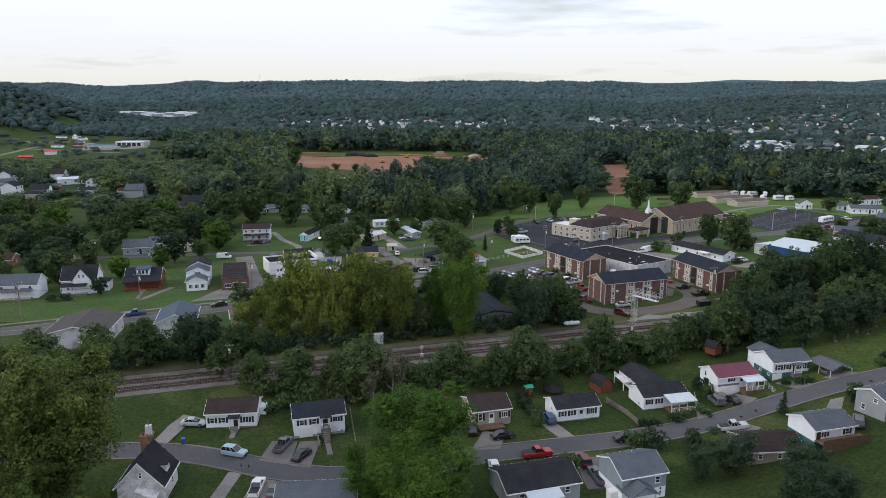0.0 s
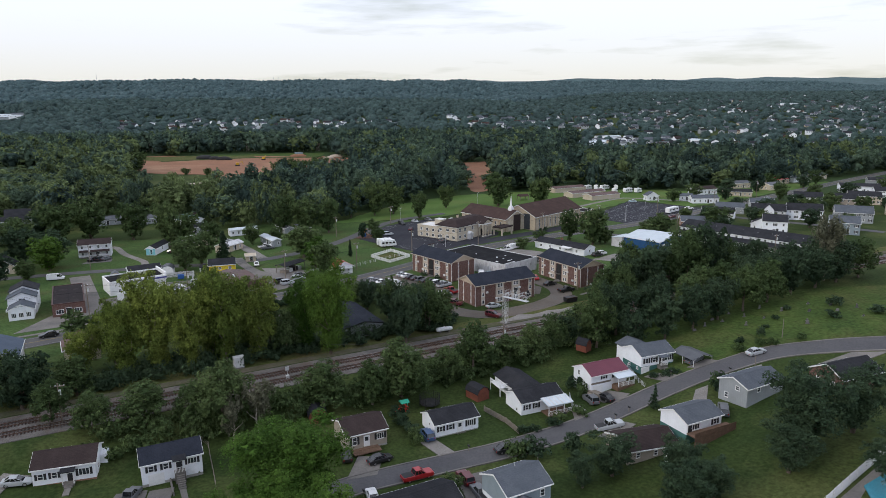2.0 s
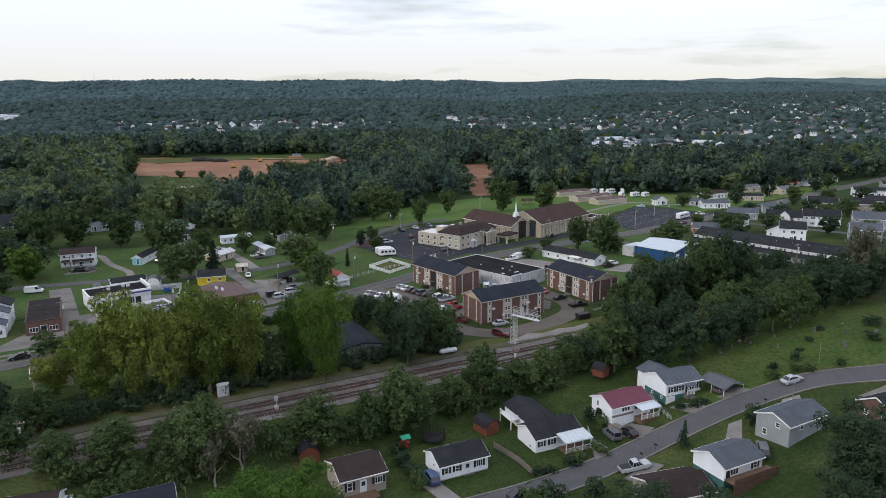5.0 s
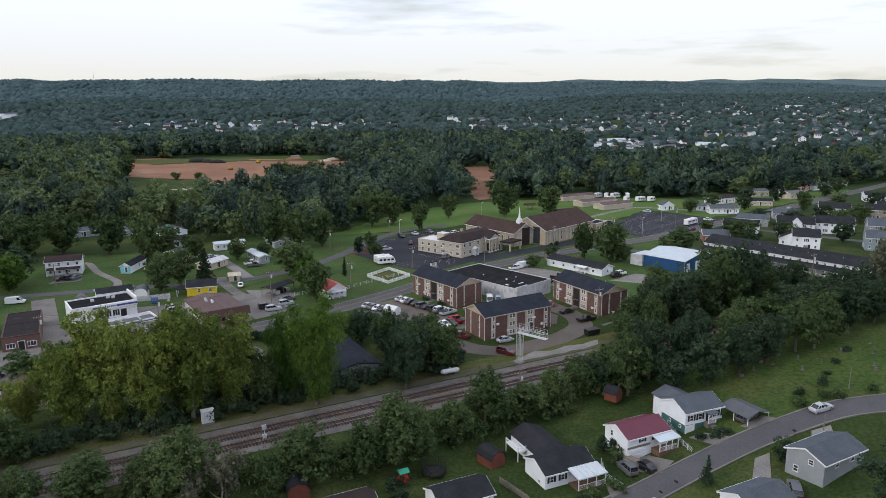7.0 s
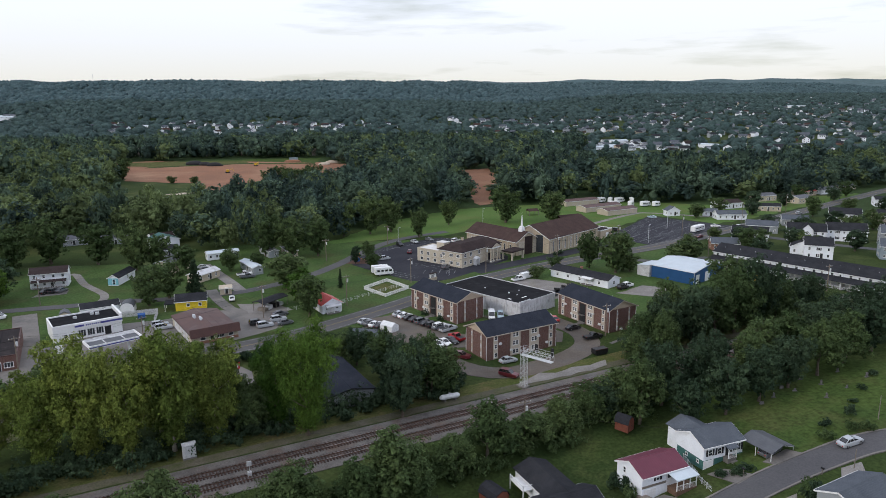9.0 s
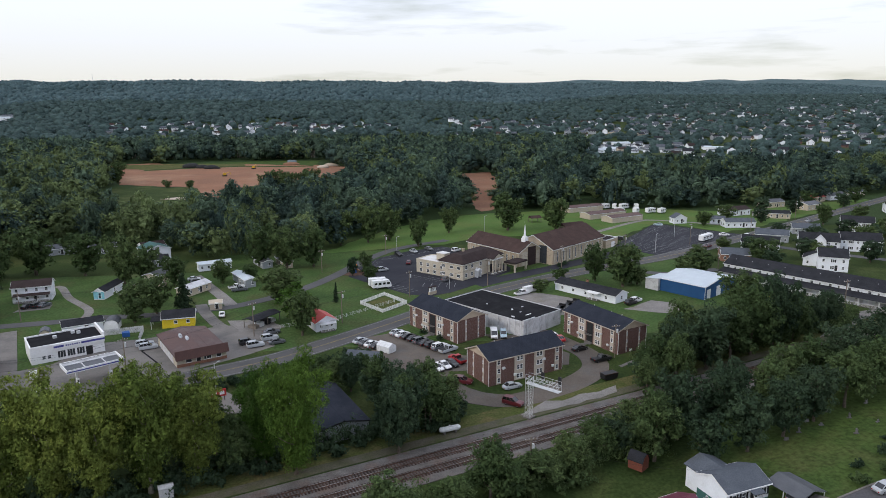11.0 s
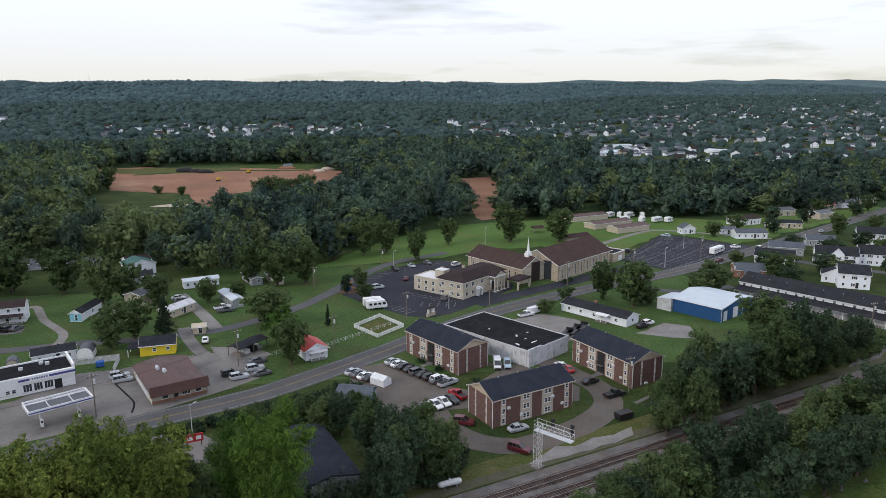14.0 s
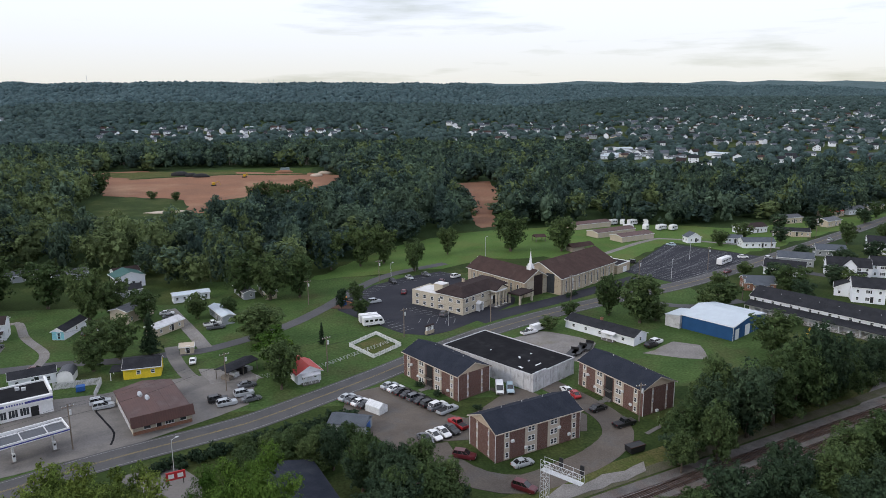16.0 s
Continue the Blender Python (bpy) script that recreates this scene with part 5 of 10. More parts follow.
h.add("front_deck", boxes((-3.2, 2.0, -6.0, -h.W / 2 - 0.02, 0.35, 0.5), *[(-3.2 + 0.4 * k, -3.15 + 0.4 * k, -6.0, -5.94, 0.5, 1.3) for k in range(13)], (-3.2, 2.0, -6.0, -5.93, 1.3, 1.37)), "wood_deck", "dark wooden front deck")

# white bungalow with black shutters
h = House("bungalow", "white bungalow with black roof and black shutters", "house", (11.9, 124.4), (20.7, 127.3), 6.0, -3.7, "street houses")
h.body(2.85, "white_siding", 1.3, band=(0.3, "block"))
h.gable_roof(2.85, 1.3, "black_shingle")
for u in (-3.4, -1.4):
    h.window("f", u, 1.2, 0.8, 1.1, 2, "black_metal")
h.window("f", 2.9, 1.1, 1.3, 1.3, 3, "black_metal")
h.door("f", 0.6, 0.3)
h.steps("f", 0.8, 2.0, 0.3, 2)
h.window("l", 0.6, 1.7, 0.6, 0.6, 1)

# white house with ribbed awning
h = House("bungalow", "white house with black roof and ribbed white awning", "house", (30.3, 131.5), (39.8, 134.4), 6.5, -3.75, "street houses")
h.body(2.85, "white_siding", 1.35, band=(0.35, "white_siding"))
h.gable_roof(2.85, 1.35, "black_shingle")
for u in (-3.7, -1.5):
    h.window("f", u, 1.2, 0.8, 1.1, 2, "black_metal")
h.window("f", 3.8, 1.2, 1.2, 1.1, 2)
h.door("f", 1.3, 0.4)
h.window("l", 1.4, 0.5, 0.6, 0.6, 1)
h.porch("f", 2.4, 5.6, 3.0, 0.4, 2.5, "white_roof", 4, True, 0.5, "wood_deck")
h.add("awning_ribs", prism(bmesh.new(), [(-3.2, 2.63), (-0.05, 3.13), (-0.05, 3.2), (-3.2, 2.70)], 0, -2.8, -2.2), "galvanised", m=h.on("f", 2.4, 0))
for k in range(5):
    h.add("awning_rib", prism(bmesh.new(), [(-3.2, 2.63), (-0.05, 3.13), (-0.05, 3.19), (-3.2, 2.69)], 0, -1.6 + k * 1.0, -1.25 + k * 1.0), "galvanised", m=h.on("f", 2.4, 0))
h.add("rear_wing", prism(bmesh.new(), [(-2.6, -0.5), (3.4, -0.5), (3.4, 2.8), (0.4, 4.0), (-2.6, 2.8)], 1, 3.2, 12.5), "white_siding")
for s, mat in ((-1, "black_shingle"), (1, "black_shingle")):
    h.add("wing_roof", prism(bmesh.new(), [(0.4 + s * 3.4, 2.75), (0.4, 4.05), (0.4, 4.2), (0.4 + s * 3.4, 2.9)], 1, 0.5, 12.8), mat)
h.add("balcony", boxes((-4.6, -2.65, 6.5, 11.0, 2.0, 2.15), (-4.6, -4.5, 6.5, 11.0, 2.9, 3.0), (-4.6, -2.65, 6.5, 6.6, 2.9, 3.0), *[(-4.58, -4.53, 6.6 + 0.35 * k, 6.65 + 0.35 * k, 2.15, 2.9) for k in range(13)], (-4.6, -4.45, 6.5, 6.65, -0.5, 3), (-4.6, -4.45, 10.9, 11.0, -0.5, 3)), "white_trim")

# white house with burgundy roof
h = House("house", "white two-level house with burgundy metal roof", "house", (46.5, 136.5), (55.4, 139.4), 6.3, -2.5, "street houses")
h.body(4.4, "white_siding", 1.4, band=(0.3, "block"))
h.gable_roof(4.4, 1.4, "burgundy_metal")
h.add("brick_band", boxes((-h.L / 2 - 0.015, 0.6, -h.W / 2 - 0.05, -h.W / 2, 2.35, 2.75)), "gray_wood")
h.garage("f", -3.0, 2.5, 2.0, z=0.05)
h.window("f", -1.4, 3.2, 0.8, 1.1, 2, "black_metal")
h.window("f", 2.6, 3.1, 1.1, 1.1, 2)
h.window("l", -1.2, 3.2, 0.7, 1.1)
h.window("l", 1.6, 1.2, 0.6, 0.6, 1)
h.door("f", 1.0, 2.0)
h.porch("f", 2.9, 4.4, 2.2, 1.7, 3.7, "white_roof", 4, True, 0.35, "wood_deck")
h.add("path", boxes((4.3, 5.2, -11.0, -h.W / 2, 0.2, 0.45)), "concrete")

# white-over-green house with carport
h = House("house", "white-over-green two-level house with grey roof", "house", (59.5, 141.5), (67.9, 143.7), 6.6, -0.9, "street houses")
h.body(4.6, "white_siding", 1.45, band=(2.1, "green_paint"))
h.gable_roof(4.6, 1.45, "gray_shingle")
h.garage("f", -3.2, 2.2, 1.9, z=0.1)
for u in (-2.9, -0.9):
    h.window("f", u, 2.75, 0.9, 1.2, 2, "black_metal")
h.window("f", 2.9, 2.65, 1.9, 1.4, 3, "black_metal")
h.door("f", 0.9, 2.2, "dark_opening")
h.porch("f", 0.9, 1.9, 1.3, 2.2, 4.1, "gray_shingle", 2, True, 0.3, "concrete")
h.steps("f", 1.2, 1.2, 2.0, 6, out=1.3)
h.window("l", -0.8, 1.2, 0.6, 0.6, 1)
h.window("l", 2.0, 1.2, 0.6, 0.6, 1)
h.add("rear_wing", prism(bmesh.new(), [(-3.4, -0.3), (2.4, -0.3), (2.4, 4.2), (-0.5, 5.3), (-3.4, 4.2)], 1, 3.2, 7.0), "white_siding")
for s in (-1, 1):
    h.add("wing_roof", prism(bmesh.new(), [(-0.5 + s * 3.3, 4.1), (-0.5, 5.4), (-0.5, 5.55), (-0.5 + s * 3.3, 4.25)], 1, 1.2, 7.3), "gray_shingle")
c = thing("carport", "open grey metal carport on thin posts", "carport", pose(71.9, 142.9, 0.9, 0, 0, 20), "")
for s in (-1, 1):
    part("roof_slope", prism(bmesh.new(), [(s * 3.0, 2.2), (0, 3.1), (0, 3.18), (s * 3.0, 2.28)], 1, -3.3, 3.3), M["gray_metal"], c)
    for y in (-3.1, 0, 3.1):
        part("post", boxes((s * 2.8 - 0.05, s * 2.8 + 0.05, y - 0.05, y + 0.05, -0.5, 2.25)), M["white_trim"], c)
    part("arch", prism(bmesh.new(), [(s * 2.8, 2.1), (0, 3.0), (0, 3.08), (s * 2.8, 2.18)], 1, -3.2, -3.12), M["white_trim"], c)

# house on the slope
h = House("house", "white-over-green house with grey roof and side deck", "house", (55.1, 110.9), (63.1, 113.7), 6.4, -0.9, "street houses")
h.body(3.9, "white_siding", 1.35, band=(1.7, "green_paint"))
h.gable_roof(3.9, 1.35, "gray_shingle")
h.window("f", -2.1, 2.3, 1.8, 1.1, 3)
h.window("f", 2.6, 2.3, 0.9, 1.1, 2, "black_metal")
h.door("f", -3.5, 1.75, "dark_opening")
h.add("side_deck", boxes((-h.L / 2, h.L / 2 + 1.2, -h.W / 2 - 2.0, -h.W / 2 - 0.02, 1.9, 2.1), *[(-h.L / 2 + 0.18 * k, -h.L / 2 + 0.14 + 0.18 * k, -h.W / 2 - 2.0, -h.W / 2 - 1.95, -0.3, 2.9) for k in range(56)]), "wood_deck", "brown boarded deck")
h.add("cellar_hatch", prism(bmesh.new(), [(0.2, 0), (2.0, 0), (2.0, 1.3)], 0, -h.L / 2 - 1.6, -h.L / 2 - 0.02), "white_trim")

# low dark house behind shrubs
h = House("bungalow", "low taupe bungalow with brown roof among trees", "house", (43.6, 108.8), at((43.6, 108.8), 9, 10.0), 7.4, -3.1, "street houses")
h.body(2.7, "taupe_siding", 1.4)
h.gable_roof(2.7, 1.4, "darkbrown_shingle")
h.window("f", 0.5, 1.2, 0.8, 1.0)
h.window("f", -3.0, 1.2, 0.8, 1.0)
h.window("f", 3.6, 1.2, 0.8, 1.0)

# grey house and brick house at the bend
h = House("house", "grey-sided two-level house with grey roof", "house", (70.5, 118.2), at((70.5, 118.2), 22, 10.5), 6.4, 1.3, "street houses")
h.body(4.1, "gray_siding", 1.25)
h.gable_roof(4.1, 1.25, "gray_shingle")
h.window("l", -1.4, 0.8, 0.9, 1.1)
h.window("l", 1.0, 3.0, 0.9, 0.9)
h.window("f", -2, 2.8, 0.9, 1.1)
h.window("f", 2, 2.8, 0.9, 1.1)
h = House("house", "red brick house with dark roof beside a lawn", "house", (89.3, 117.4), at((89.3, 117.4), 16, 11.0), 7.4, 3.1, "street houses")
h.body(3.3, "brick_wall", 1.9)
h.gable_roof(3.3, 1.9, "black_shingle")
h.window("l", -1.6, 1.4, 0.8, 0.9)
h.window("l", 1.6, 1.4, 0.8, 0.9)
for u in (-3.5, 0.5, 3.5):
    h.window("f", u, 1.3, 0.9, 1.2)
h.door("f", -1.6, 0.4)

# south side of the street
h = House("bungalow", "grey bungalow with long black roof and metal awning", "house", (1.7, 93.2), at((1.7, 93.2), 20.6, 12.5), 7.9, -3.6, "street houses")
h.body(2.9, "gray_siding", 1.5)
h.gable_roof(2.9, 1.5, "black_shingle")
h.window("f", 4.0, 1.3, 0.9, 1.1)
h.window("f", -3.8, 1.3, 0.9, 1.1)
h.porch("f", -0.6, 5.4, 2.4, 0.3, 2.3, "white_roof", 4, False, 0.4, "concrete")
h = House("house", "blue-grey house with gabled front porch", "house", (19.7, 96.1), at((19.7, 96.1), 21, 8.0), 7.4, -3.6, "street houses")
h.body(4.5, "bluegray_siding", 1.7, band=(1.9, "white_siding"))
h.gable_roof(4.5, 1.7, "gray_shingle")
h.window("f", 2.4, 2.7, 0.9, 1.2)
h.window("f", 3.0, 0.6, 0.5, 0.7, 1)
h.window("f", 3.0, 1.3, 0.5, 0.7, 1)
h.add("porch_gable", prism(bmesh.new(), [(-2.3, 2.6), (2.3, 2.6), (0, 4.0)], 1, -2.6, 0.0), "bluegray_siding", m=h.on("f", -1.6, 0))
bm = bmesh.new()
for s in (-1, 1):
    prism(bm, [(s * 2.6, 2.45), (0, 4.05), (0, 4.2), (s * 2.6, 2.6)], 1, -3.0, 1.5)
h.add("porch_roof", bm, "gray_shingle", m=h.on("f", -1.6, 0))
for x in (-2.1, 2.1):
    h.add("porch_post", boxes((x - 0.08, x + 0.08, -2.6, -2.44, 0, 2.6)), "white_trim", m=h.on("f", -1.6, 0))
h.vents((0.5, 1.2, 5.7))
h.add("water_heater_cupboard", boxes((-h.L / 2 - 1.3, -h.L / 2 - 0.02, -2.6, -1.2, 0, 1.6)), "white_trim")

# old peeling farmhouse
h = House("farmhouse", "old white farmhouse with peeling paint and steep roof", "house", (-59.6, 89.9), (-52.6, 91.0), 7.4, -3.8, "street houses")
h.body(3.6, "peeling_paint", 3.9, "y")
h.gable_roof(3.6, 3.9, "black_shingle", "y", over=0.4, end=0.35)
h.chimney(-0.9, 2.3, 6.0, 9.0, "orange_brick", 0.9)
h.window("f", 0.2, 4.8, 0.5, 1.0)
h.window("f", -2.0, 1.2, 0.8, 1.4)
h.window("f", 2.0, 1.2, 0.8, 1.4)
h.window("r", 1.0, 1.2, 0.8, 1.3)
h.add("dormer", boxes((1.9, 3.3, -0.6, 0.9, 4.0, 5.3)), "peeling_paint")
h.add("dormer_roof", boxes((0.9, 3.5, -0.8, 1.1, 5.3, 5.42)), "black_shingle")
h.add("porch_roof", prism(bmesh.new(), [(-3.0, 2.2), (3.0, 2.2), (3.0, 2.4), (0, 3.9), (-3.0, 2.4)], 1, -h.W / 2 - 2.4, -h.W / 2 - 0.02), "peeling_paint", "weathered porch roof")
h = House("bungalow", "grey-roofed house at the street bend", "house", (-33.6, 87.6), at((-33.6, 87.6), 8, 12.2), 6.6, -3.6, "street houses")
h.body(2.7, "gray_siding", 1.4)
h.gable_roof(2.7, 1.4, "gray_shingle")
h.window("f", 2, 1.2)
h.window("f", -2, 1.2)

# ---- houses and sheds along the main road, west ----
h = House("farmhouse", "white house with steep black cross gables and porch", "house", (-135.4, 195.0), (-125.6, 198.0), 8.5, 0, "west side houses")
h.body(4.6, "white_siding", 3.6, low=-0.4)
h.gable_roof(4.6, 3.6, "black_shingle")
h.add("cross_gable", prism(bmesh.new(), [(-1.6, 0), (3.6, 0), (3.6, 4.6), (1.0, 8.2), (-1.6, 4.6)], 1, -h.W / 2 - 0.6, 0.0), "white_siding")
bm = bmesh.new()
for s in (-1, 1):
    prism(bm, [(1.0 + s * 3.0, 4.1), (1.0, 8.3), (1.0, 8.5), (1.0 + s * 3.0, 4.3)], 1, -h.W / 2 - 1.0, 0.0)
h.add("cross_roof", bm, "black_shingle")
for u in (0.4, 1.6):
    h.window("f", u, 5.2, 0.6, 1.1, out=0.62)
for u in (-3.4, -1.8):
    h.window("f", u, 1.3, 0.8, 1.4)
h.porch("f", -1.2, 7.2, 2.4, 0.5, 2.9, "black_shingle", 5, True, 0.6, "gray_wood")
h.add("side_wing", boxes((h.L / 2 + 0.02, h.L / 2 + 3.0, -2.0, 3.0, -0.4, 3.0)), "white_siding")
h.add("side_wing_roof", boxes((h.L / 2 + 0.03, h.L / 2 + 3.3, -2.3, 3.3, 3.0, 3.2)), "black_shingle")
h = House("farmhouse", "old white house with grey roof behind a conifer", "house", (-152.0, 188.0), (-140.5, 190.8), 8.0, 0, "west side houses")
h.body(4.4, "white_siding", 2.4, low=-0.4)
h.gable_roof(4.4, 2.4, "gray_shingle")
h.porch("f", 0, 9, 2.2, 0.4, 2.7, "gray_shingle", 5, True, 0.5, "gray_wood")
for u in (-4, 0, 4):
    h.window("f", u, 3.2, 0.8, 1.0)
h = House("bungalow", "brick bungalow with dormer and long red porch", "house", (-118.8, 202.2), (-108.4, 205.2), 8.5, 0, "west side houses")
h.body(3.2, "red_wood", 2.8, low=-0.4)
h.gable_roof(3.2, 2.8, "navy_shingle")
h.add("dormer", boxes((-1.9, 2.1, -2.9, 0.0, 4.0, 6.1)), "white_siding")
h.add("dormer_roof", prism(bmesh.new(), [(-3.2, 6.0), (0.3, 6.5), (0.3, 6.65), (-3.2, 6.15)], 0, -2.2, 2.4), "blue_roof")
for x in (-1.0, 0.1, 1.2):
    part("dormer_window", boxes((x - 0.35, x + 0.35, -2.95, -2.89, 4.6, 5.8)), M["glass"], h.root)
h.porch("f", 0, h.L, 2.4, 0.6, 2.8, "black_shingle", 5, True, 0.7, "red_wood", "red_wood")
h.steps("f", 0.6, 2.0, 0.6, 4, "orange_brick", 2.4)
h.add("path", boxes((0.0, 1.0, -16.0, -h.W / 2 - 3.8, -0.3, 0.06)), "concrete")
h = House("farmhouse", "narrow white house of three stepped gables, grey roofs", "house", (-98.2, 201.6), (-92.4, 203.6), 6.0, 0, "west side houses")
h.body(3.0, "white_siding", 1.4, "y", low=-0.4)
h.gable_roof(3.0, 1.4, "gray_shingle", "y")
for u in (-1.8, 0, 1.8):
    h.window("f", u, 0.8, 1.2, 1.3, 3)
h.add("middle_block", prism(bmesh.new(), [(-3.6, 0), (3.4, 0), (3.4, 4.8), (0, 6.4), (-3.6, 4.8)], 1, 3.02, 8.0), "white_siding")
h.add("middle_roof", prism(bmesh.new(), [(-4.0, 4.7), (0, 6.45), (3.8, 4.7), (3.8, 4.9), (0, 6.65), (-4.0, 4.9)], 1, 2.7, 8.2), "gray_shingle")
h.add("rear_block", prism(bmesh.new(), [(-3.4, 0), (3.6, 0), (3.6, 5.6), (0, 7.2), (-3.4, 5.6)], 1, 8.02, 15), "white_siding")
h.add("rear_roof", prism(bmesh.new(), [(-3.8, 5.5), (0, 7.25), (4.0, 5.5), (4.0, 5.7), (0, 7.45), (-3.8, 5.7)], 1, 7.7, 15.3), "black_shingle")
for x in (-0.5, 0.5):
    part("upper_window", boxes((x - 0.3, x + 0.3, 2.95, 3.02, 3.6, 4.6)), M["glass"], h.root)
h = House("shop", "long low brick shop with flat dark brown roof", "shop", (-87.4, 203.4), (-79.6, 206.4), 23, 0)
h.body(3.6, "brick_wall", low=-0.4)
h.flat_roof(3.6, "flat_brown_roof", "brown_metal", 0.2, 0.3)
for u in (-2.3, 2.3):
    h.window("f", u, 0.8, 2.0, 1.3, 3)
h.door("f", 0, 0.05, "dark_opening", 1.4, 2.3, False)
h.add("roof_seam", boxes((-0.05, 0.05, -11, 11, 3.65, 3.7), (-3.6, 3.6, -0.05, 0.05, 3.65, 3.7)), "black_membrane")
h.add("path", boxes((-0.7, 0.7, -9.0, -h.W / 2 - 0.02, -0.2, 0.06)), "concrete")
h = House("warehouse", "white metal shed with wide grey roof", "warehouse", (-109.5, 147.0), (-95.5, 150.4), 15, 0, "roadside sheds")
h.body(3.9, "weathered_white", 1.7, "y", low=-0.5)
h.gable_roof(3.9, 1.7, "taupe_roof", "y", over=0.4, end=0.3)
h.garage("f", 2.5, 3, 2.8)
h = House("warehouse", "white metal shed with dark blue roof", "warehouse", (-86.0, 157.0), (-77.2, 160.0), 13, 0, "roadside sheds")
h.body(4.2, "weathered_white", 1.9, "y", low=-0.5)
h.gable_roof(4.2, 1.9, "blue_roof", "y", over=0.4, end=0.3)
h.window("f", 0.5, 1.4, 1.0, 0.9)
h = House("cottage", "small cream house with brown roof behind trees", "house", (-69.6, 165.2), (-62.6, 168.2), 8, 0, "roadside sheds")
h.body(3.2, "cream_wall", 1.9, "y", low=-0.5)
h.gable_roof(3.2, 1.9, "rust_roof", "y")
h.window("f", 0, 1.2)
h = House("warehouse", "low shed with dark blue-black roof among trees", "warehouse", (-5.2, 172.6), (4.2, 176.2), 21.5, 0, "roadside sheds")
h.body(3.0, "gray_siding", 1.0, "y", low=-0.5)
h.gable_roof(3.0, 1.0, "navy_shingle", "y", over=0.3, trim="black_metal")


def small_house(p0, p1, W, H, R, wall, roof, label, name="house", along="x", group="west side houses", windows=3, porch=None, base=0, storeys=1):
    h = House(name, label, "house", p0, p1, W, base, group)
    h.body(H, wall, R, along, low=-0.4)
    h.gable_roof(H, R, roof, along)
    for s in range(storeys):
        for k in range(windows):
            h.window("f", -h.L / 2 + h.L * (k + 0.5) / windows, 0.9 + 2.6 * s, 0.85, 1.1)
    h.window("r", 0.6, 1.0)
    h.window("l", 0.6, 1.0)
    if porch:
        h.porch("f", 0, h.L * porch, 1.8, 0.3, 2.4, roof, 4, True, 0.4, "concrete")
    h.door("f", h.L * 0.08, 0.3, "dark_opening")
    return h


small_house((-146, 250.8), (-135.6, 254.6), 9, 3.0, 2.4, "gray_siding", "gray_shingle", "grey bungalow with hipped grey roof")
small_house((-130.6, 242.0), (-126, 243.2), 6, 2.6, 1.2, "gray_siding", "gray_metal", "small grey shed with a red door", "shed", "y", windows=1)
small_house((-130.2, 258.0), (-122.6, 260.0), 7.5, 3.0, 2.8, "beige_siding", "black_shingle", "cream cottage with steep dark gable", along="y", windows=2)
small_house((-109.6, 283.2), (-98.4, 286.0), 7.0, 5.0, 1.5, "white_siding", "darkbrown_shingle", "white two-storey house with brick lower front", porch=0.9, storeys=2, windows=4)
small_house((-84.7, 284.2), (-81.1, 283.7), 13, 2.7, 1.1, "white_siding", "black_shingle", "narrow trailer home with a cyan front", "trailer_home", "y", windows=1)
part("front_panel", boxes((-1.8, 1.8, -6.56, -6.505, 0.2, 2.6)), M["cyan_siding"], bpy.data.objects["trailer_home"], "cyan boarded front")
small_house((-79.6, 246.0), (-70.2, 250.4), 5.5, 2.7, 1.0, "white_siding", "black_shingle", "white trailer home with dark roof behind a shop", "trailer_home")
small_house((-58.2, 318.9), (-46.8, 323.6), 4.2, 2.7, 0.6, "white_siding", "white_roof", "long white mobile home on a lawn", "trailer_home", windows=5)
small_house((-39.6, 331.0), (-34.3, 319.9), 4.0, 2.7, 0.6, "gray_siding", "gray_metal", "pale grey mobile home by the woods", "trailer_home")
small_house((-30.6, 330.2), (-26.6, 319.2), 4.0, 2.7, 0.6, "beige_siding", "gray_metal", "beige mobile home by the woods", "trailer_home")
small_house((-43.2, 304.4), (-36.5, 291.7), 3.6, 2.8, 0.6, "gray_siding", "white_roof", "pale grey mobile home beside a lane", "trailer_home")
small_house((-67.0, 296.5), (-62.0, 307.7), 6.5, 4.2, 0.9, "beige_siding", "gray_metal", "beige two-level trailer home with grey roof", "trailer_home")
small_house((-54.4, 282.4), (-48.6, 292.0), 4.6, 2.7, 0.9, "beige_siding", "weathered_white", "cream trailer home with faded roof", "trailer_home")
small_house((-84.0, 341.0), (-75.4, 346.7), 10, 4.2, 1.8, "white_siding", "green_metal", "white house with dark green metal roof", "house", "y")
small_house((-80.5, 327.5), (-72.1, 331.3), 7, 2.8, 1.3, "gray_siding", "black_shingle", "grey house with dark roof behind trees")
small_house((-88, 352), (-80, 357), 8, 3.4, 1.5, "white_siding", "darkbrown_shingle", "white house with brown roof by the woods")
small_house((-131, 356), (-118, 361), 8, 2.8, 1.2, "gray_siding", "gray_metal", "long grey-roofed building by the woods")
small_house((-112, 354), (-101, 361), 8, 2.8, 1.2, "gray_siding", "gray_metal", "long grey-roofed building by the woods")
small_house((-43.8, 266.2), (-40.2, 266.8), 3.0, 2.2, 0.6, "beige_siding", "beige_siding", "small beige garden shed", "shed", windows=1)
small_house((-168, 232), (-158, 235), 8, 2.9, 1.8, "beige_siding", "gray_shingle", "cream bungalow behind garden trees")
small_house((-186, 226), (-176, 229), 8, 2.9, 1.6, "orange_brick", "brown_shingle", "brick bungalow at the road's far end")
small_house((-172, 181), (-161, 184.5), 8, 3.2, 2.0, "white_siding", "black_shingle", "white house beside the main road")
small_house((-141, 262), (-133, 264), 8, 2.8, 2.0, "beige_siding", "gray_shingle", "cream cottage on the back lane")
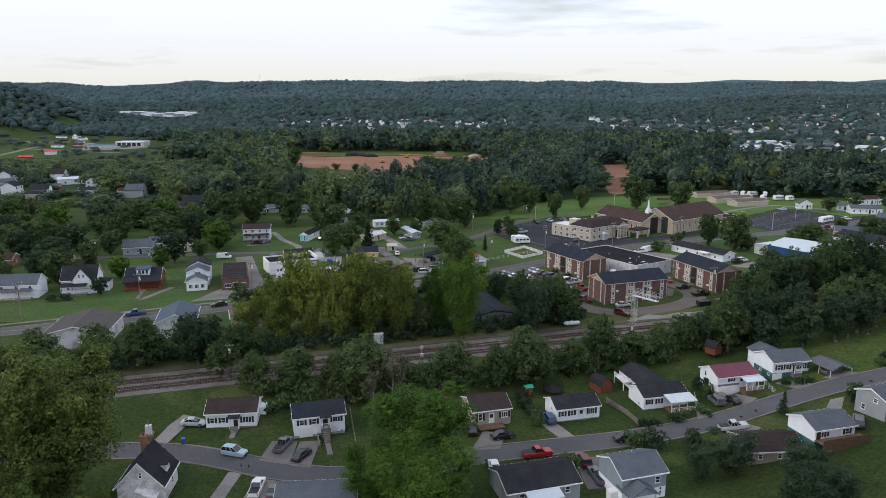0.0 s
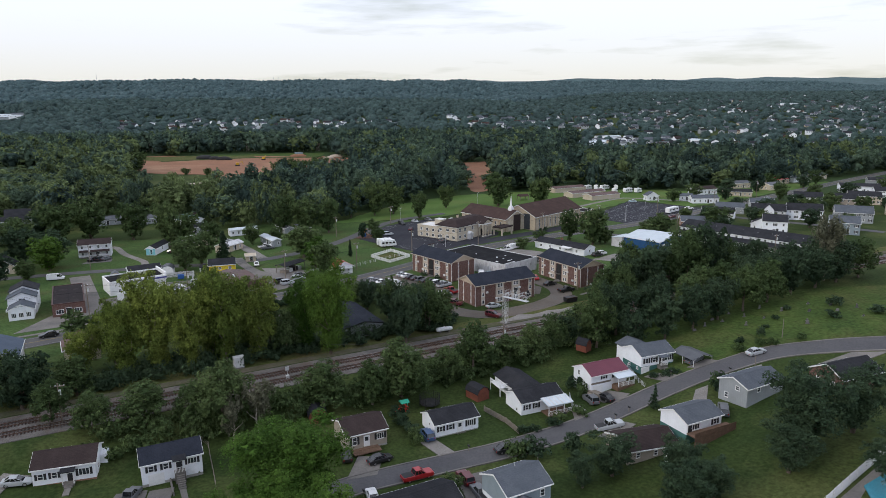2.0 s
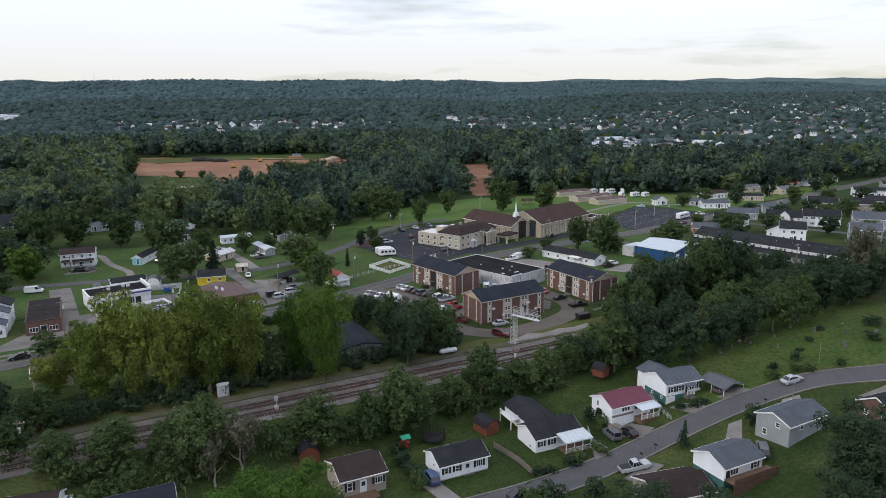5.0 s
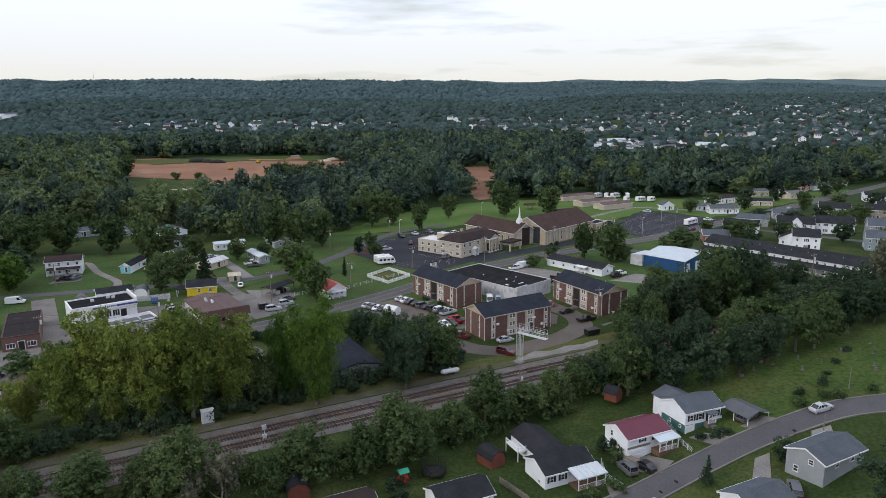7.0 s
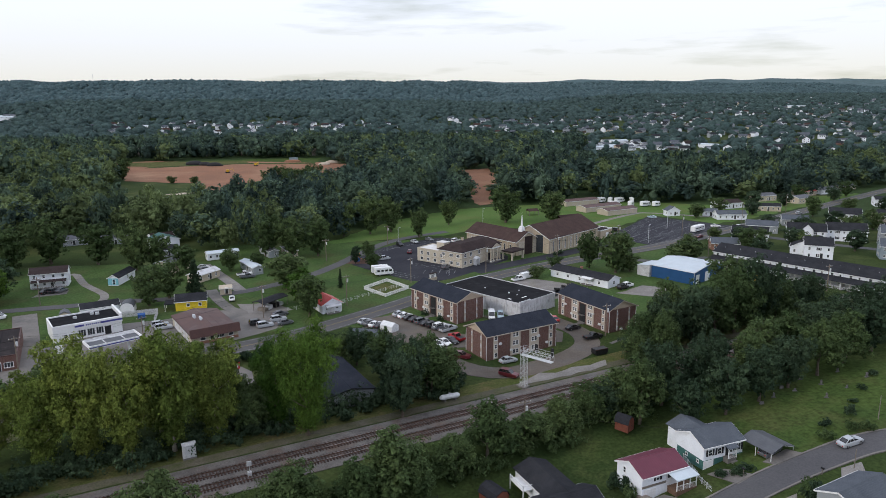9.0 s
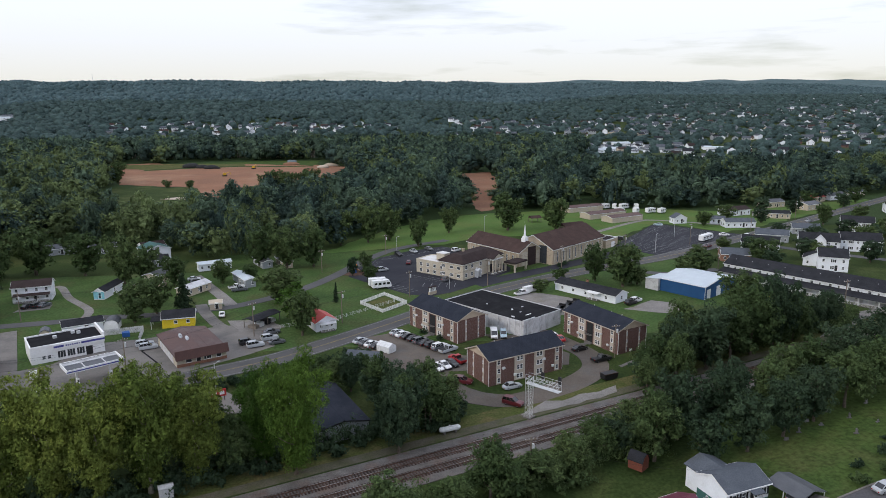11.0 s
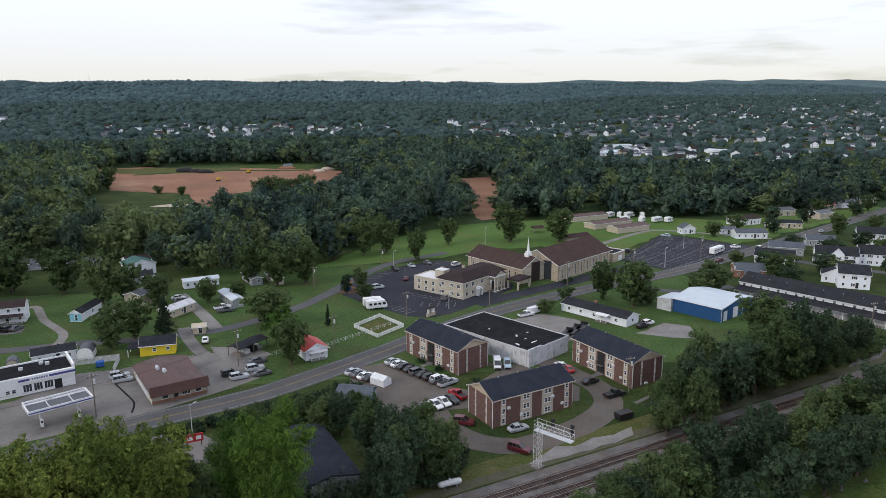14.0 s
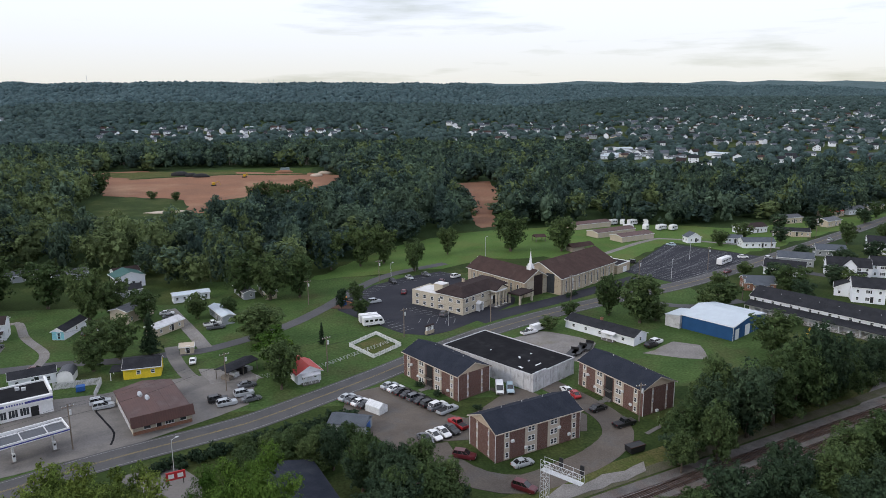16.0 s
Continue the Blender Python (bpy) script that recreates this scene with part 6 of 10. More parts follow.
for k, (x, y) in enumerate(((-318, 490), (-283, 399), (-231, 412), (-300, 440), (-262, 420), (-335, 470), (-350, 420), (-290, 360), (-310, 345), (-345, 380), (-166, 356), (-275, 340), (-330, 330))):
    small_house((x - 6, y), (x + 5, y + 3), 8, 2.9 + 0.6 * (k % 3), 1.7, ("white_siding", "beige_siding", "gray_siding", "orange_brick")[k % 4], ("gray_shingle", "black_shingle", "brown_shingle")[k % 3], ("pale", "cream", "grey", "brick")[k % 4] + " house among trees at the valley's edge", group="valley houses")

# yellow house
h = House("bungalow", "bright yellow house with black roof", "house", (-53.8, 249.4), (-45.0, 250.9), 6.5, 0)
h.body(2.9, "yellow_siding", 1.5, low=-0.4)
h.gable_roof(2.9, 1.5, "black_shingle")
h.window("f", 2.6, 1.2, 1.0, 1.0)
h.window("f", -0.8, 1.2, 1.0, 1.0)
h.window("r", 0, 1.2, 0.9, 1.0)
h.add("side_porch", boxes((-h.L / 2 - 3.2, -h.L / 2 - 0.02, -3.0, 2.0, 2.2, 2.4)), "black_shingle")
for y in (-2.8, 1.8):
    h.add("porch_post", boxes((-h.L / 2 - 3.1, -h.L / 2 - 2.95, y - 0.08, y + 0.08, 0, 2.2)), "white_trim")
# red-roofed house by the road
h = House("cottage", "small white house with red metal roof by the road", "house", (-9.4, 240.0), (-3.8, 242.6), 8.6, 0)
h.body(2.8, "white_siding", 1.6, "y", low=-0.4)
h.gable_roof(2.8, 1.6, "red_metal", "y", over=0.5, end=0.4)
h.door("f", 0, 0.3)
h.window("f", -1.6, 1.1, 0.8, 1.0)
h.window("f", 1.6, 1.1, 0.8, 1.0)
h.porch("f", 0, 4.4, 1.6, 0.3, 2.3, "weathered_white", 3, True, 0.3, "concrete")
h.window("l", 0, 1.1)
# brown-roofed eating house
h = House("roadhouse", "beige roadhouse with rusty brown metal roof", "restaurant", (-42.0, 217.2), (-31.1, 222.7), 20.4, 0)
h.body(2.9, "cream_wall", 1.0, "y", low=-0.3)
h.gable_roof(2.9, 1.0, "rust_roof", "y", over=0.3, end=0.1, trim="brown_metal")
h.add("mansard", prism(bmesh.new(), [(-1.4, 2.2), (-0.1, 2.2), (-0.1, 4.3), (-0.35, 4.3)], 0, -h.L / 2 - 0.4, h.L / 2 + 0.4), "brown_metal", "sloping dark brown metal fascia", m=h.on("f", 0, 0))
h.window("f", -3.2, 0.9, 1.5, 0.9, 1)
h.window("f", 1.4, 0.9, 1.9, 1.0, 3)
h.window("f", 4.2, 0.9, 1.4, 0.9, 1)
h.door("f", -0.8, 0.05, "dark_opening", 1.0, 2.1, False)
h.add("brick_base", boxes((-h.L / 2, h.L / 2, -h.W / 2 - 0.12, -h.W / 2, 0, 0.8)), "orange_brick")
for k in range(5):
    h.add("bay_door", boxes((-1.2, 1.2, -0.06, 0, 0.05, 2.3)), "weathered_white", m=h.on("l", -6.6 + k * 3.0, 0))
for k, (x, y) in enumerate(((-2.2, 1.5), (-1.2, -1.4))):
    dsh = h.add("satellite_dish", tube(bmesh.new(), (0, 0, 0.7), (0.18, -0.18, 0.85), 0.75, 0.1, 12), "galvanised", m=pose(x, y, 3.6))
    part("dish_stand", tube(bmesh.new(), (0, 0, 0), (0, 0, 0.75), 0.05), M["galvanised"], dsh)
h.add("roof_seam", boxes((1.9, 2.05, -8.2, 8.2, 3.6, 3.75), (-2.05, -1.9, -8.2, 8.2, 3.6, 3.75)), "brown_metal")
# filling station shop and canopy
h = House("shop", "white filling-station shop with violet band and flat black roof", "shop", (-78.6, 224.0), (-63.9, 232.4), 10.5, 0)
h.body(4.1, "white_trim", low=-0.3)
h.flat_roof(4.1, "black_membrane", "white_trim", 0.4, 0.3)
h.add("fascia", boxes((-3.4, h.L / 2 + 0.1, -h.W / 2 - 0.5, -h.W / 2 - 0.02, 3.0, 4.5)), "white_trim", "white fascia board over the shop front")
for x0, x1 in ((3.0, h.L / 2 + 0.12), (-3.3, -1.0)):
    h.add("fascia_band", boxes((x0, x1, -h.W / 2 - 0.53, -h.W / 2 - 0.505, 3.5, 4.0)), "violet_band")
h.add("fascia_letters", boxes(*[(-0.6 + 0.5 * k, -0.3 + 0.5 * k, -h.W / 2 - 0.53, -h.W / 2 - 0.505, 3.55, 3.95) for k in range(7)]), "violet_band")
for u in (-1.6, 0.6, 2.8):
    h.window("f", u, 0.6, 1.9, 1.9, 3)
h.door("f", 4.8, 0.05, "dark_opening", 1.6, 2.3, False)
h.window("f", -5.6, 0.9, 0.9, 1.0)
h.window("f", -4.4, 0.9, 0.9, 1.0)
h.add("side_parapet", boxes((h.L / 2 - 0.3, h.L / 2 + 0.2, -h.W / 2, h.W / 2, 4.1, 5.3)), "white_trim")
for x, y in ((2, 2), (3.2, 1.0), (-2.5, 0.5)):
    h.add("roof_unit", boxes((x, x + 0.9, y, y + 0.8, 4.1, 4.8)), "galvanised")
c = thing("filling_canopy", "white filling-station canopy with blue edge over pumps", "canopy", pose(-59.5, 211.8, 0, 0, 0, 34.5), "")
part("canopy_rim", boxes((-6.2, 6.2, -3.2, -3.0, 4.2, 5.0), (-6.2, 6.2, 3.0, 3.2, 4.2, 5.0), (-6.2, -6.0, -3.0, 3.0, 4.2, 5.0), (6.0, 6.2, -3.0, 3.0, 4.2, 5.0)), M["white_trim"], c)
part("canopy_band", boxes((-6.23, 6.23, -3.24, -3.202, 4.4, 4.65), (6.202, 6.24, -3.2, 3.2, 4.4, 4.65)), M["violet_band"], c)
part("canopy_roof", boxes((-6.0, 6.0, -3.0, 3.0, 4.25, 4.45)), M["gray_metal"], c)
part("canopy_gutter", boxes((-6.0, 6.0, 1.9, 2.6, 4.452, 4.6), (-2.1, -1.9, -3.0, 1.9, 4.452, 4.6), (2.4, 2.6, -3.0, 1.9, 4.452, 4.6)), M["weathered_white"], c)
for x in (-3.6, 3.6):
    part("canopy_pillar", boxes((x - 0.2, x + 0.2, -0.2, 0.2, 0, 4.25)), M["white_trim"], c)
    p = thing("fuel_pump", "white fuel pump on a low concrete island", "fuel pump", pose(-59.5 + x * 0.824, 211.8 + x * 0.566, 0.05, 0, 0, 33), "fuel pumps")
    part("island", boxes((-0.7, 0.7, -1.6, 1.6, 0, 0.15)), M["concrete"], p)
    part("pump_body", boxes((-0.28, 0.28, -1.2, -0.5, 0.15, 1.75)), M["white_trim"], p)
    part("pump_screen", boxes((-0.2, 0.2, -1.22, -1.198, 1.1, 1.5)), M["black_metal"], p)
# round-topped shed, fences
sh = thing("garden_shed", "white shed with rounded grey metal top", "shed", pose(-68.2, 251.8, 0, 0, 0, 8), "")
arc = [(-1.9, 0), (1.9, 0), (1.9, 1.9)] + [(1.9 * math.cos(a), 1.9 + 1.3 * math.sin(a)) for a in np.linspace(0, math.pi, 9)[1:-1]] + [(-1.9, 1.9)]
part("wall", prism(bmesh.new(), arc, 1, -2.4, 2.4), M["white_trim"], sh)
arc2 = [(2.0 * math.cos(a), 1.9 + 1.42 * math.sin(a)) for a in np.linspace(0, math.pi, 10)]
part("roof", prism(bmesh.new(), arc2 + [(x * 0.93, z - 0.08) for x, z in arc2[::-1]], 1, -2.5, 2.5), M["gray_metal"], sh)
part("door", boxes((-0.6, 0.6, -2.45, -2.4, 0.1, 2.0)), M["white_trim"], sh)

# ---- houses east of the church, storage units ----
def east_house(p0, p1, W, H, R, wall, roof, label, along="x", storeys=1, porch=None, name="house", group="east side houses"):
    h = House(name, label, "house", p0, p1, W, 0, group)
    h.body(H, wall, R, along, low=-0.4)
    h.gable_roof(H, R, roof, along)
    for s in range(storeys):
        n = max(2, int(h.L / 2.6))
        for k in range(n):
            h.window("f", -h.L / 2 + h.L * (k + 0.5) / n, 0.9 + 2.6 * s, 0.85, 1.15, 2, "black_metal" if storeys > 1 and k % 2 else None)
        h.window("l", 0.8, 0.9 + 2.6 * s)
        h.window("l", -1.8, 0.9 + 2.6 * s)
    h.door("f", h.L * 0.1, 0.3, "dark_opening")
    if porch:
        h.porch("f", 0, h.L * porch, 2.0, 0.3, 2.6, roof, 5, True, 0.5, "concrete")
    return h


east_house((148.0, 306.8), (158.4, 303.4), 8, 3.0, 1.8, "orange_brick", "gray_shingle", "brick bungalow with grey roof and open porch", porch=0.5)
east_house((169, 329), (181, 320), 8, 3.2, 2.4, "white_siding", "black_shingle", "white house with long black roof by the road")
east_house((184, 343), (196, 336), 9, 3.4, 1.8, "gray_siding", "gray_shingle", "pale grey house with grey roof by the road")
h = east_house((190.5, 320.5), (204, 313), 9, 4.8, 2.8, "white_siding", "black_shingle", "white two-storey house with black roof and porch", storeys=2, porch=0.8)
h.add("front_gable", prism(bmesh.new(), [(-2.4, 0), (2.4, 0), (2.4, 5.4), (0, 8.0), (-2.4, 5.4)], 1, -h.W / 2 - 1.4, 0.0), "white_siding")
bm = bmesh.new()
for s in (-1, 1):
    prism(bm, [(s * 2.8, 5.1), (0, 8.1), (0, 8.3), (s * 2.8, 5.3)], 1, -h.W / 2 - 1.7, 0.0)
h.add("front_gable_roof", bm, "black_shingle")
east_house((208, 318), (222, 311), 9, 4.8, 2.8, "white_siding", "black_shingle", "white two-storey house with black roof", storeys=2)
east_house((226, 308), (240, 300), 9, 4.8, 2.8, "gray_siding", "gray_shingle", "pale two-storey house with shutters", storeys=2)
east_house((176, 296), (184, 290), 9, 3.0, 2.6, "white_siding", "black_shingle", "white garage with steep black roof", "y", name="garage")
east_house((176.4, 287.4), (185.1, 282.3), 11, 5.4, 2.4, "white_siding", "black_shingle", "white two-storey house with black roof", storeys=2)
east_house((204, 281), (214, 275), 9, 5.2, 2.4, "bluegray_siding", "gray_shingle", "pale blue-grey two-storey house with grey roof", storeys=2)
east_house((211, 356), (222, 351), 8, 3.0, 1.8, "gray_siding", "gray_shingle", "grey-roofed house beside the road")
east_house((237, 357.5), (249, 350), 9, 5.2, 2.4, "white_siding", "black_shingle", "white two-storey house with black gables", storeys=2)
east_house((254, 348), (264, 342), 9, 5.2, 2.4, "taupe_siding", "black_shingle", "taupe two-storey house with black gables", storeys=2)
east_house((272, 360), (286, 352), 9, 4.6, 2.2, "beige_siding", "black_shingle", "cream house with dark roof", storeys=2)
east_house((167.6, 391.3), (174.7, 391.8), 5, 3.0, 2.0, "white_siding", "gray_shingle", "white barn-shaped garden shed", "y", name="shed")
east_house((186.3, 389.2), (192.6, 386.0), 6, 2.6, 1.2, "white_siding", "gray_shingle", "white shed with grey roof", name="shed")
east_house((188, 376.5), (203, 374.5), 7, 2.9, 1.5, "white_siding", "gray_shingle", "white bungalow with grey roof across the road")
east_house((207, 409), (222.5, 412.8), 8, 3.2, 1.5, "white_siding", "darkbrown_shingle", "white bungalow with brown roof across the road")
east_house((221, 402.5), (236, 396.2), 7, 2.8, 1.2, "beige_siding", "black_shingle", "long low bungalow with dark roof")
east_house((245, 434), (258.5, 436.4), 8, 3.4, 1.2, "beige_siding", "gray_metal", "tan block building with flat roof")
east_house((262.7, 420.4), (274.3, 425.3), 8, 3.4, 1.2, "beige_siding", "gray_metal", "tan block building beside the road")
east_house((285, 450), (298, 455), 8, 3.0, 1.4, "beige_siding", "red_metal", "tan house with faded red roof")
east_house((303, 457), (318, 462), 8, 3.0, 1.4, "white_siding", "gray_metal", "white house with grey roof by the road")
east_house((325, 470), (340, 474), 8, 3.0, 1.4, "beige_siding", "gray_shingle", "cream house by the road")
east_house((300, 405), (320, 395), 10, 4.0, 1.4, "white_siding", "black_shingle", "long white building with dark roof across the road")
east_house((335, 425), (360, 412), 11, 4.5, 1.4, "gray_siding", "black_shingle", "long grey shop building with dark roof")
east_house((300, 375), (312, 369), 8, 4.6, 2.0, "white_siding", "black_shingle", "white house with dark gables", storeys=2)
east_house((282, 330), (294, 323), 8, 4.6, 2.0, "white_siding", "gray_shingle", "white house with grey gables", storeys=2)
east_house((262, 318), (274, 311), 8, 4.6, 2.0, "beige_siding", "black_shingle", "cream house with dark gables", storeys=2)
for k, (p0, p1) in enumerate((((124.0, 433.8), (147.0, 441.8)), ((128.3, 410.0), (152.5, 420.2)), ((136.2, 397.5), (156.3, 405.7)))):
    h = House("storage_units", "row of tan storage units with brown metal roof", "storage units", p0, p1, 8.5, 0, "storage rows")
    h.body(2.7, "beige_siding", 0.9, low=-0.3)
    h.gable_roof(2.7, 0.9, "rust_roof", over=0.2)
    n = 7
    for j in range(n):
        h.garage("f", -h.L / 2 + h.L * (j + 0.5) / n, 1.9, 2.1, "beige_panel", 0.05)
pv = thing("picnic_shelter", "low brown picnic shelter on posts beside the field", "shelter", pose(110, 384, 0, 0, 0, 20), "shelters")
part("roof", prism(bmesh.new(), [(-3.4, 2.4), (3.4, 2.4), (0, 3.8)], 0, -6.5, 6.5), M["brown_shingle"], pv)
part("wall", boxes((-5.8, 1.0, -2.6, 2.6, 0, 2.4)), M["taupe_siding"], pv)
for x in (-6, 2.2, 6):
    for y in (-3, 3):
        part("post", boxes((x - 0.1, x + 0.1, y - 0.1, y + 0.1, 0, 2.4)), M["gray_wood"], pv)
pv = thing("picnic_shelter", "small brown open shelter on posts in a field", "shelter", pose(97, 408, 0, 0, 0, 10), "shelters")
part("roof", prism(bmesh.new(), [(-2.6, 2.4), (2.6, 2.4), (0, 3.6)], 0, -3, 3), M["brown_shingle"], pv)
for x in (-2.6, 2.6):
    for y in (-2.2, 2.2):
        part("post", boxes((x - 0.1, x + 0.1, y - 0.1, y + 0.1, 0, 2.4)), M["gray_wood"], pv)

# ---- far town: small houses built once and set among the trees ----
def far_house(L, W, H, R, wall, roof, label, along="x", storeys=1):
    h = House("far_house", label, "house", (-L / 2, -W / 2), (L / 2, -W / 2), W, 0, "far town houses")
    h.body(H, wall, R, along, low=-1.5)
    a = W / 2 if along == "x" else L / 2
    b = (L / 2 if along == "x" else W / 2) + 0.3
    bm = bmesh.new()
    prism(bm, [(-a - 0.4, H - 0.2), (0, H + R), (a + 0.4, H - 0.2), (a + 0.4, H), (0, H + R + 0.25), (-a - 0.4, H)], 0 if along == "x" else 1, -b, b)
    h.add("roof", bm, roof)
    for s in range(storeys):
        for k in (0.2, 0.8):
            part("window", boxes((-L / 2 + L * k - 0.6, -L / 2 + L * k + 0.6, -W / 2 - 0.05, -W / 2 + 0.02, 0.9 + 2.6 * s, 2.1 + 2.6 * s)), M["glass"], h.root)
    return h.root


FAR = [far_house(12, 8, 3.0, 1.8, "white_siding", "gray_shingle", "white bungalow with grey roof in the far town"),
       far_house(13, 8.5, 3.0, 1.8, "beige_siding", "brown_shingle", "cream bungalow with brown roof in the far town"),
       far_house(11, 9, 5.4, 2.6, "white_siding", "black_shingle", "white two-storey house with dark roof in the far town", storeys=2),
       far_house(9, 11, 5.2, 3.2, "gray_siding", "gray_shingle", "grey gabled house in the far town", "y", 2),
       far_house(14, 8, 3.0, 1.6, "brick_wall", "black_shingle", "brick bungalow with dark roof in the far town"),
       far_house(9, 10, 4.8, 3.4, "white_siding", "darkbrown_shingle", "white gabled house in the far town", "y", 2),
       far_house(26, 11, 4.0, 1.0, "white_siding", "white_roof", "long white hall with pale roof in the far town"),
       far_house(17, 5, 2.8, 0.8, "white_siding", "gray_metal", "long white mobile home in the far town")]
TOWN = []
FAR_TOWN = []
rng = random.Random(19)
for k in range(7):
    FAR[k].matrix_basis = pose(310 + 24 * k, 890 + 9 * (k % 3), terrain(310 + 24 * k, 890), 0, 0, 20 * k)
FAR[7].matrix_basis = pose(352, 905, 0, 0, 0, 12)


def town_house(kind, x, y, turn):
    if any(math.dist((x, y), q) < 19 for q in TOWN):
        return
    TOWN.append((x, y))
    copy_thing(FAR[kind], pose(x, y, terrain(x, y), 0, 0, turn))


for k in range(60):
    town_house(rng.choice((7, 7, 7, 0, 6)), 296 + rng.uniform(0, 160), 862 + rng.uniform(0, 150), rng.choice((12, 20, 16)))
for k in range(54):
    y = rng.uniform(640, 1000)
    town_house(rng.choice((0, 1, 4, 2, 0, 5)), rng.uniform(0.40, 0.86) * y, y, rng.choice((-20, -28, 65)))
for x, y in ((134, 700), (152, 712), (124, 744)):
    town_house(rng.choice((2, 2, 5)), x, y, rng.choice((-20, 10, 60)))
for x, y, kind in ((-583, 888, 7), (-560, 900, 1), (-523, 836, 1), (-663, 1062, 5), (-640, 1040, 0), (-700, 1080, 7), (-620, 760, 4), (-590, 950, 0)):
    town_house(kind, x, y, rng.choice((5, 12, -10)))
for x, y, kind in ((-309, 487, 6), (-340, 513, 5), (-343, 496, 1), (-288, 413, 2), (-318, 428, 2), (-332, 447, 0), (-372, 499, 2), (-354, 472, 0), (-283, 463, 5), (-227, 416, 3), (-243, 425, 0), (-168, 367, 2), (-254, 341, 1), (-330, 372, 3), (-345, 395, 2), (-322, 350, 0)):
    town_house(kind, x, y, rng.choice((20, 28, 100)))
hall = House("school_hall", "long pale flat-roofed hall with dark bays", "hall", (-516, 911), (-479, 916), 26, 0)
hall.body(6.0, "weathered_white", 0, low=-1)
hall.flat_roof(6.0, "flat_white_roof")
for k in range(5):
    hall.add("dark_bay", boxes((-16 + 6.6 * k, -11.4 + 6.6 * k, -13.1, -12.9, 0.4, 4.6)), "dark_opening")
shed = House("valley_shed", "long low shed with pale green roof", "shed", (-528, 866), (-500, 884), 14, 0, "valley sheds")
shed.body(3.6, "weathered_white", 1.4, low=-1)
shed.gable_roof(3.6, 1.4, "green_paint")
shed = House("valley_shed", "white shed with bright red roof", "shed", (-515, 758), (-505, 764), 14, 0, "valley sheds")
shed.body(3.4, "white_siding", 1.6, low=-1)
shed.gable_roof(3.4, 1.6, "sign_red")
shed = House("valley_shed", "low bright red shed in a field", "shed", (-497, 688), (-486, 694), 9, 0, "valley sheds")
shed.body(3.2, "sign_red", 1.4, low=-1)
shed.gable_roof(3.2, 1.4, "sign_red")
shed = House("valley_shed", "long white hillside building with red roof", "shed", (-770, 1262), (-738, 1275), 14, terrain(-754, 1268), "valley sheds")
shed.body(5.0, "white_siding", 1.6, low=-3)
shed.gable_roof(5.0, 1.6, "sign_red")


# the most distant houses, too small to tell apart singly
def distant_houses(name, spots, label):
    mats = ["white_siding", "beige_siding", "gray_siding", "orange_brick", "gray_shingle", "black_shingle", "brown_shingle", "white_roof", "glass"]
    bm = bmesh.new()

    def add_prism(outline, axis, a, b, mat, m):
        k = len(bm.faces)
        old = len(bm.verts)
        prism(bm, outline, axis, a, b)
        bm.verts.ensure_lookup_table()
        bm.faces.ensure_lookup_table()
        for v in bm.verts[old:]:
            v.co = m @ v.co
        for f in bm.faces[k:]:
            f.material_index = mat

    for x, y, L, W, H, R, turn, wall, roof in spots:
        FAR_TOWN.append((x, y, L / 2 + 1))
        m = pose(x, y, terrain(x, y), 0, 0, turn)
        a, b = W / 2, L / 2
        add_prism([(-a, -3), (a, -3), (a, H), (0, H + R), (-a, H)], 0, -b, b, wall, m)
        add_prism([(-a - 0.4, H - 0.2), (0, H + R), (a + 0.4, H - 0.2), (a + 0.4, H + 0.05), (0, H + R + 0.25), (-a - 0.4, H + 0.05)], 0, -b - 0.3, b + 0.3, roof, m)
        for u in (-0.3, 0.05, 0.32):
            add_prism([(-a - 0.06, H - 2.1), (-a + 0.02, H - 2.1), (-a + 0.02, H - 0.8), (-a - 0.06, H - 0.8)], 0, u * L - 0.6, u * L + 0.6, 8, m)
    me = bpy.data.meshes.new(name)
    bmesh.ops.recalc_face_normals(bm, faces=bm.faces)
    bm.to_mesh(me)
    bm.free()
    for k in mats:
        me.materials.append(M[k])
    solid(name, me, None, label, "houses", kind="stuff")


def far_spots(n, y0, y1, s0, s1, white=0.5):
    out = []
    for k in range(n * 4):
        y = y0 + (y1 - y0) * rng.random() ** 1.2
        x = rng.uniform(s0, s1) * y
        # streets: houses keep to rows
        y = round(y / 34) * 34 + rng.uniform(-5, 5) - 0.10 * x % 9
        if len(out) == n or noise.noise(Vector((x / 75, y / 95, 4.0))) > 0.16 or any(abs(x - q[0]) < 15 and abs(y - q[1]) < 13 for q in out[-260:]):
            continue
        two = rng.random() < 0.4
        big = rng.random() < 0.025
        out.append((x, y, rng.uniform(20, 30) if big else rng.uniform(8, 13), rng.uniform(7, 9), 5.6 if two else 3.1, 0.8 if big else rng.uniform(1.5, 3.0), rng.choice((-28, -22, 62, 10, 98)),
                    0 if rng.random() < white else rng.choice((2, 2, 2, 1, 2, 0, 2, 2)), 7 if big else rng.choice((4, 4, 5, 6, 5, 4, 4))))
    return out


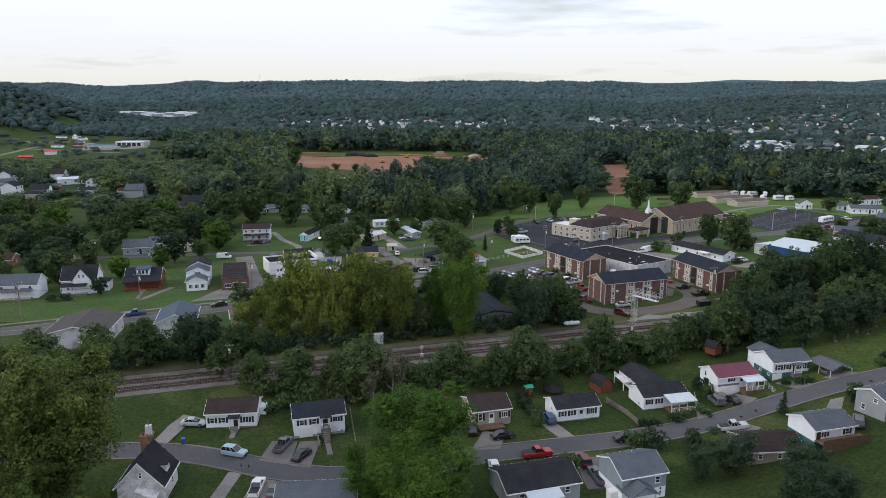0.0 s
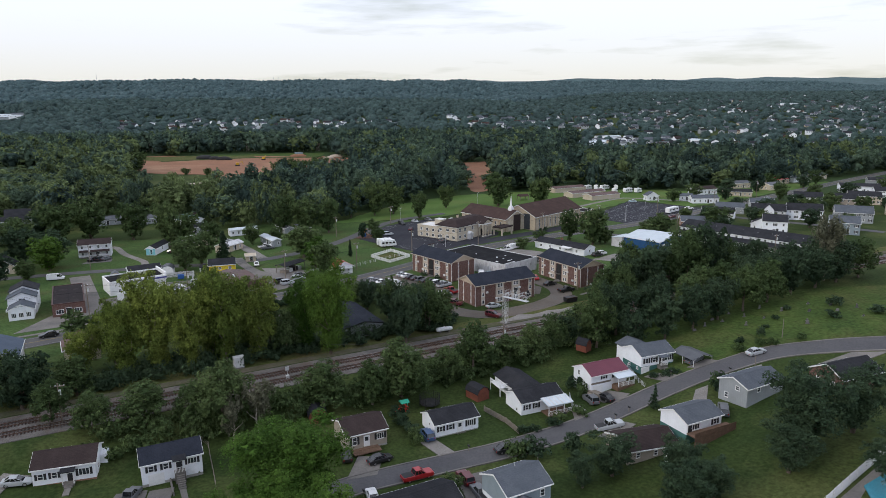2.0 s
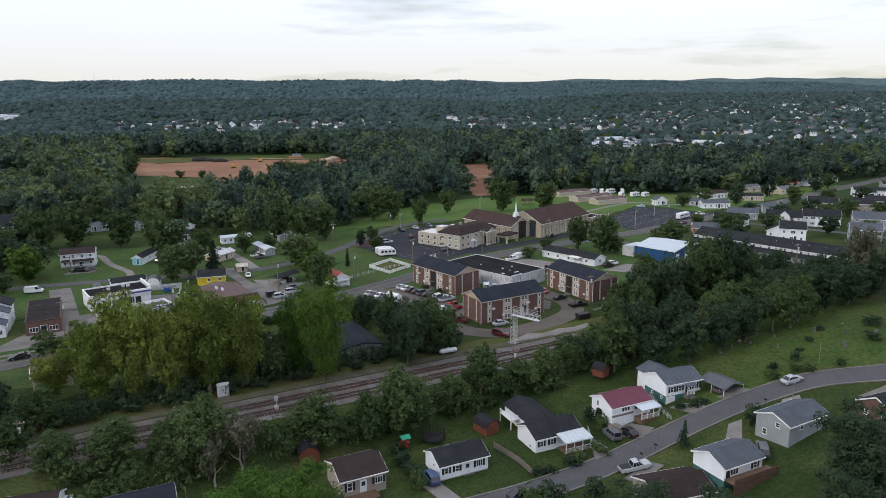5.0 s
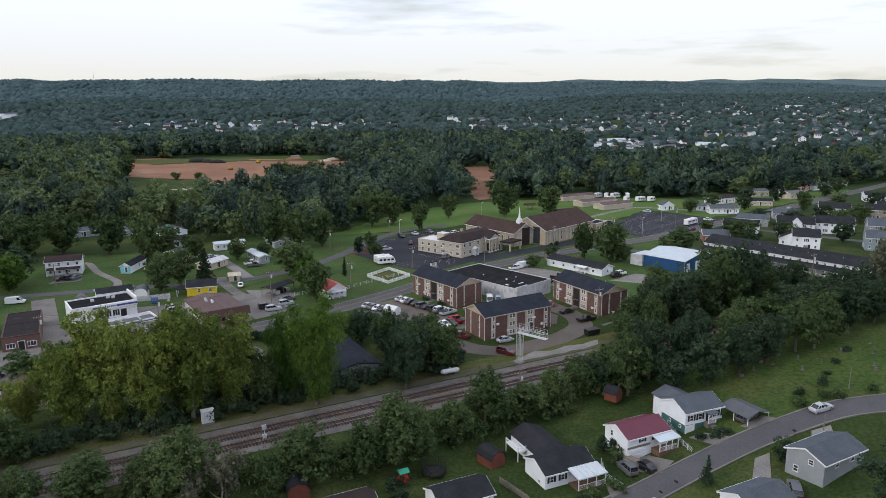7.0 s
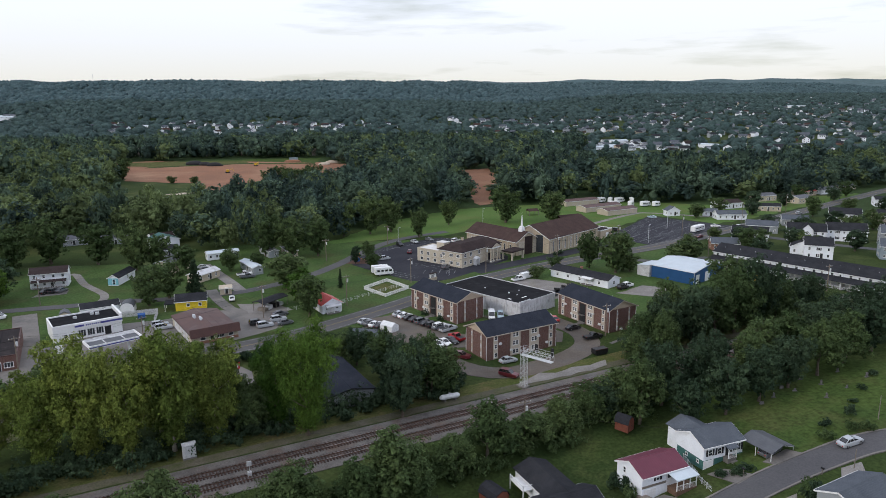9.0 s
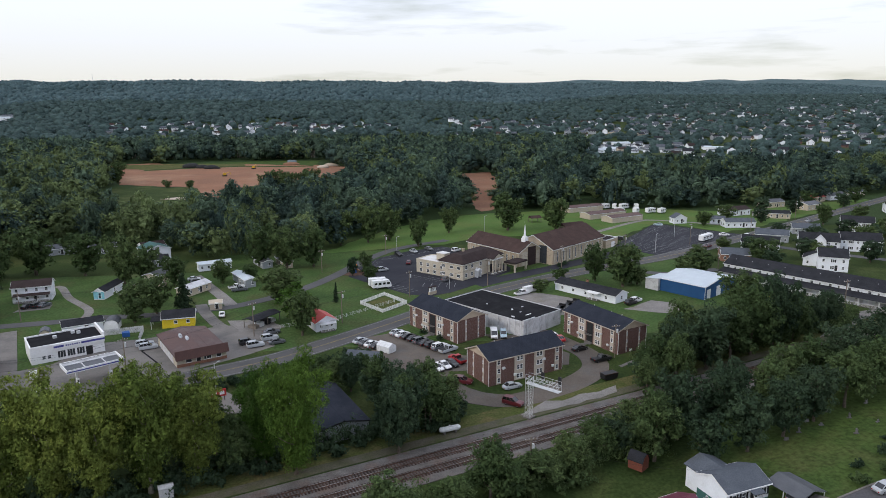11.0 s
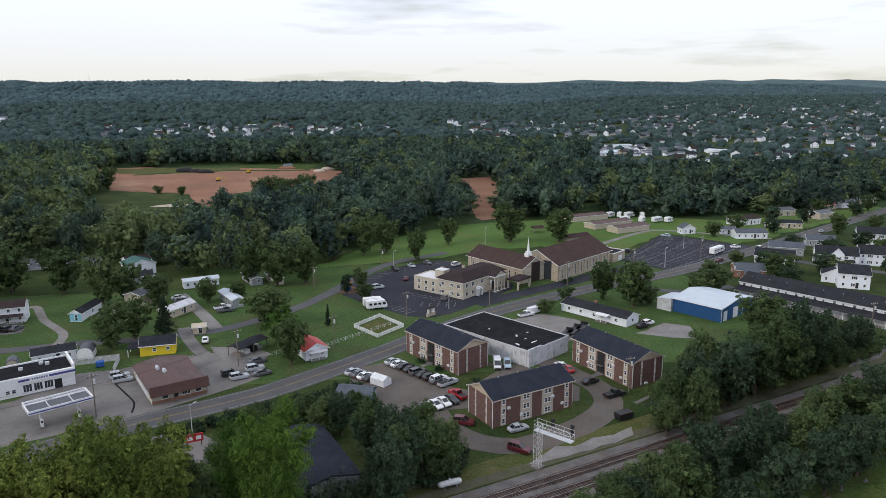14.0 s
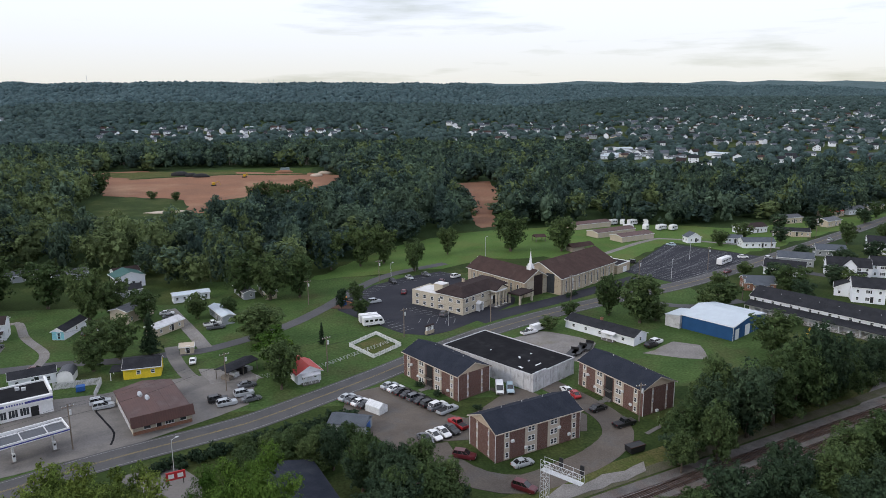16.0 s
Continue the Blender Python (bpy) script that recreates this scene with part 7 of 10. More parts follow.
distant_houses("distant_town", far_spots(420, 1010, 1900, 0.42, 0.92, 0.34), "rows of small pale houses in the far town")
distant_houses("distant_town", far_spots(90, 1120, 1460, 0.13, 0.43, 0.5), "scattered pale houses among far trees")
distant_houses("distant_town", far_spots(85, 1190, 1400, -0.34, 0.06, 0.75), "band of white gabled houses before the wooded hills")
distant_houses("distant_town", far_spots(26, 1900, 2700, 0.3, 0.85), "scattered pale houses on wooded slopes")
distant_houses("distant_works", [(-890 + 27 * (k % 7) - 9 * (k // 7), 1640 + 34 * (k // 7), 25, 24, 7, 1.2, 4, (0, 2)[k % 2], (7, 4, 7)[k % 3]) for k in range(14)], "long pale sheds far up the western valley")

# ---- vehicles ----
# stations along a car: (x, half width, bottom, belt, roof, half roof width); roof 0 where there is none
CAR_SHAPES = {
    "sedan": (4.7, [(-2.35, .70, .45, .72), (-2.2, .84, .28, .92), (-1.35, .90, .22, .98), (1.0, .90, .22, .94), (2.0, .84, .26, .80), (2.35, .66, .38, .62)], [(-1.75, .74, .98), (-1.05, .66, 1.42), (.15, .66, 1.44), (1.15, .74, .95)]),
    "suv": (4.7, [(-2.35, .78, .5, 1.0), (-2.25, .90, .32, 1.08), (-1.2, .94, .26, 1.08), (.9, .94, .26, 1.06), (2.1, .90, .30, .96), (2.35, .74, .42, .78)], [(-2.28, .80, 1.08), (-2.0, .72, 1.68), (.1, .72, 1.72), (1.05, .80, 1.06)]),
    "pickup": (5.6, [(-2.8, .90, .5, 1.02), (-2.75, .92, .38, 1.04), (-.6, .94, .32, 1.04), (1.1, .94, .32, 1.08), (2.5, .92, .36, 1.02), (2.8, .80, .45, .84)], [(-.75, .80, 1.05), (-.5, .74, 1.72), (.5, .74, 1.74), (1.3, .82, 1.07)]),
    "van": (5.4, [(-2.7, .92, .45, 1.2), (-2.65, .95, .32, 1.25), (-.6, .96, .28, 1.25), (1.4, .96, .28, 1.22), (2.4, .90, .32, 1.02), (2.7, .76, .42, .86)], [(-2.68, .90, 1.25), (-2.6, .84, 2.05), (1.0, .84, 2.08), (1.95, .86, 1.15)]),
}
CARS = {}
WHEEL = {}


def post(rows):
    rows.append(bmesh.new())
    return rows[-1]


def car_proto(shape, colour):
    if (shape, colour) in CARS:
        return CARS[(shape, colour)]
    length, low, high = CAR_SHAPES[shape]
    bm = bmesh.new()
    rings = []
    for x, w, z0, z1 in low:
        rings.append([bm.verts.new(p) for p in ((x, -w, z0), (x, -w * 1.02, (z0 + z1) / 2), (x, -w * 0.97, z1 - 0.04), (x, -w * 0.86, z1), (x, w * 0.86, z1), (x, w * 0.97, z1 - 0.04), (x, w * 1.02, (z0 + z1) / 2), (x, w, z0))])
    for a, b in zip(rings, rings[1:]):
        for k in range(8):
            bm.faces.new([a[k], a[(k + 1) % 8], b[(k + 1) % 8], b[k]])
    bm.faces.new(rings[0])
    bm.faces.new(rings[-1][::-1])
    top = [[bm.verts.new((x, s * w, z)) for s in (-1, 1)] for x, w, z in high[1:3]]
    roof = [[bm.verts.new((x, s * w * 0.97, z + 0.05)) for s in (-1, 1)] for x, w, z in high[1:3]]
    bm.faces.new([roof[0][0], roof[1][0], roof[1][1], roof[0][1]])
    for a, b in (((0, 0), (1, 0)), ((1, 0), (1, 1)), ((1, 1), (0, 1)), ((0, 1), (0, 0))):
        bm.faces.new([top[a[0]][a[1]], top[b[0]][b[1]], roof[b[0]][b[1]], roof[a[0]][a[1]]])
    body = as_mesh("body", bm)
    body.materials.append(CAR_PAINT[colour])
    gl = bmesh.new()
    ring = [[gl.verts.new((x, s * w, z - (0.02 if i in (0, 3) else 0.0))) for s in (-1, 1)] for i, (x, w, z) in enumerate(high)]
    for a, b in zip(ring, ring[1:]):
        gl.faces.new([a[0], b[0], b[1], a[1]])
    gl.faces.new([r[0] for r in ring])
    gl.faces.new([r[1] for r in ring][::-1])
    glass = as_mesh("glass", gl)
    glass.materials.append(M["car_glass"])
    posts = []
    for s in (-1, 1):
        for t in (0.35, 0.68) if shape != "van" else (0.7,):
            xb = high[0][0] * (1 - t) + high[3][0] * t
            xt = high[1][0] * (1 - t) + high[2][0] * t
            tube(post(posts), (xb, s * (high[0][1] + 0.015), high[0][2]), (xt, s * (high[1][1] + 0.01), high[1][2]), 0.05, 0.04, 4)
        tube(post(posts), (high[0][0], s * high[0][1], high[0][2]), (high[1][0], s * high[1][1], high[1][2]), 0.07, 0.06, 4)
        tube(post(posts), (high[3][0], s * high[3][1], high[3][2]), (high[2][0], s * high[2][1], high[2][2]), 0.05, 0.05, 4)
    if shape == "van":
        for s in (-1, 1):
            box(post(posts), -2.6, 0.55, s * 0.88 - 0.04, s * 0.88 + 0.04, 1.2, 2.02)
        box(post(posts), -2.69, -2.6, -0.84, 0.84, 1.2, 2.0)
    if not WHEEL:
        WHEEL["tyre"] = as_mesh("tyre", tube(bmesh.new(), (0, -0.11, 0), (0, 0.11, 0), 0.33, 0.33, 14))
        WHEEL["tyre"].materials.append(M["rubber"])
        WHEEL["rim"] = as_mesh("rim", tube(bmesh.new(), (0, -0.12, 0), (0, 0.12, 0), 0.21, 0.21, 10))
        WHEEL["rim"].materials.append(M["rim"])
    xr, xf = (-1.35, 1.42) if shape in ("sedan", "suv") else (-1.75, 1.75)
    words = {"sedan": "car", "suv": "estate car", "pickup": "pickup truck", "van": "panel van"}[shape]
    c = thing(words.replace(" ", "_"), "%s parked %s with dark windows" % (colour if colour != "lightblue" else "pale blue", words), words if shape != "suv" else "car", pose(0, 0, -60), "parked vehicles")
    part("body", body, None, c)
    part("glass", glass, None, c)
    for bm in posts:
        part("pillar", bm, CAR_PAINT[colour], c)
    for x in (xr, xf):
        for s in (-1, 1):
            w = part("wheel", WHEEL["tyre"], None, c, m=pose(x, s * 0.80, 0.33))
            part("rim", WHEEL["rim"], None, w)
    xe, we, ze = low[-1][0], low[-1][1], low[-1][3]
    xt, wt, zt = low[0][0], low[0][1], low[0][3]
    for s in (-1, 1):
        part("headlight", boxes((xe - 0.12, xe + 0.02, s * we * 0.8 - 0.15, s * we * 0.8 + 0.15, ze - 0.16, ze - 0.03)), M["lamp_clear"], c)
        part("tail_light", boxes((xt - 0.02, xt + 0.1, s * wt * 0.85 - 0.1, s * wt * 0.85 + 0.1, zt - 0.22, zt - 0.02)), M["lamp_red"], c)
    part("bumper", boxes((xe - 0.1, xe + 0.05, -we * 0.95, we * 0.95, ze - 0.36, ze - 0.2)), M["black_metal"], c)
    if shape == "pickup":
        part("truck_bed", boxes((-2.7, -0.85, -0.78, 0.78, 1.05, 1.075)), M["black_metal"], c)
    CARS[(shape, colour)] = c
    return c


used = set()


def car(shape, colour, x, y, turn, z=None):
    c = car_proto(shape, colour)
    z = terrain(x, y) + 0.07 if z is None else z
    dx, dy = math.cos(radians(turn)), math.sin(radians(turn))
    slope = math.degrees(math.atan2(terrain(x + 1.5 * dx, y + 1.5 * dy) - terrain(x - 1.5 * dx, y - 1.5 * dy), 3.0))
    m = pose(x, y, z, 0, 0, turn) @ pose(0, 0, 0, 0, -slope, 0)
    if (shape, colour) in used:
        copy_thing(c, m)
    else:
        used.add((shape, colour))
        c.matrix_basis = m


# car park of the flats
row = ["silver", "white", "black", "black", "gray", "black", "black", "gray"]
for k, col in enumerate(row):
    car("suv" if k in (4, 6) else "sedan", col, 13.2 + 1.45 * k, 235.2 - 1.95 * k, 32)
car("suv", "white", 23.7, 222.2, 35)
car("pickup", "silver", 25.6, 219.6, 35)
for k, col in enumerate(("silver", "gray", "white", "black")):
    car("sedan", col, 2.9 + 1.5 * k, 229.6 - 1.5 * k, 40)
for k, col in enumerate(("gray", "white", "white", "black")):
    car("sedan", col, 19.2 + 2.0 * k, 206.6 + 1.15 * k, -62)
car("pickup", "red", 26.9, 212.4, 118)
car("suv", "maroon", 26.2, 198.6, -25)
car("sedan", "silver", 36.9, 194.2, 20)
car("suv", "maroon", 35.2, 185.6, -40)
car("sedan", "black", 59.8, 215.9, 25)
car("pickup", "black", 62.8, 207.8, 20)
car("sedan", "red", 56.7, 224.2, 100)
car("sedan", "white", 55.6, 226.6, 100)
car("van", "white", 39.6, 229.2, 262)
car("suv", "lightblue", 42.2, 229.0, 262)
car("suv", "black", 89.0, 254.0, 30)
car("suv", "white", 91.6, 256.4, 30)
car("pickup", "white", 57.2, 270.0, 25)
car("van", "white", 60.6, 272.8, 30)
# church
for x, y, t, col, sh in ((34.2, 291.8, 60, "gray", "suv"), (45.0, 341.0, 40, "white", "suv"), (11.8, 309.8, 20, "silver", "suv"), (19.6, 336, -70, "black", "suv"), (22.8, 320.6, 80, "maroon", "sedan"), (33.5, 345.6, -60, "gray", "sedan"), (26.5, 341.5, -65, "silver", "sedan"), (38.5, 334, 70, "maroon", "sedan"),
                        (123.4, 355.0, 140, "black", "suv"), (157.0, 387.4, 140, "lightblue", "sedan"), (176.6, 357.0, -10, "white", "sedan")):
    car(sh, col, x, y, t)
# main road
for x, y, t, col, sh in ((186.0, 352.6, 33, "white", "suv"), (155.6, 332.6, 212, "maroon", "sedan"), (-81.5, 186.2, 207, "black", "sedan"), (-101.6, 176, 207, "blue", "pickup"), (262, 406, 33, "gray", "sedan"), (240, 386.5, 33, "silver", "sedan")):
    car(sh, col, x, y, t)
# shops and trailers
for x, y, t, col, sh in ((-54.6, 235.0, 20, "silver", "suv"), (-53.0, 232.4, 20, "silver", "suv"), (-24.9, 230.2, 22, "silver", "suv"), (-27.4, 232.6, 22, "black", "suv"), (-21.8, 235.4, 22, "silver", "suv"), (-21.9, 240.6, 22, "gray", "sedan"), (-19.6, 232.0, 25, "gray", "sedan"), (-38.9, 259.4, 100, "white", "sedan"),
                        (-39.8, 291.6, 20, "white", "pickup"), (-38.2, 288.2, 20, "gray", "pickup"), (-57.2, 305.6, 10, "white", "sedan"), (-104.4, 248.6, 12, "white", "van"), (-102.2, 276.8, 70, "black", "sedan"), (-97.6, 278.0, 70, "gray", "sedan"), (-99.6, 277.4, 70, "black", "suv"),
                        (-78.6, 258.5, 15, "maroon", "sedan"), (-55.2, 301.5, 10, "gray", "sedan"), (-75.5, 287, 70, "black", "suv")):
    car(sh, col, x, y, t)
# near street
for x, y, t, col, sh in ((7.3, 110.6, 18, "red", "pickup"), (15.2, 108.6, 105, "maroon", "suv"), (17.0, 103.6, 105, "gray", "pickup"), (1.2, 117.0, 25, "black", "sedan"), (10.4, 124.8, 105, "blue", "suv"), (45.4, 122.2, 5, "silver", "pickup"), (-0.4, 105.4, 100, "white", "sedan"),
                        (-59.0, 116.6, 8, "silver", "sedan"), (-47.2, 107.0, -12, "lightblue", "suv"), (-39.2, 110.4, 80, "gray", "pickup"), (-34.8, 107.0, 70, "black", "sedan"), (-39.2, 95.8, 95, "white", "pickup"), (-36.2, 95.4, 95, "gray", "sedan"),
                        (84.8, 139.2, 12, "silver", "sedan"), (66.2, 118.6, 66, "gray", "suv"), (71.8, 141.6, 24, "gray", "suv"), (24.2, 117.5, 15, "black", "sedan"), (-4.8, 119.0, 100, "black", "suv")):
    car(sh, col, x, y, t)


def coach(x, y, turn, length, label, stripes=True, name="motor_home"):
    """A boxy white camper or small bus."""
    c = thing(name, label, "motor home", pose(x, y, terrain(x, y) + 0.07, 0, 0, turn), "campers")
    L = length / 2
    part("body", prism(bmesh.new(), [(-L, 0.6), (L - 0.3, 0.6), (L, 1.0), (L - 0.25, 2.0), (L - 0.9, 3.0), (-L + 0.15, 3.05), (-L, 2.8)], 1, -1.15, 1.15), M["white_trim"], c)
    part("windscreen", boxes((L - 0.75, L - 0.08, -1.0, 1.0, 1.5, 2.1)), M["car_glass"], c)
    for s in (-1, 1):
        for k in range(int(length / 1.6)):
            part("window", boxes((-L + 0.6 + 1.5 * k, -L + 1.6 + 1.5 * k, s * 1.16 - 0.015, s * 1.16 + 0.015, 1.6, 2.3)), M["car_glass"], c)
        if stripes:
            part("stripe", boxes((-L + 0.1, L - 0.4, s * 1.16 - 0.01, s * 1.16 + 0.01, 1.05, 1.25)), M["gray_siding"], c)
        for xx in (-L + 1.6, L - 1.3):
            w = part("wheel", WHEEL["tyre"], None, c, m=pose(xx, s * 1.0, 0.42) @ Matrix.Diagonal((1.3, 1.3, 1.3, 1)))
            part("rim", WHEEL["rim"], None, w)
    part("roof_unit", boxes((-0.5, 0.5, -0.4, 0.4, 3.04, 3.3)), M["white_trim"], c)
    return c


coach(10.6, 284.6, 14, 6.8, "white church minibus with dark windows in a car park", False, "minibus")
coach(9.6, 287.6, 12, 6.8, "white church minibus with dark windows behind another", False, "minibus")
coach(162.5, 347.5, 38, 10.5, "long white camper trailer on a car park", True, "camper_trailer")
coach(112.6, 348.0, 40, 6.5, "white box trailer beside the church", False, "box_trailer")
for x, y, turn, length in ((150.5, 447, 30, 5.6), (155.5, 446, 62, 4.8), (161, 445, 24, 6.4), (168, 443.5, 75, 5.0), (153, 431, 18, 6.0), (162, 429, 48, 5.0), (170, 427, 22, 6.6), (176, 425.5, 30, 5.2)):
    coach(x, y, turn, length, "white stored camper trailer on gravel", True, "camper_trailer")


def flatbed(x, y, turn, length):
    f = thing("flatbed_trailer", "low dark flatbed trailer on gravel", "trailer", pose(x, y, 0.07, 0, 0, turn), "flatbeds")
    part("deck", boxes((-length / 2, length / 2, -1.15, 1.15, 0.75, 0.95)), M["black_metal"], f)
    part("drawbar", boxes((length / 2, length / 2 + 1.4, -0.08, 0.08, 0.68, 0.8)), M["black_metal"], f)
    part("front_rail", boxes((length / 2 - 0.1, length / 2, -1.1, 1.1, 0.95, 1.6)), M["black_metal"], f)
    for u in (-0.7, 0.5):
        for side in (-1, 1):
            w = part("wheel", WHEEL["tyre"], None, f, m=pose(u, side * 0.95, 0.36))
            part("rim", WHEEL["rim"], None, w)


for x, y, turn, length in ((64.2, 250.0, 55, 6.5), (67.2, 252.4, 55, 7.5), (70.4, 254.8, 58, 6.0)):
    flatbed(x, y, turn, length)
car("suv", "gray", 45.6, 134.0, 100)
car("sedan", "black", 48.6, 133.9, 112)

# ---- railway equipment ----
sg = thing("signal_gantry", "galvanised lattice signal gantry reaching over the tracks", "railway signal", pose(37.1, 179.3, 0.1, 0, 0, -69 + 21), "")


def lattice(bm, a, b, w, n, r=0.045):
    """A square lattice beam from a to b."""
    a, b = Vector(a), Vector(b)
    turn = (b - a).to_track_quat("Z", "Y").to_matrix()
    cs = [turn @ Vector((x * w / 2, y * w / 2, 0)) for x, y in ((-1, -1), (1, -1), (1, 1), (-1, 1))]
    for c in cs:
        tube(bm, a + c, b + c, r, r, 5)
    for k in range(n):
        p, q = a.lerp(b, k / n), a.lerp(b, (k + 1) / n)
        for i in range(4):
            j = (i + 1) % 4
            tube(bm, p + cs[i], q + cs[j], r * 0.6, r * 0.6, 4)
            tube(bm, q + cs[i], q + cs[j], r * 0.6, r * 0.6, 4)
    return bm


part("mast", lattice(bmesh.new(), (0, 0, 0), (0, 0, 8.6), 1.15, 8), M["galvanised"], sg)
part("arm", lattice(bmesh.new(), (-0.6, 0, 8.0), (7.2, 0, 8.0), 1.2, 7), M["galvanised"], sg)
part("walkway", boxes((-0.6, 7.2, -0.55, 0.55, 7.35, 7.42)), M["galvanised"], sg)
part("handrail", boxes((-0.6, 7.2, -0.6, -0.56, 9.4, 9.45), (-0.6, 7.2, 0.56, 0.6, 9.4, 9.45), *[(x, x + 0.04, s * 0.58 - 0.02, s * 0.58 + 0.02, 8.6, 9.4) for x in (-0.6, 1.3, 3.2, 5.1, 7.1) for s in (-1, 1)]), M["galvanised"], sg)
part("footing", boxes((-1.0, 1.0, -1.0, 1.0, -0.5, 0.25)), M["concrete"], sg)
for x in (2.6, 6.6):
    hd = part("signal_head", boxes((x - 0.35, x + 0.35, 0.75, 0.95, 8.4, 10.2), (x - 0.05, x + 0.05, 0.6, 0.76, 8.0, 8.6)), M["black_metal"], sg, "black signal head")
    for z in (8.8, 9.3, 9.8):
        part("lens_hood", tube(bmesh.new(), (x, 0.95, z), (x, 1.2, z), 0.14, 0.14, 8), M["black_metal"], hd)
rc = thing("relay_cabinet", "tall grey railway relay cabinet on a plinth", "cabinet", pose(-29.2, 157.0, 0.05, 0, 0, 21), "")
part("cabinet_body", boxes((-1.1, 1.1, -0.7, 0.7, 0.3, 2.7)), M["galvanised"], rc)
part("cabinet_roof", prism(bmesh.new(), [(-0.85, 2.7), (0.85, 2.7), (0, 3.0)], 0, -1.2, 1.2), M["galvanised"], rc)
part("plinth", boxes((-1.2, 1.2, -0.8, 0.8, -0.2, 0.3)), M["concrete"], rc)
for s in (-1, 1):
    part("cabinet_door", boxes((s * 0.52 - 0.48, s * 0.52 + 0.48, -0.74, -0.702, 0.4, 2.6)), M["galvanised"], rc)
for x, y, turn, label in ((20.0, 174.6, 16, "white propane tank lying beside the tracks"),):
    tk = thing("propane_tank", label, "tank", pose(x, y, 0.1, 0, 0, turn), "white tanks")
    bm = bmesh.new()
    tube(bm, (-1.9, 0, 0.85), (1.9, 0, 0.85), 0.55, 0.55, 12)
    for s in (-1, 1):
        tube(bm, (s * 1.9, 0, 0.85), (s * 2.25, 0, 0.85), 0.55, 0.28, 12)
    part("shell", bm, M["tarp_white"], tk)
    for s in (-1, 1):
        part("saddle", boxes((s * 1.2 - 0.15, s * 1.2 + 0.15, -0.5, 0.5, 0, 0.45)), M["concrete"], tk)
    part("valve_cap", tube(bmesh.new(), (0, 0, 1.38), (0, 0, 1.6), 0.2, 0.2, 8), M["tarp_white"], tk)
dw = thing("dwarf_signal", "small white trackside signal post", "railway signal", pose(-17.6, 149.2, -0.1, 0, 0, 20), "")
part("post", boxes((-0.06, 0.06, -0.06, 0.06, 0, 2.6)), M["galvanised"], dw)
part("signal_head", boxes((-0.4, 0.4, -0.15, 0.15, 2.0, 2.8)), M["galvanised"], dw)
part("base_box", boxes((-0.35, 0.35, -0.3, 0.3, 0, 0.9)), M["galvanised"], dw)

# ---- poles and wires ----
POLES = []


def pole(x, y, h=10.0, turn=0, arm=True, lamp=False, mat="pole_wood"):
    z = terrain(x, y)
    p = thing("utility_pole" if arm else "lamp_post", "weathered wooden utility pole with crossarm" if arm else "slim grey lamp post beside the lawn", "utility pole" if arm else "lamp post", pose(x, y, z, 0, 0, turn), "poles")
    part("post", tube(bmesh.new(), (0, 0, -0.5), (0, 0, h), 0.16 if arm else 0.09, 0.11 if arm else 0.06, 8), M[mat], p)
    if arm:
        part("crossarm", boxes((-1.2, 1.2, -0.07, 0.07, h - 0.7, h - 0.55)), M["pole_wood"], p)
        for u in (-1.1, -0.4, 0.4, 1.1):
            part("insulator", tube(bmesh.new(), (u, 0, h - 0.55), (u, 0, h - 0.35), 0.06, 0.05, 6), M["lamp_clear"], p)
        part("transformer", tube(bmesh.new(), (0.3, -0.25, h - 2.3), (0.3, -0.25, h - 1.3), 0.24, 0.24, 10), M["galvanised"], p)
    if lamp:
        part("lamp_arm", tube(bmesh.new(), (0, 0, h - 0.3), (0.9, 0, h), 0.04, 0.04, 6), M["galvanised"], p)
        part("lamp_head", boxes((0.8, 1.4, -0.15, 0.15, h - 0.06, h + 0.06)), M["galvanised"], p)
    POLES.append((x, y, z + h - 0.4))


def wire(a, b, sag=1.2, r=0.018):
    a, b = Vector(a), Vector(b)
    bm = bmesh.new()
    prev = a
    for k in range(1, 13):
        t = k / 12
        q = a.lerp(b, t) - Vector((0, 0, sag * 4 * t * (1 - t)))
        tube(bm, prev, q, r, r, 3)
        prev = q
    solid("overhead_wire", bm, M["wire"], "thin black overhead wire between poles", "wire", kind="structure")


ROADSIDE = ((-163, 152, 10), (-131, 169.8, 11), (-104, 183.6, 10.5), (-75.5, 197.8, 11), (-52.5, 212.8, 10), (-26.5, 238.9, 10), (-2.3, 247.5, 10), (19.5, 272.6, 9), (47.9, 282.9, 10), (80, 301, 10), (112, 318.5, 10), (150, 338, 10), (196, 367, 10), (238, 395, 10))
for x, y, hh in ROADSIDE:
    pole(x, y, hh, 35)
for a, b in zip(POLES, POLES[1:]):
    for off in (-0.9, 0.9):
        wire((a[0] + off * 0.5, a[1] - off * 0.8, a[2]), (b[0] + off * 0.5, b[1] - off * 0.8, b[2]))
    wire((a[0], a[1], a[2] - 2.2), (b[0], b[1], b[2] - 2.2), 1.0, 0.03)
k0 = len(POLES)
for x, y, hh in ((32, 157.5, 8.5), (-58, 133.5, 8.0), (15.4, 176.6, 9), (-150, 239, 9), (-126, 247.6, 9), (-98, 262.5, 9), (-66, 268.5, 9), (-11.1, 310.8, 9), (139.9, 294.2, 9), (153.6, 241.5, 9), (66.8, 209.4, 9), (14.4, 338, 9), (152, 754, 10)):
    pole(x, y, hh, 10)
wire(POLES[k0 + 3], POLES[k0 + 4])
wire(POLES[k0 + 4], POLES[k0 + 5])
wire(POLES[k0 + 5], POLES[k0 + 6])
wire(POLES[k0], (59, 147, 4.6), 1.4)
wire(POLES[k0], (-9, 147.5, 8), 1.4)
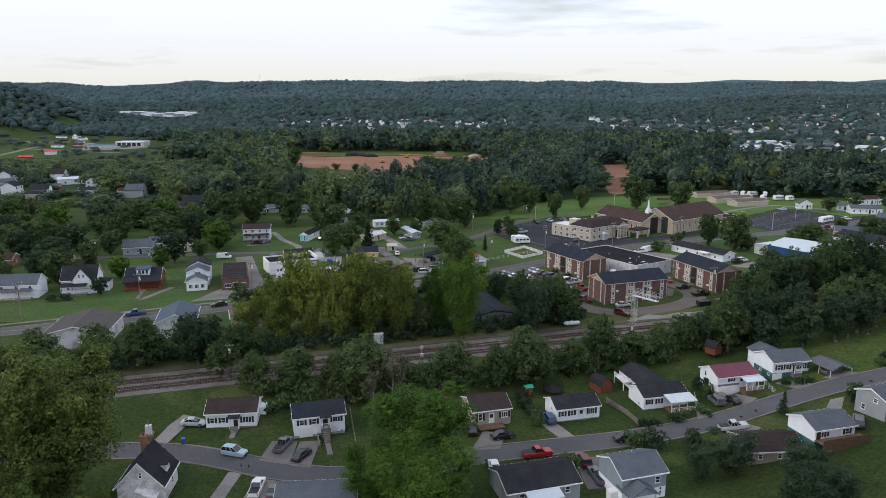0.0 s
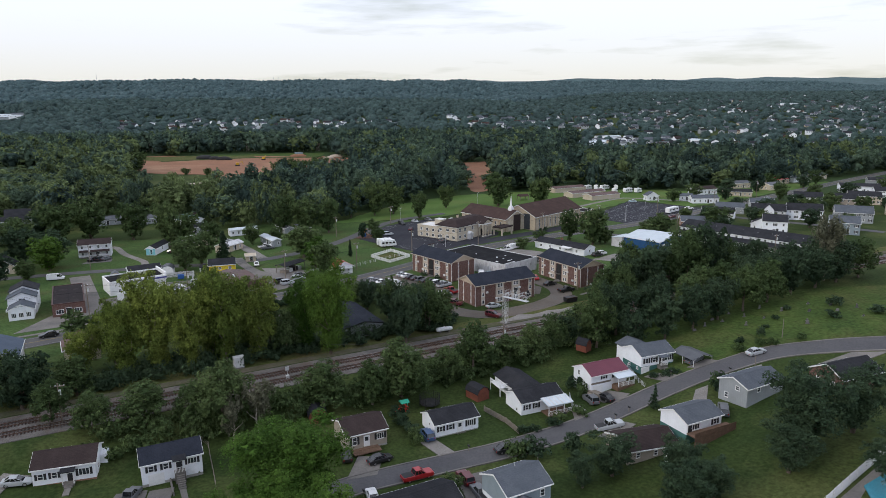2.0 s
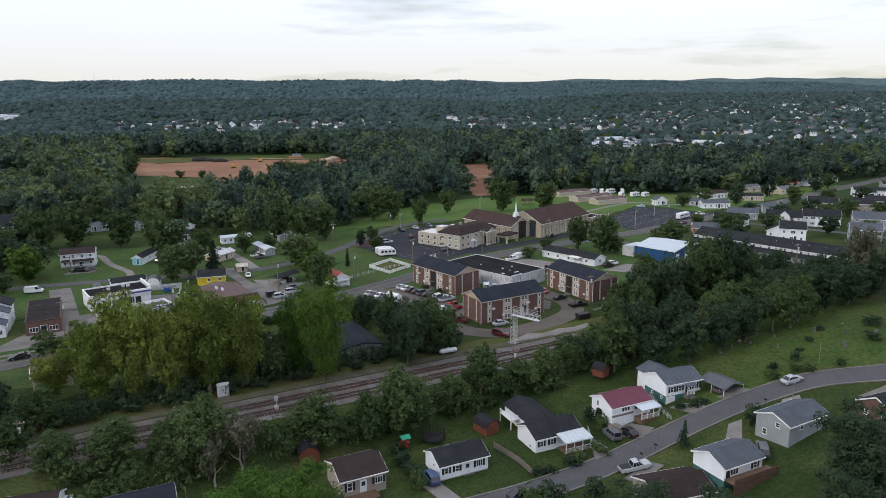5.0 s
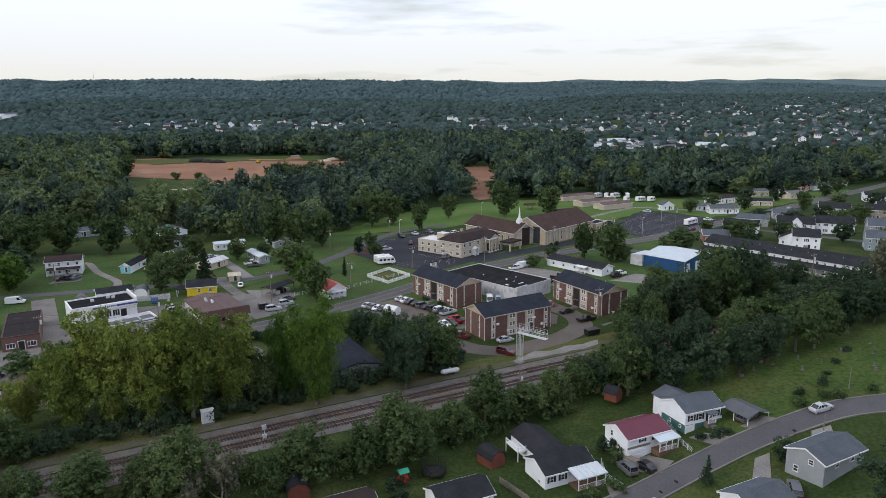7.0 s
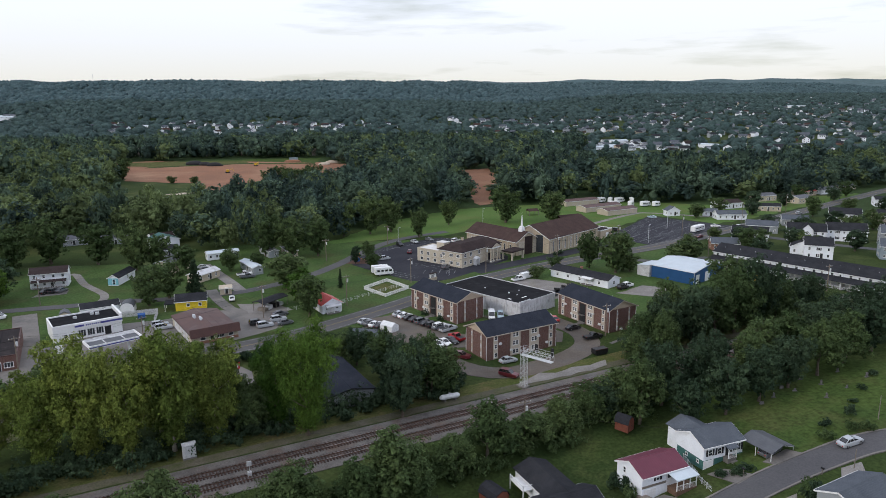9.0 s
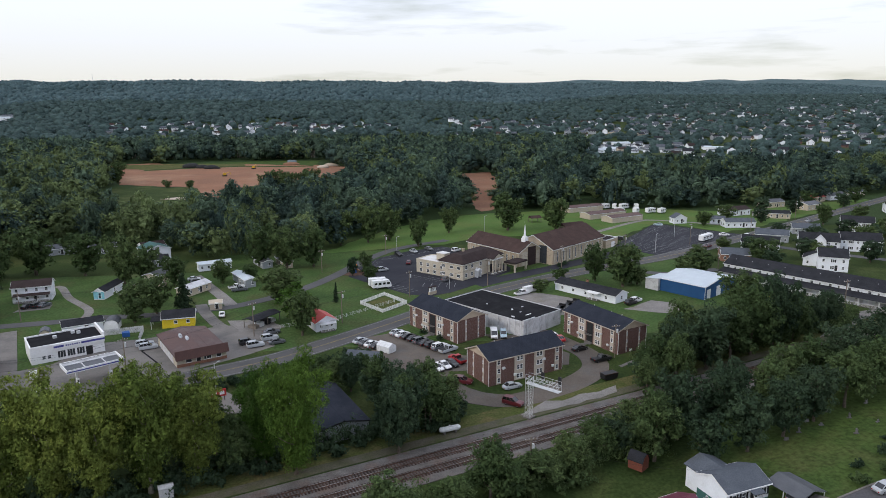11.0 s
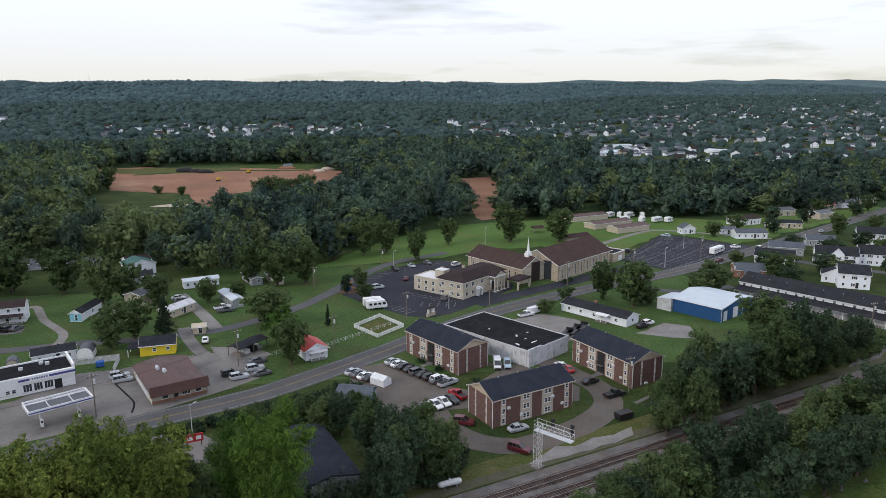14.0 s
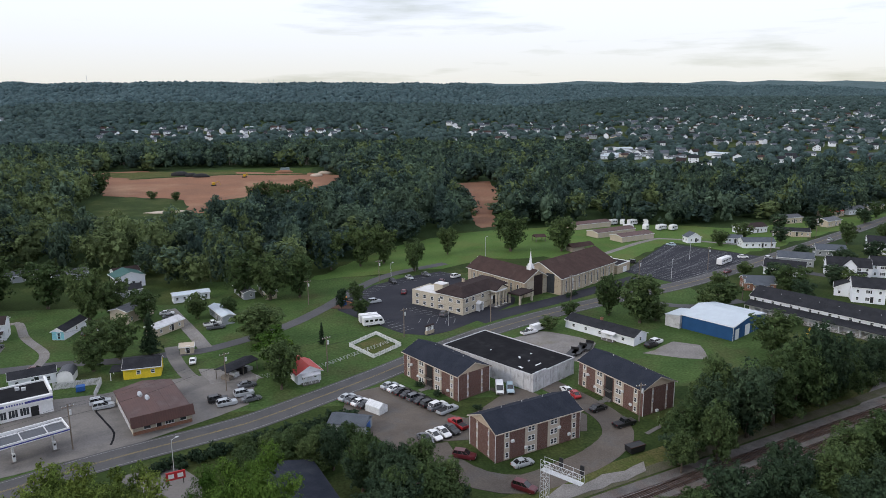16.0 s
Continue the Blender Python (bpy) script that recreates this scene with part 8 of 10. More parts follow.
for x, y, hh in ((63.9, 377.4, 9), (128.6, 326.0, 8), (152, 358, 8), (19, 336.5, 8), (-29.1, 198.6, 8), (34, 281, 5)):
    pole(x, y, hh, 40, False, True, "galvanised")
for x, y, hh in ((94.7, 145.2, 4.6), (80.8, 132.8, 3.4)):
    pole(x, y, hh, 40, False, False, "gray_wood")
for x, y, hh in ((-1020, 3010, 58), (-800, 3040, 34), (-310, 3020, 40), (-330, 3025, 40)):
    tw = thing("radio_mast", "thin lattice mast standing on a far ridge", "mast", pose(x, y, terrain(x, y)), "far masts")
    part("mast", tube(bmesh.new(), (0, 0, -5), (0, 0, hh), 1.0, 0.6, 5), M["galvanised"], tw)

# ---- yards, gardens, cemetery ----
def fence(points, height, mat, label, gap=1.8, boards=0.0, rails=2, name="fence", board_width=0.86):
    f = thing(name, label, "fence", pose(0, 0, 0), "fences")
    for p, q in zip(points, points[1:]):
        n = max(1, round(math.dist(p, q) / gap))
        ang = math.degrees(math.atan2(q[1] - p[1], q[0] - p[0]))
        for k in range(n):
            a = (p[0] + (q[0] - p[0]) * k / n, p[1] + (q[1] - p[1]) * k / n)
            b = (p[0] + (q[0] - p[0]) * (k + 1) / n, p[1] + (q[1] - p[1]) * (k + 1) / n)
            za, zb = terrain(*a), terrain(*b)
            part("post", boxes((-0.06, 0.06, -0.06, 0.06, -0.2, height + 0.1)), M[mat], f, m=pose(a[0], a[1], za, 0, 0, ang))
            L = math.dist(a, b)
            tilt = math.degrees(math.atan2(zb - za, L))
            m = pose(a[0], a[1], za, 0, 0, ang) @ pose(0, 0, 0, 0, -tilt, 0)
            if boards:
                cnt = int(L / boards)
                xs = [0.06]
                for j in range(cnt):
                    xs += [0.08 + (L - 0.16) * (j + 0.14) / cnt, 0.08 + (L - 0.16) * (j + board_width) / cnt]
                xs.append(L - 0.06)
                zs = [0.05, height * 0.2, height * 0.28, height * 0.75, height * 0.83, height]
                part("panel", lattice_sheet(xs, zs, lambda i, j: i % 2 == 1 or j in (1, 3), -0.03, 0.02), M[mat], f, m=m)
            else:
                for j in range(rails):
                    part("rail", boxes((0, L, -0.02, 0.02, height * (j + 1) / rails - 0.03, height * (j + 1) / rails)), M[mat], f, m=m)
    return f


fence([(3.2, 266.2), (9.9, 256.0), (18.0, 264.6), (11.2, 275.6), (3.2, 266.2)], 1.2, "white_trim", "white vinyl picket fence round a garden plot", 2.4, 0.2, board_width=0.6)
patch("garden_plot", [(4.2, 266.2), (10.0, 257.4), (17.0, 264.6), (11.1, 274.2)], 0.06, M["weeds"], "overgrown garden plot", "garden")
fence([(58, 83.6), (63, 86.4), (81.4, 96.3), (92, 102)], 1.8, "white_trim", "tall white vinyl fence beside a pool", 2.4, 0.2)
fence([(42.2, 137.6), (41.4, 133), (43, 128.8)], 1.1, "galvanised", "low wire garden fence on posts", 1.8, 0, 4)
fence([(23.2, 134.6), (26.5, 128.6), (28, 123.8)], 1.2, "gray_wood", "weathered wooden garden fence", 1.8, 0.2)
fence([(58.2, 146), (57.6, 138), (57.8, 135)], 1.0, "galvanised", "low wire garden fence on posts", 1.8, 0, 4)
fence([(-69, 245), (-58.5, 247.5), (-57.0, 238)], 1.8, "weathered_white", "white board fence behind a shop", 2.2, 0.25)
fence([(-20, 245), (-3, 251.5), (16, 268.5)], 1.1, "galvanised", "low wire fence beside the main road", 2.6, 0, 3)
fence([(-60, 130.5), (-40, 137), (-30, 126), (-26, 112)], 1.1, "gray_wood", "old wire fence on wooden posts", 2.6, 0, 3)

patch("driveway", [(-42.0, 112.4), (-37.2, 113.0), (-36.2, 104.2), (-42.2, 105.2)], 0.13, M["concrete"], "pale concrete driveway", "driveway")
patch("driveway", [(-36.8, 112.6), (-33.0, 113.4), (-32.4, 103.4), (-36.2, 104)], 0.14, M["concrete"], "pale concrete driveway", "driveway")
patch("driveway", [(-62.0, 119.0), (-57.6, 118.6), (-60.4, 115.8), (-61.4, 109.8), (-64.2, 110.2), (-63.6, 115.4)], 0.13, M["gravel"], "narrow curving gravel driveway", "driveway")
patch("driveway", [(-2.6, 119.5), (1.8, 118.5), (0.6, 112.6), (-4.6, 111.6)], 0.13, M["concrete"], "pale concrete driveway", "driveway")
patch("driveway", [(8.9, 123.0), (12.0, 123.6), (15.0, 118.2), (12.0, 117.4)], 0.13, M["gravel"], "narrow gravel driveway", "driveway")
patch("driveway", [(40.8, 131.5), (43.6, 131.2), (42.6, 128.2), (40.2, 127.2)], 0.13, M["gravel"], "narrow gravel driveway", "driveway")
patch("driveway", [(46.6, 136.6), (50.8, 137.4), (54, 134.0), (50.6, 131.4), (47.6, 133)], 0.13, M["concrete"], "pale concrete driveway", "driveway")
patch("driveway", [(59.6, 140.0), (62.8, 140.2), (66.2, 136.8), (62.6, 135.4)], 0.13, M["concrete"], "pale concrete driveway", "driveway")
patch("driveway", [(69.2, 139.6), (74.6, 141.6), (76.4, 139.4), (71, 137.8)], 0.13, M["concrete"], "pale concrete driveway", "driveway")
patch("driveway", [(60.5, 121), (66, 129.2), (69, 129.8), (64, 121)], 0.13, M["gravel"], "gravel driveway on the slope", "driveway")
patch("driveway", [(74.6, 127), (79, 133.4), (83, 134), (79.6, 127)], 0.13, M["gravel"], "gravel driveway", "driveway")
patch("driveway", [(93, 131), (104, 134.6), (112, 133.4), (100, 129.4)], 0.13, M["concrete"], "pale concrete driveway", "driveway")
patch("driveway", [(42, 119.8), (48.6, 123.6), (50.4, 121.6), (45, 118.4)], 0.13, M["concrete"], "pale concrete driveway", "driveway")
patch("driveway", [(13.6, 109.6), (18.4, 111.2), (19.4, 101), (15, 100)], 0.13, M["concrete"], "pale concrete driveway", "driveway")
patch("driveway", [(-46, 101), (-43.6, 101), (-43.6, 92), (-46, 92)], 0.13, M["gravel"], "rutted gravel driveway", "driveway")
patch("driveway", [(-40.6, 99.4), (-34, 98.4), (-34, 91), (-40.6, 91)], 0.13, M["gravel"], "gravel parking place by the street", "driveway")
patch("driveway", [(-109, 191), (-107, 191.6), (-104, 206), (-106, 206)], 0.06, M["concrete"], "narrow concrete driveway", "driveway")
patch("driveway", [(-104.6, 272), (-95, 275), (-96, 280), (-104, 278)], 0.06, M["concrete"], "concrete parking place before a house", "driveway")
patch("pool_deck", [(64, 84), (66, 87.3), (81, 95.2), (92, 100.6), (92, 84)], 0.3, M["concrete"], "paved surround of a garden pool", "pool deck")
patch("pool_water", [(71, 85.4), (72.6, 89.6), (79, 92), (86, 93), (86, 86)], 0.33, M["water"], "blue water of a garden pool", "pool")


def slab_stone(x, y, kind, turn):
    g = thing("gravestone", "weathered grey gravestone leaning in rough grass", "gravestone", pose(x, y, terrain(x, y) - 0.05, 0, 0, turn) @ pose(0, 0, 0, (x * 37) % 9 - 4, 0, 0) @ Matrix.Scale(0.55, 4), "gravestones")
    if kind == 0:
        bm = prism(bmesh.new(), [(-0.4, 0), (0.4, 0), (0.4, 0.9), (0.25, 1.1), (-0.25, 1.1), (-0.4, 0.9)], 1, -0.1, 0.1)
        part("stone", bm, M["stone"], g)
    elif kind == 1:
        part("stone", boxes((-0.3, 0.3, -0.3, 0.3, 0.35, 1.6)), M["stone"], g)
        part("cap", prism(bmesh.new(), [(-0.4, 1.6), (0.4, 1.6), (0, 2.0)], 1, -0.4, 0.4), M["stone"], g)
    else:
        part("stone", boxes((-0.7, 0.7, -0.18, 0.18, 0.25, 1.1)), M["stone"], g)
    part("plinth", boxes((-0.8, 0.8, -0.35, 0.35, 0, 0.3)), M["stone"], g)


rng = random.Random(4)
for k, (x, y) in enumerate(((93.2, 167.6), (94.5, 160.9), (86.7, 162.1), (105.6, 152.3), (83.2, 159.1), (116.1, 156.0), (118.9, 150.6), (104.4, 160.8), (117.4, 160.4), (92.3, 164.4), (74.3, 162.2), (79.8, 157.6), (88.3, 160.1), (91.9, 155.5), (104.5, 150.6), (98, 158), (101, 165), (110, 158), (113, 163), (122, 157))):
    slab_stone(x, y, k % 3, rng.uniform(-25, 25))

# trampoline, playset, sheds
tp = thing("trampoline", "round black trampoline with tall net posts", "trampoline", pose(12.4, 138.8, -3.6), "")
part("mat", tube(bmesh.new(), (0, 0, 0.82), (0, 0, 0.88), 1.9, 1.9, 20), M["black_metal"], tp)
part("rim", tube(bmesh.new(), (0, 0, 0.72), (0, 0, 0.81), 2.1, 2.1, 20), M["black_metal"], tp)
net = bmesh.new()
for k in range(24):
    a, b = k * math.tau / 24, (k + 1) * math.tau / 24
    for j in range(6):
        tube(net, (2.05 * math.cos(a), 2.05 * math.sin(a), 0.95 + 0.3 * j), (2.05 * math.cos(b), 2.05 * math.sin(b), 0.95 + 0.3 * j), 0.03, 0.03, 3)
    tube(net, (2.05 * math.cos(a), 2.05 * math.sin(a), 0.85), (2.05 * math.cos(a), 2.05 * math.sin(a), 2.5), 0.03, 0.03, 3)
part("net", net, M["black_metal"], tp, "black safety net")
for k in range(6):
    a = k * 1.047
    part("net_post", tube(bmesh.new(), (2.1 * math.cos(a), 2.1 * math.sin(a), 0), (2.1 * math.cos(a), 2.1 * math.sin(a), 2.7), 0.04, 0.04, 6), M["black_metal"], tp)
ps = thing("playset", "small red and green plastic playset on a lawn", "playset", pose(6.9, 137.4, -3.6, 0, 0, 20), "")
part("tower", boxes((-0.7, 0.7, -0.7, 0.7, 0.0, 1.0)), M["red_plastic"], ps)
part("canopy", prism(bmesh.new(), [(-0.9, 1.9), (0.9, 1.9), (0, 2.4)], 0, -0.9, 0.9), M["green_plastic"], ps)
for s in (-1, 1):
    part("post", boxes((s * 0.6 - 0.05, s * 0.6 + 0.05, -0.6, -0.5, 1.0, 1.9)), M["green_plastic"], ps)
part("slide", prism(bmesh.new(), [(-2.2, 0.1), (-0.7, 0.95), (-0.7, 1.05), (-2.2, 0.2)], 1, -0.3, 0.3), M["red_plastic"], ps)


def barn_shed(x, y, z, turn, wall, roof, label, w=1.6, d=2.0):
    s = thing("garden_shed", label, "shed", pose(x, y, z, 0, 0, turn), "garden sheds")
    o = [(-w, 0), (w, 0), (w, 1.7), (w * 0.7, 2.5), (0, 2.95), (-w * 0.7, 2.5), (-w, 1.7)]
    part("wall", prism(bmesh.new(), o, 1, -d, d), M[wall], s)
    r = [(w + 0.15, 1.6), (w * 0.75, 2.55), (0, 3.05), (-w * 0.75, 2.55), (-w - 0.15, 1.6)]
    part("roof", prism(bmesh.new(), r + [(a, b + 0.12) for a, b in r[::-1]], 1, -d - 0.15, d + 0.15), M[roof], s)
    part("door", boxes((-0.6, 0.6, -d - 0.04, -d - 0.002, 0.1, 1.9)), M[wall], s)


barn_shed(23.0, 141.5, -3.6, 30, "red_wood", "black_shingle", "red-brown barn-roofed shed at a garden's end")
barn_shed(52.0, 158.2, -0.6, 40, "red_wood", "black_shingle", "small red shed below the railway trees", 1.2, 1.4)
barn_shed(-10.6, 134.6, -3.2, 10, "red_wood", "black_shingle", "dark garden shed with white-framed window", 1.8, 1.6)
barn_shed(-83.8, 244.9, 0, 20, "beige_siding", "gray_metal", "small beige shed beside a trailer home", 1.4, 1.8)

# boat and small yard things
bt = thing("motor_boat", "small covered boat on a trailer in a driveway", "boat", pose(47.2, 137.0 - 1.2, -2.8, 0, 0, -55), "")
part("hull", prism(bmesh.new(), [(-2.2, 0.8), (-2.0, 0.45), (1.6, 0.45), (2.6, 1.15), (-2.2, 1.15)], 1, -0.75, 0.75), M["taupe_siding"], bt)
part("cover", prism(bmesh.new(), [(-2.1, 1.152), (2.4, 1.152), (0.6, 1.5), (-1.2, 1.5)], 1, -0.7, 0.7), M["gray_wood"], bt)
for s in (-1, 1):
    part("wheel", WHEEL["tyre"], None, bt, m=pose(-0.6, s * 0.85, 0.33))
db = thing("skip", "dark rusty rubbish skip on gravel", "skip", pose(60.6, 196.6, 0.07, 0, 0, 20), "")
part("bin", prism(bmesh.new(), [(-1.9, 0.5), (-1.6, 0.1), (1.6, 0.1), (1.9, 0.5), (1.9, 1.5), (-1.9, 1.5)], 1, -0.9, 0.9), M["black_metal"], db)
part("rim", boxes((-2.0, 2.0, -1.0, -0.9, 1.4, 1.55), (-2.0, 2.0, 0.9, 1.0, 1.4, 1.55)), M["brown_metal"], db)
part("lid", boxes((-1.85, 0.0, -0.9, 0.9, 1.5, 1.56)), M["black_metal"], db)
bb = thing("refuse_bin", "blue refuse bin behind a shop", "bin", pose(-62.0, 243.4, 0.06, 0, 0, 20), "")
part("bin", boxes((-1.0, 1.0, -0.6, 0.6, 0.1, 1.3)), M["blue_plastic"], bb)
part("lid", prism(bmesh.new(), [(-0.65, 1.3), (0.65, 1.3), (0.65, 1.5), (-0.65, 1.35)], 0, -1.0, 1.0), M["blue_plastic"], bb)
bb = thing("refuse_bin", "blue wheeled bin at the kerb", "bin", pose(-58.2, 110.2, -3.4, 0, 0, 20), "")
part("bin", boxes((-0.35, 0.35, -0.35, 0.35, 0.1, 1.0)), M["blue_plastic"], bb)
part("lid", boxes((-0.37, 0.37, -0.4, 0.37, 1.0, 1.08)), M["blue_plastic"], bb)
pl = thing("garden_monument", "white stone monument on a stepped base in a lawn", "monument", pose(-66.0, 112.6, terrain(-66, 112.6), 0, 0, 15), "")
part("base", boxes((-0.9, 0.9, -0.7, 0.7, -0.2, 0.3)), M["concrete"], pl)
part("block", boxes((-0.55, 0.55, -0.45, 0.45, 0.3, 2.0)), M["weathered_white"], pl)
part("finial", tube(bmesh.new(), (0, 0, 2.0), (0, 0, 3.2), 0.12, 0.05, 6), M["gray_wood"], pl)
tf = thing("tarpaulin_tent", "white tarpaulin tent beside parked cars", "tent", pose(9.6, 222.4, 0.06, 0, 0, 45), "")
part("cover", prism(bmesh.new(), [(-1.4, 0), (1.4, 0), (1.4, 1.6), (0, 2.5), (-1.4, 1.6)], 1, -2.2, 2.2), M["tarp_white"], tf)
part("flap", boxes((-0.5, 0.5, -2.24, -2.202, 0, 1.6)), M["tarp_white"], tf)
gd = thing("garage", "low dark-roofed garage in bushes beside the car park", "garage", pose(3.8, 214.2, 0, 0, 0, -20), "")
part("wall", boxes((-4, 4, -2.6, 2.6, -0.2, 2.3)), M["gray_siding"], gd)
for s in (-1, 1):
    part("roof_slope", prism(bmesh.new(), [(s * 2.9, 2.2), (0, 3.3), (0, 3.42), (s * 2.9, 2.32)], 0, -4.3, 4.3), M["gray_shingle"], gd)
part("door", boxes((4.0, 4.06, -1.2, 1.2, 0, 2.0)), M["blue_plastic"], gd)
cs = thing("open_shed", "open-sided shed with long dark metal roof", "shed", pose(-25.6, 249.4, 0.06, 0, 0, 54), "")
part("roof", prism(bmesh.new(), [(-2.4, 2.6), (0, 3.2), (2.4, 2.6), (2.4, 2.75), (0, 3.35), (-2.4, 2.75)], 0, -5.5, 5.5), M["black_shingle"], cs)
for x in (-5, 0, 5):
    for y in (-2.2, 2.2):
        part("post", boxes((x - 0.08, x + 0.08, y - 0.08, y + 0.08, 0, 2.65)), M["gray_wood"], cs)
for k in range(4):
    part("pallet", boxes((-4.5 + 2.4 * k, -2.9 + 2.4 * k, -1.6 + 0.3 * (k % 2), 1.2, 0, 0.9 + 0.3 * (k % 3))), M[("gray_wood", "tarp_white", "rubber", "galvanised")[k]], cs)
ts = thing("steel_stock", "row of long dark steel frames lying on gravel", "stock", pose(70.5, 244.5, 0.06, 0, 0, -10), "")
for k in range(6):
    part("steel_frame", boxes((-1.6, 1.6, -2.4 + 0.9 * k, -1.8 + 0.9 * k, 0.1, 0.7)), M["black_metal"], ts)
sg2 = thing("church_sign", "brick church sign with pale panel on a lawn", "sign", pose(27.4, 274.6, 0.03, 0, 0, 40), "")
part("base", boxes((-1.7, 1.7, -0.4, 0.4, 0, 1.1)), M["tan_brick"], sg2)
part("panel", boxes((-1.4, 1.4, -0.25, 0.25, 1.1, 2.5)), M["white_trim"], sg2)
part("letter_bars", boxes(*[(-1.1, 1.1 - 0.3 * k, -0.28, -0.252, 2.1 - 0.3 * k, 2.25 - 0.3 * k) for k in range(4)]), M["black_metal"], sg2)
part("roof", prism(bmesh.new(), [(-0.5, 2.5), (0.5, 2.5), (0, 2.9)], 0, -1.7, 1.7), M["darkbrown_shingle"], sg2)
rs2 = thing("roadside_sign", "small red roadside sign with two white panels", "sign", pose(-28.2, 196.2, 0.03, 0, 0, 20), "")
part("board", boxes((-1.7, 1.7, -0.12, 0.12, 1.0, 2.6)), M["sign_red"], rs2)
for s in (-1, 1):
    part("panel", boxes((s * 0.8 - 0.5, s * 0.8 + 0.5, -0.15, -0.122, 1.4, 2.2)), M["white_trim"], rs2)
    part("post", boxes((s * 1.3 - 0.07, s * 1.3 + 0.07, -0.07, 0.07, 0, 1.0)), M["black_metal"], rs2)
ps2 = thing("price_sign", "tall white filling-station sign on a post", "sign", pose(-68.6, 203.2, 0.03, 0, 0, 20), "")
part("post", boxes((-0.12, 0.12, -0.12, 0.12, 0, 4.5)), M["white_trim"], ps2)
part("board", boxes((-0.9, 0.9, -0.15, 0.15, 4.5, 6.4)), M["white_trim"], ps2)
pg = thing("playground", "orange and blue playground frame on bark", "playground", pose(1.0, 308.6, 0.1, 0, 0, 20), "")
part("tower", boxes((-0.8, 0.8, -0.8, 0.8, 0, 1.4)), M["blue_plastic"], pg)
part("roof", prism(bmesh.new(), [(-1.1, 2.4), (1.1, 2.4), (0, 3.2)], 0, -1.1, 1.1), M["orange_plastic"], pg)
part("slide", prism(bmesh.new(), [(0.8, 1.3), (3.4, 0.1), (3.4, 0.25), (0.8, 1.45)], 1, -0.35, 0.35), M["orange_plastic"], pg)
for x in (-0.75, 0.75):
    for y in (-0.75, 0.75):
        part("post", boxes((x - 0.06, x + 0.06, y - 0.06, y + 0.06, 1.4, 2.4)), M["orange_plastic"], pg)
patch("playground_bark", [(-3, 305), (0, 313), (5, 311.5), (4.6, 304)], 0.06, M["mulch"], "dark bark under the playground", "ground", ragged=0.3, step=3)
cr = thing("excavator_crane", "yellow crane boom standing behind trees", "crane", pose(130.5, 246.5, 0, 0, 0, 35) @ Matrix.Scale(0.8, 4), "")
part("boom", lattice(bmesh.new(), (0, 0, 2.2), (5.5, 0, 6.5), 0.4, 7, 0.045), M["yellow_paint"], cr)
part("cab", boxes((-1.4, 0.6, -1.0, 1.0, 1.0, 2.6)), M["brown_metal"], cr)
for s in (-1, 1):
    part("track", boxes((-2.0, 1.6, s * 1.1 - 0.3, s * 1.1 + 0.3, 0, 1.0)), M["black_metal"], cr)
for x, y, t in ((-112, 676, 20), (-96, 740, 70)):
    ex = thing("excavator", "small yellow digger on bare earth", "digger", pose(x, y, 0.1, 0, 0, t), "diggers")
    part("cab", boxes((-1.2, 1.2, -1.1, 1.1, 1.0, 3.0)), M["yellow_paint"], ex)
    part("tracks", boxes((-2.0, 2.0, -1.4, 1.4, 0, 1.0)), M["black_metal"], ex)
    part("boom", tube(bmesh.new(), (1.0, 0, 2.0), (4.5, 0, 4.0), 0.3, 0.2, 6), M["yellow_paint"], ex)
    part("dipper", tube(bmesh.new(), (4.5, 0, 4.0), (5.6, 0, 1.0), 0.2, 0.15, 6), M["yellow_paint"], ex)
for x, y, w, d, hh, mat, label in ((-160, 765, 9, 5, 4.6, "dark_opening", "black heap of stone on bare earth"), (-148, 758, 6, 4, 3.4, "dark_opening", "black heap of stone on bare earth"), (-137, 750, 8, 4, 3.8, "dark_opening", "black heap of stone on bare earth"), (-64, 780, 9, 5, 2.6, "dirt", "mound of orange earth"), (-22, 762, 8, 5, 3, "sand", "pale heap of sand"), (-30, 740, 6, 5, 2.6, "sand", "pale heap of sand")):
    rs = np.random.default_rng(int(w * 7))
    hv = ICO2[0] * np.array((w, d, hh)) * (1 + 0.18 * lumpy(rs, ICO2[0]))[:, None]
    hv[:, 2] = np.maximum(hv[:, 2], -0.2)
    solid("spoil_mound", mesh_np("soil_heap", hv, [ICO2[1]], True), M[mat], label, "heap", "heaps", m=pose(x, y, 0.1))
ct = thing("site_container", "blue-grey container at the edge of bare earth", "container", pose(-65, 802, 0.2, 0, 0, 10), "")
part("box", boxes((-4.5, 4.5, -1.3, 1.3, 0, 2.7)), M["bluegray_siding"], ct)
part("door", boxes((4.5, 4.56, -1.2, 1.2, 0.1, 2.6)), M["gray_metal"], ct)
barn_shed(51.0, 106.6, terrain(51.0, 106.6), 12, "white_trim", "white_roof", "small white garden shed behind a bungalow", 1.1, 1.2)
# mailboxes along the near street
for x, y in ((-1.8, 106.4), (-44, 101.8), (-42.6, 101.6), (17.4, 118.6), (29, 113.6), (51, 126.8), (47.6, 125.0), (38.6, 128.8), (64.6, 137.6), (75.4, 133.0)):
    mb = thing("mailbox", "black mailbox on a wooden post at the kerb", "mailbox", pose(x, y, terrain(x, y), 0, 0, 20), "mailboxes")
    part("post", boxes((-0.05, 0.05, -0.05, 0.05, -0.2, 1.0)), M["gray_wood"], mb)
    part("box", boxes((-0.12, 0.12, -0.28, 0.28, 1.0, 1.28)), M["black_metal"], mb)

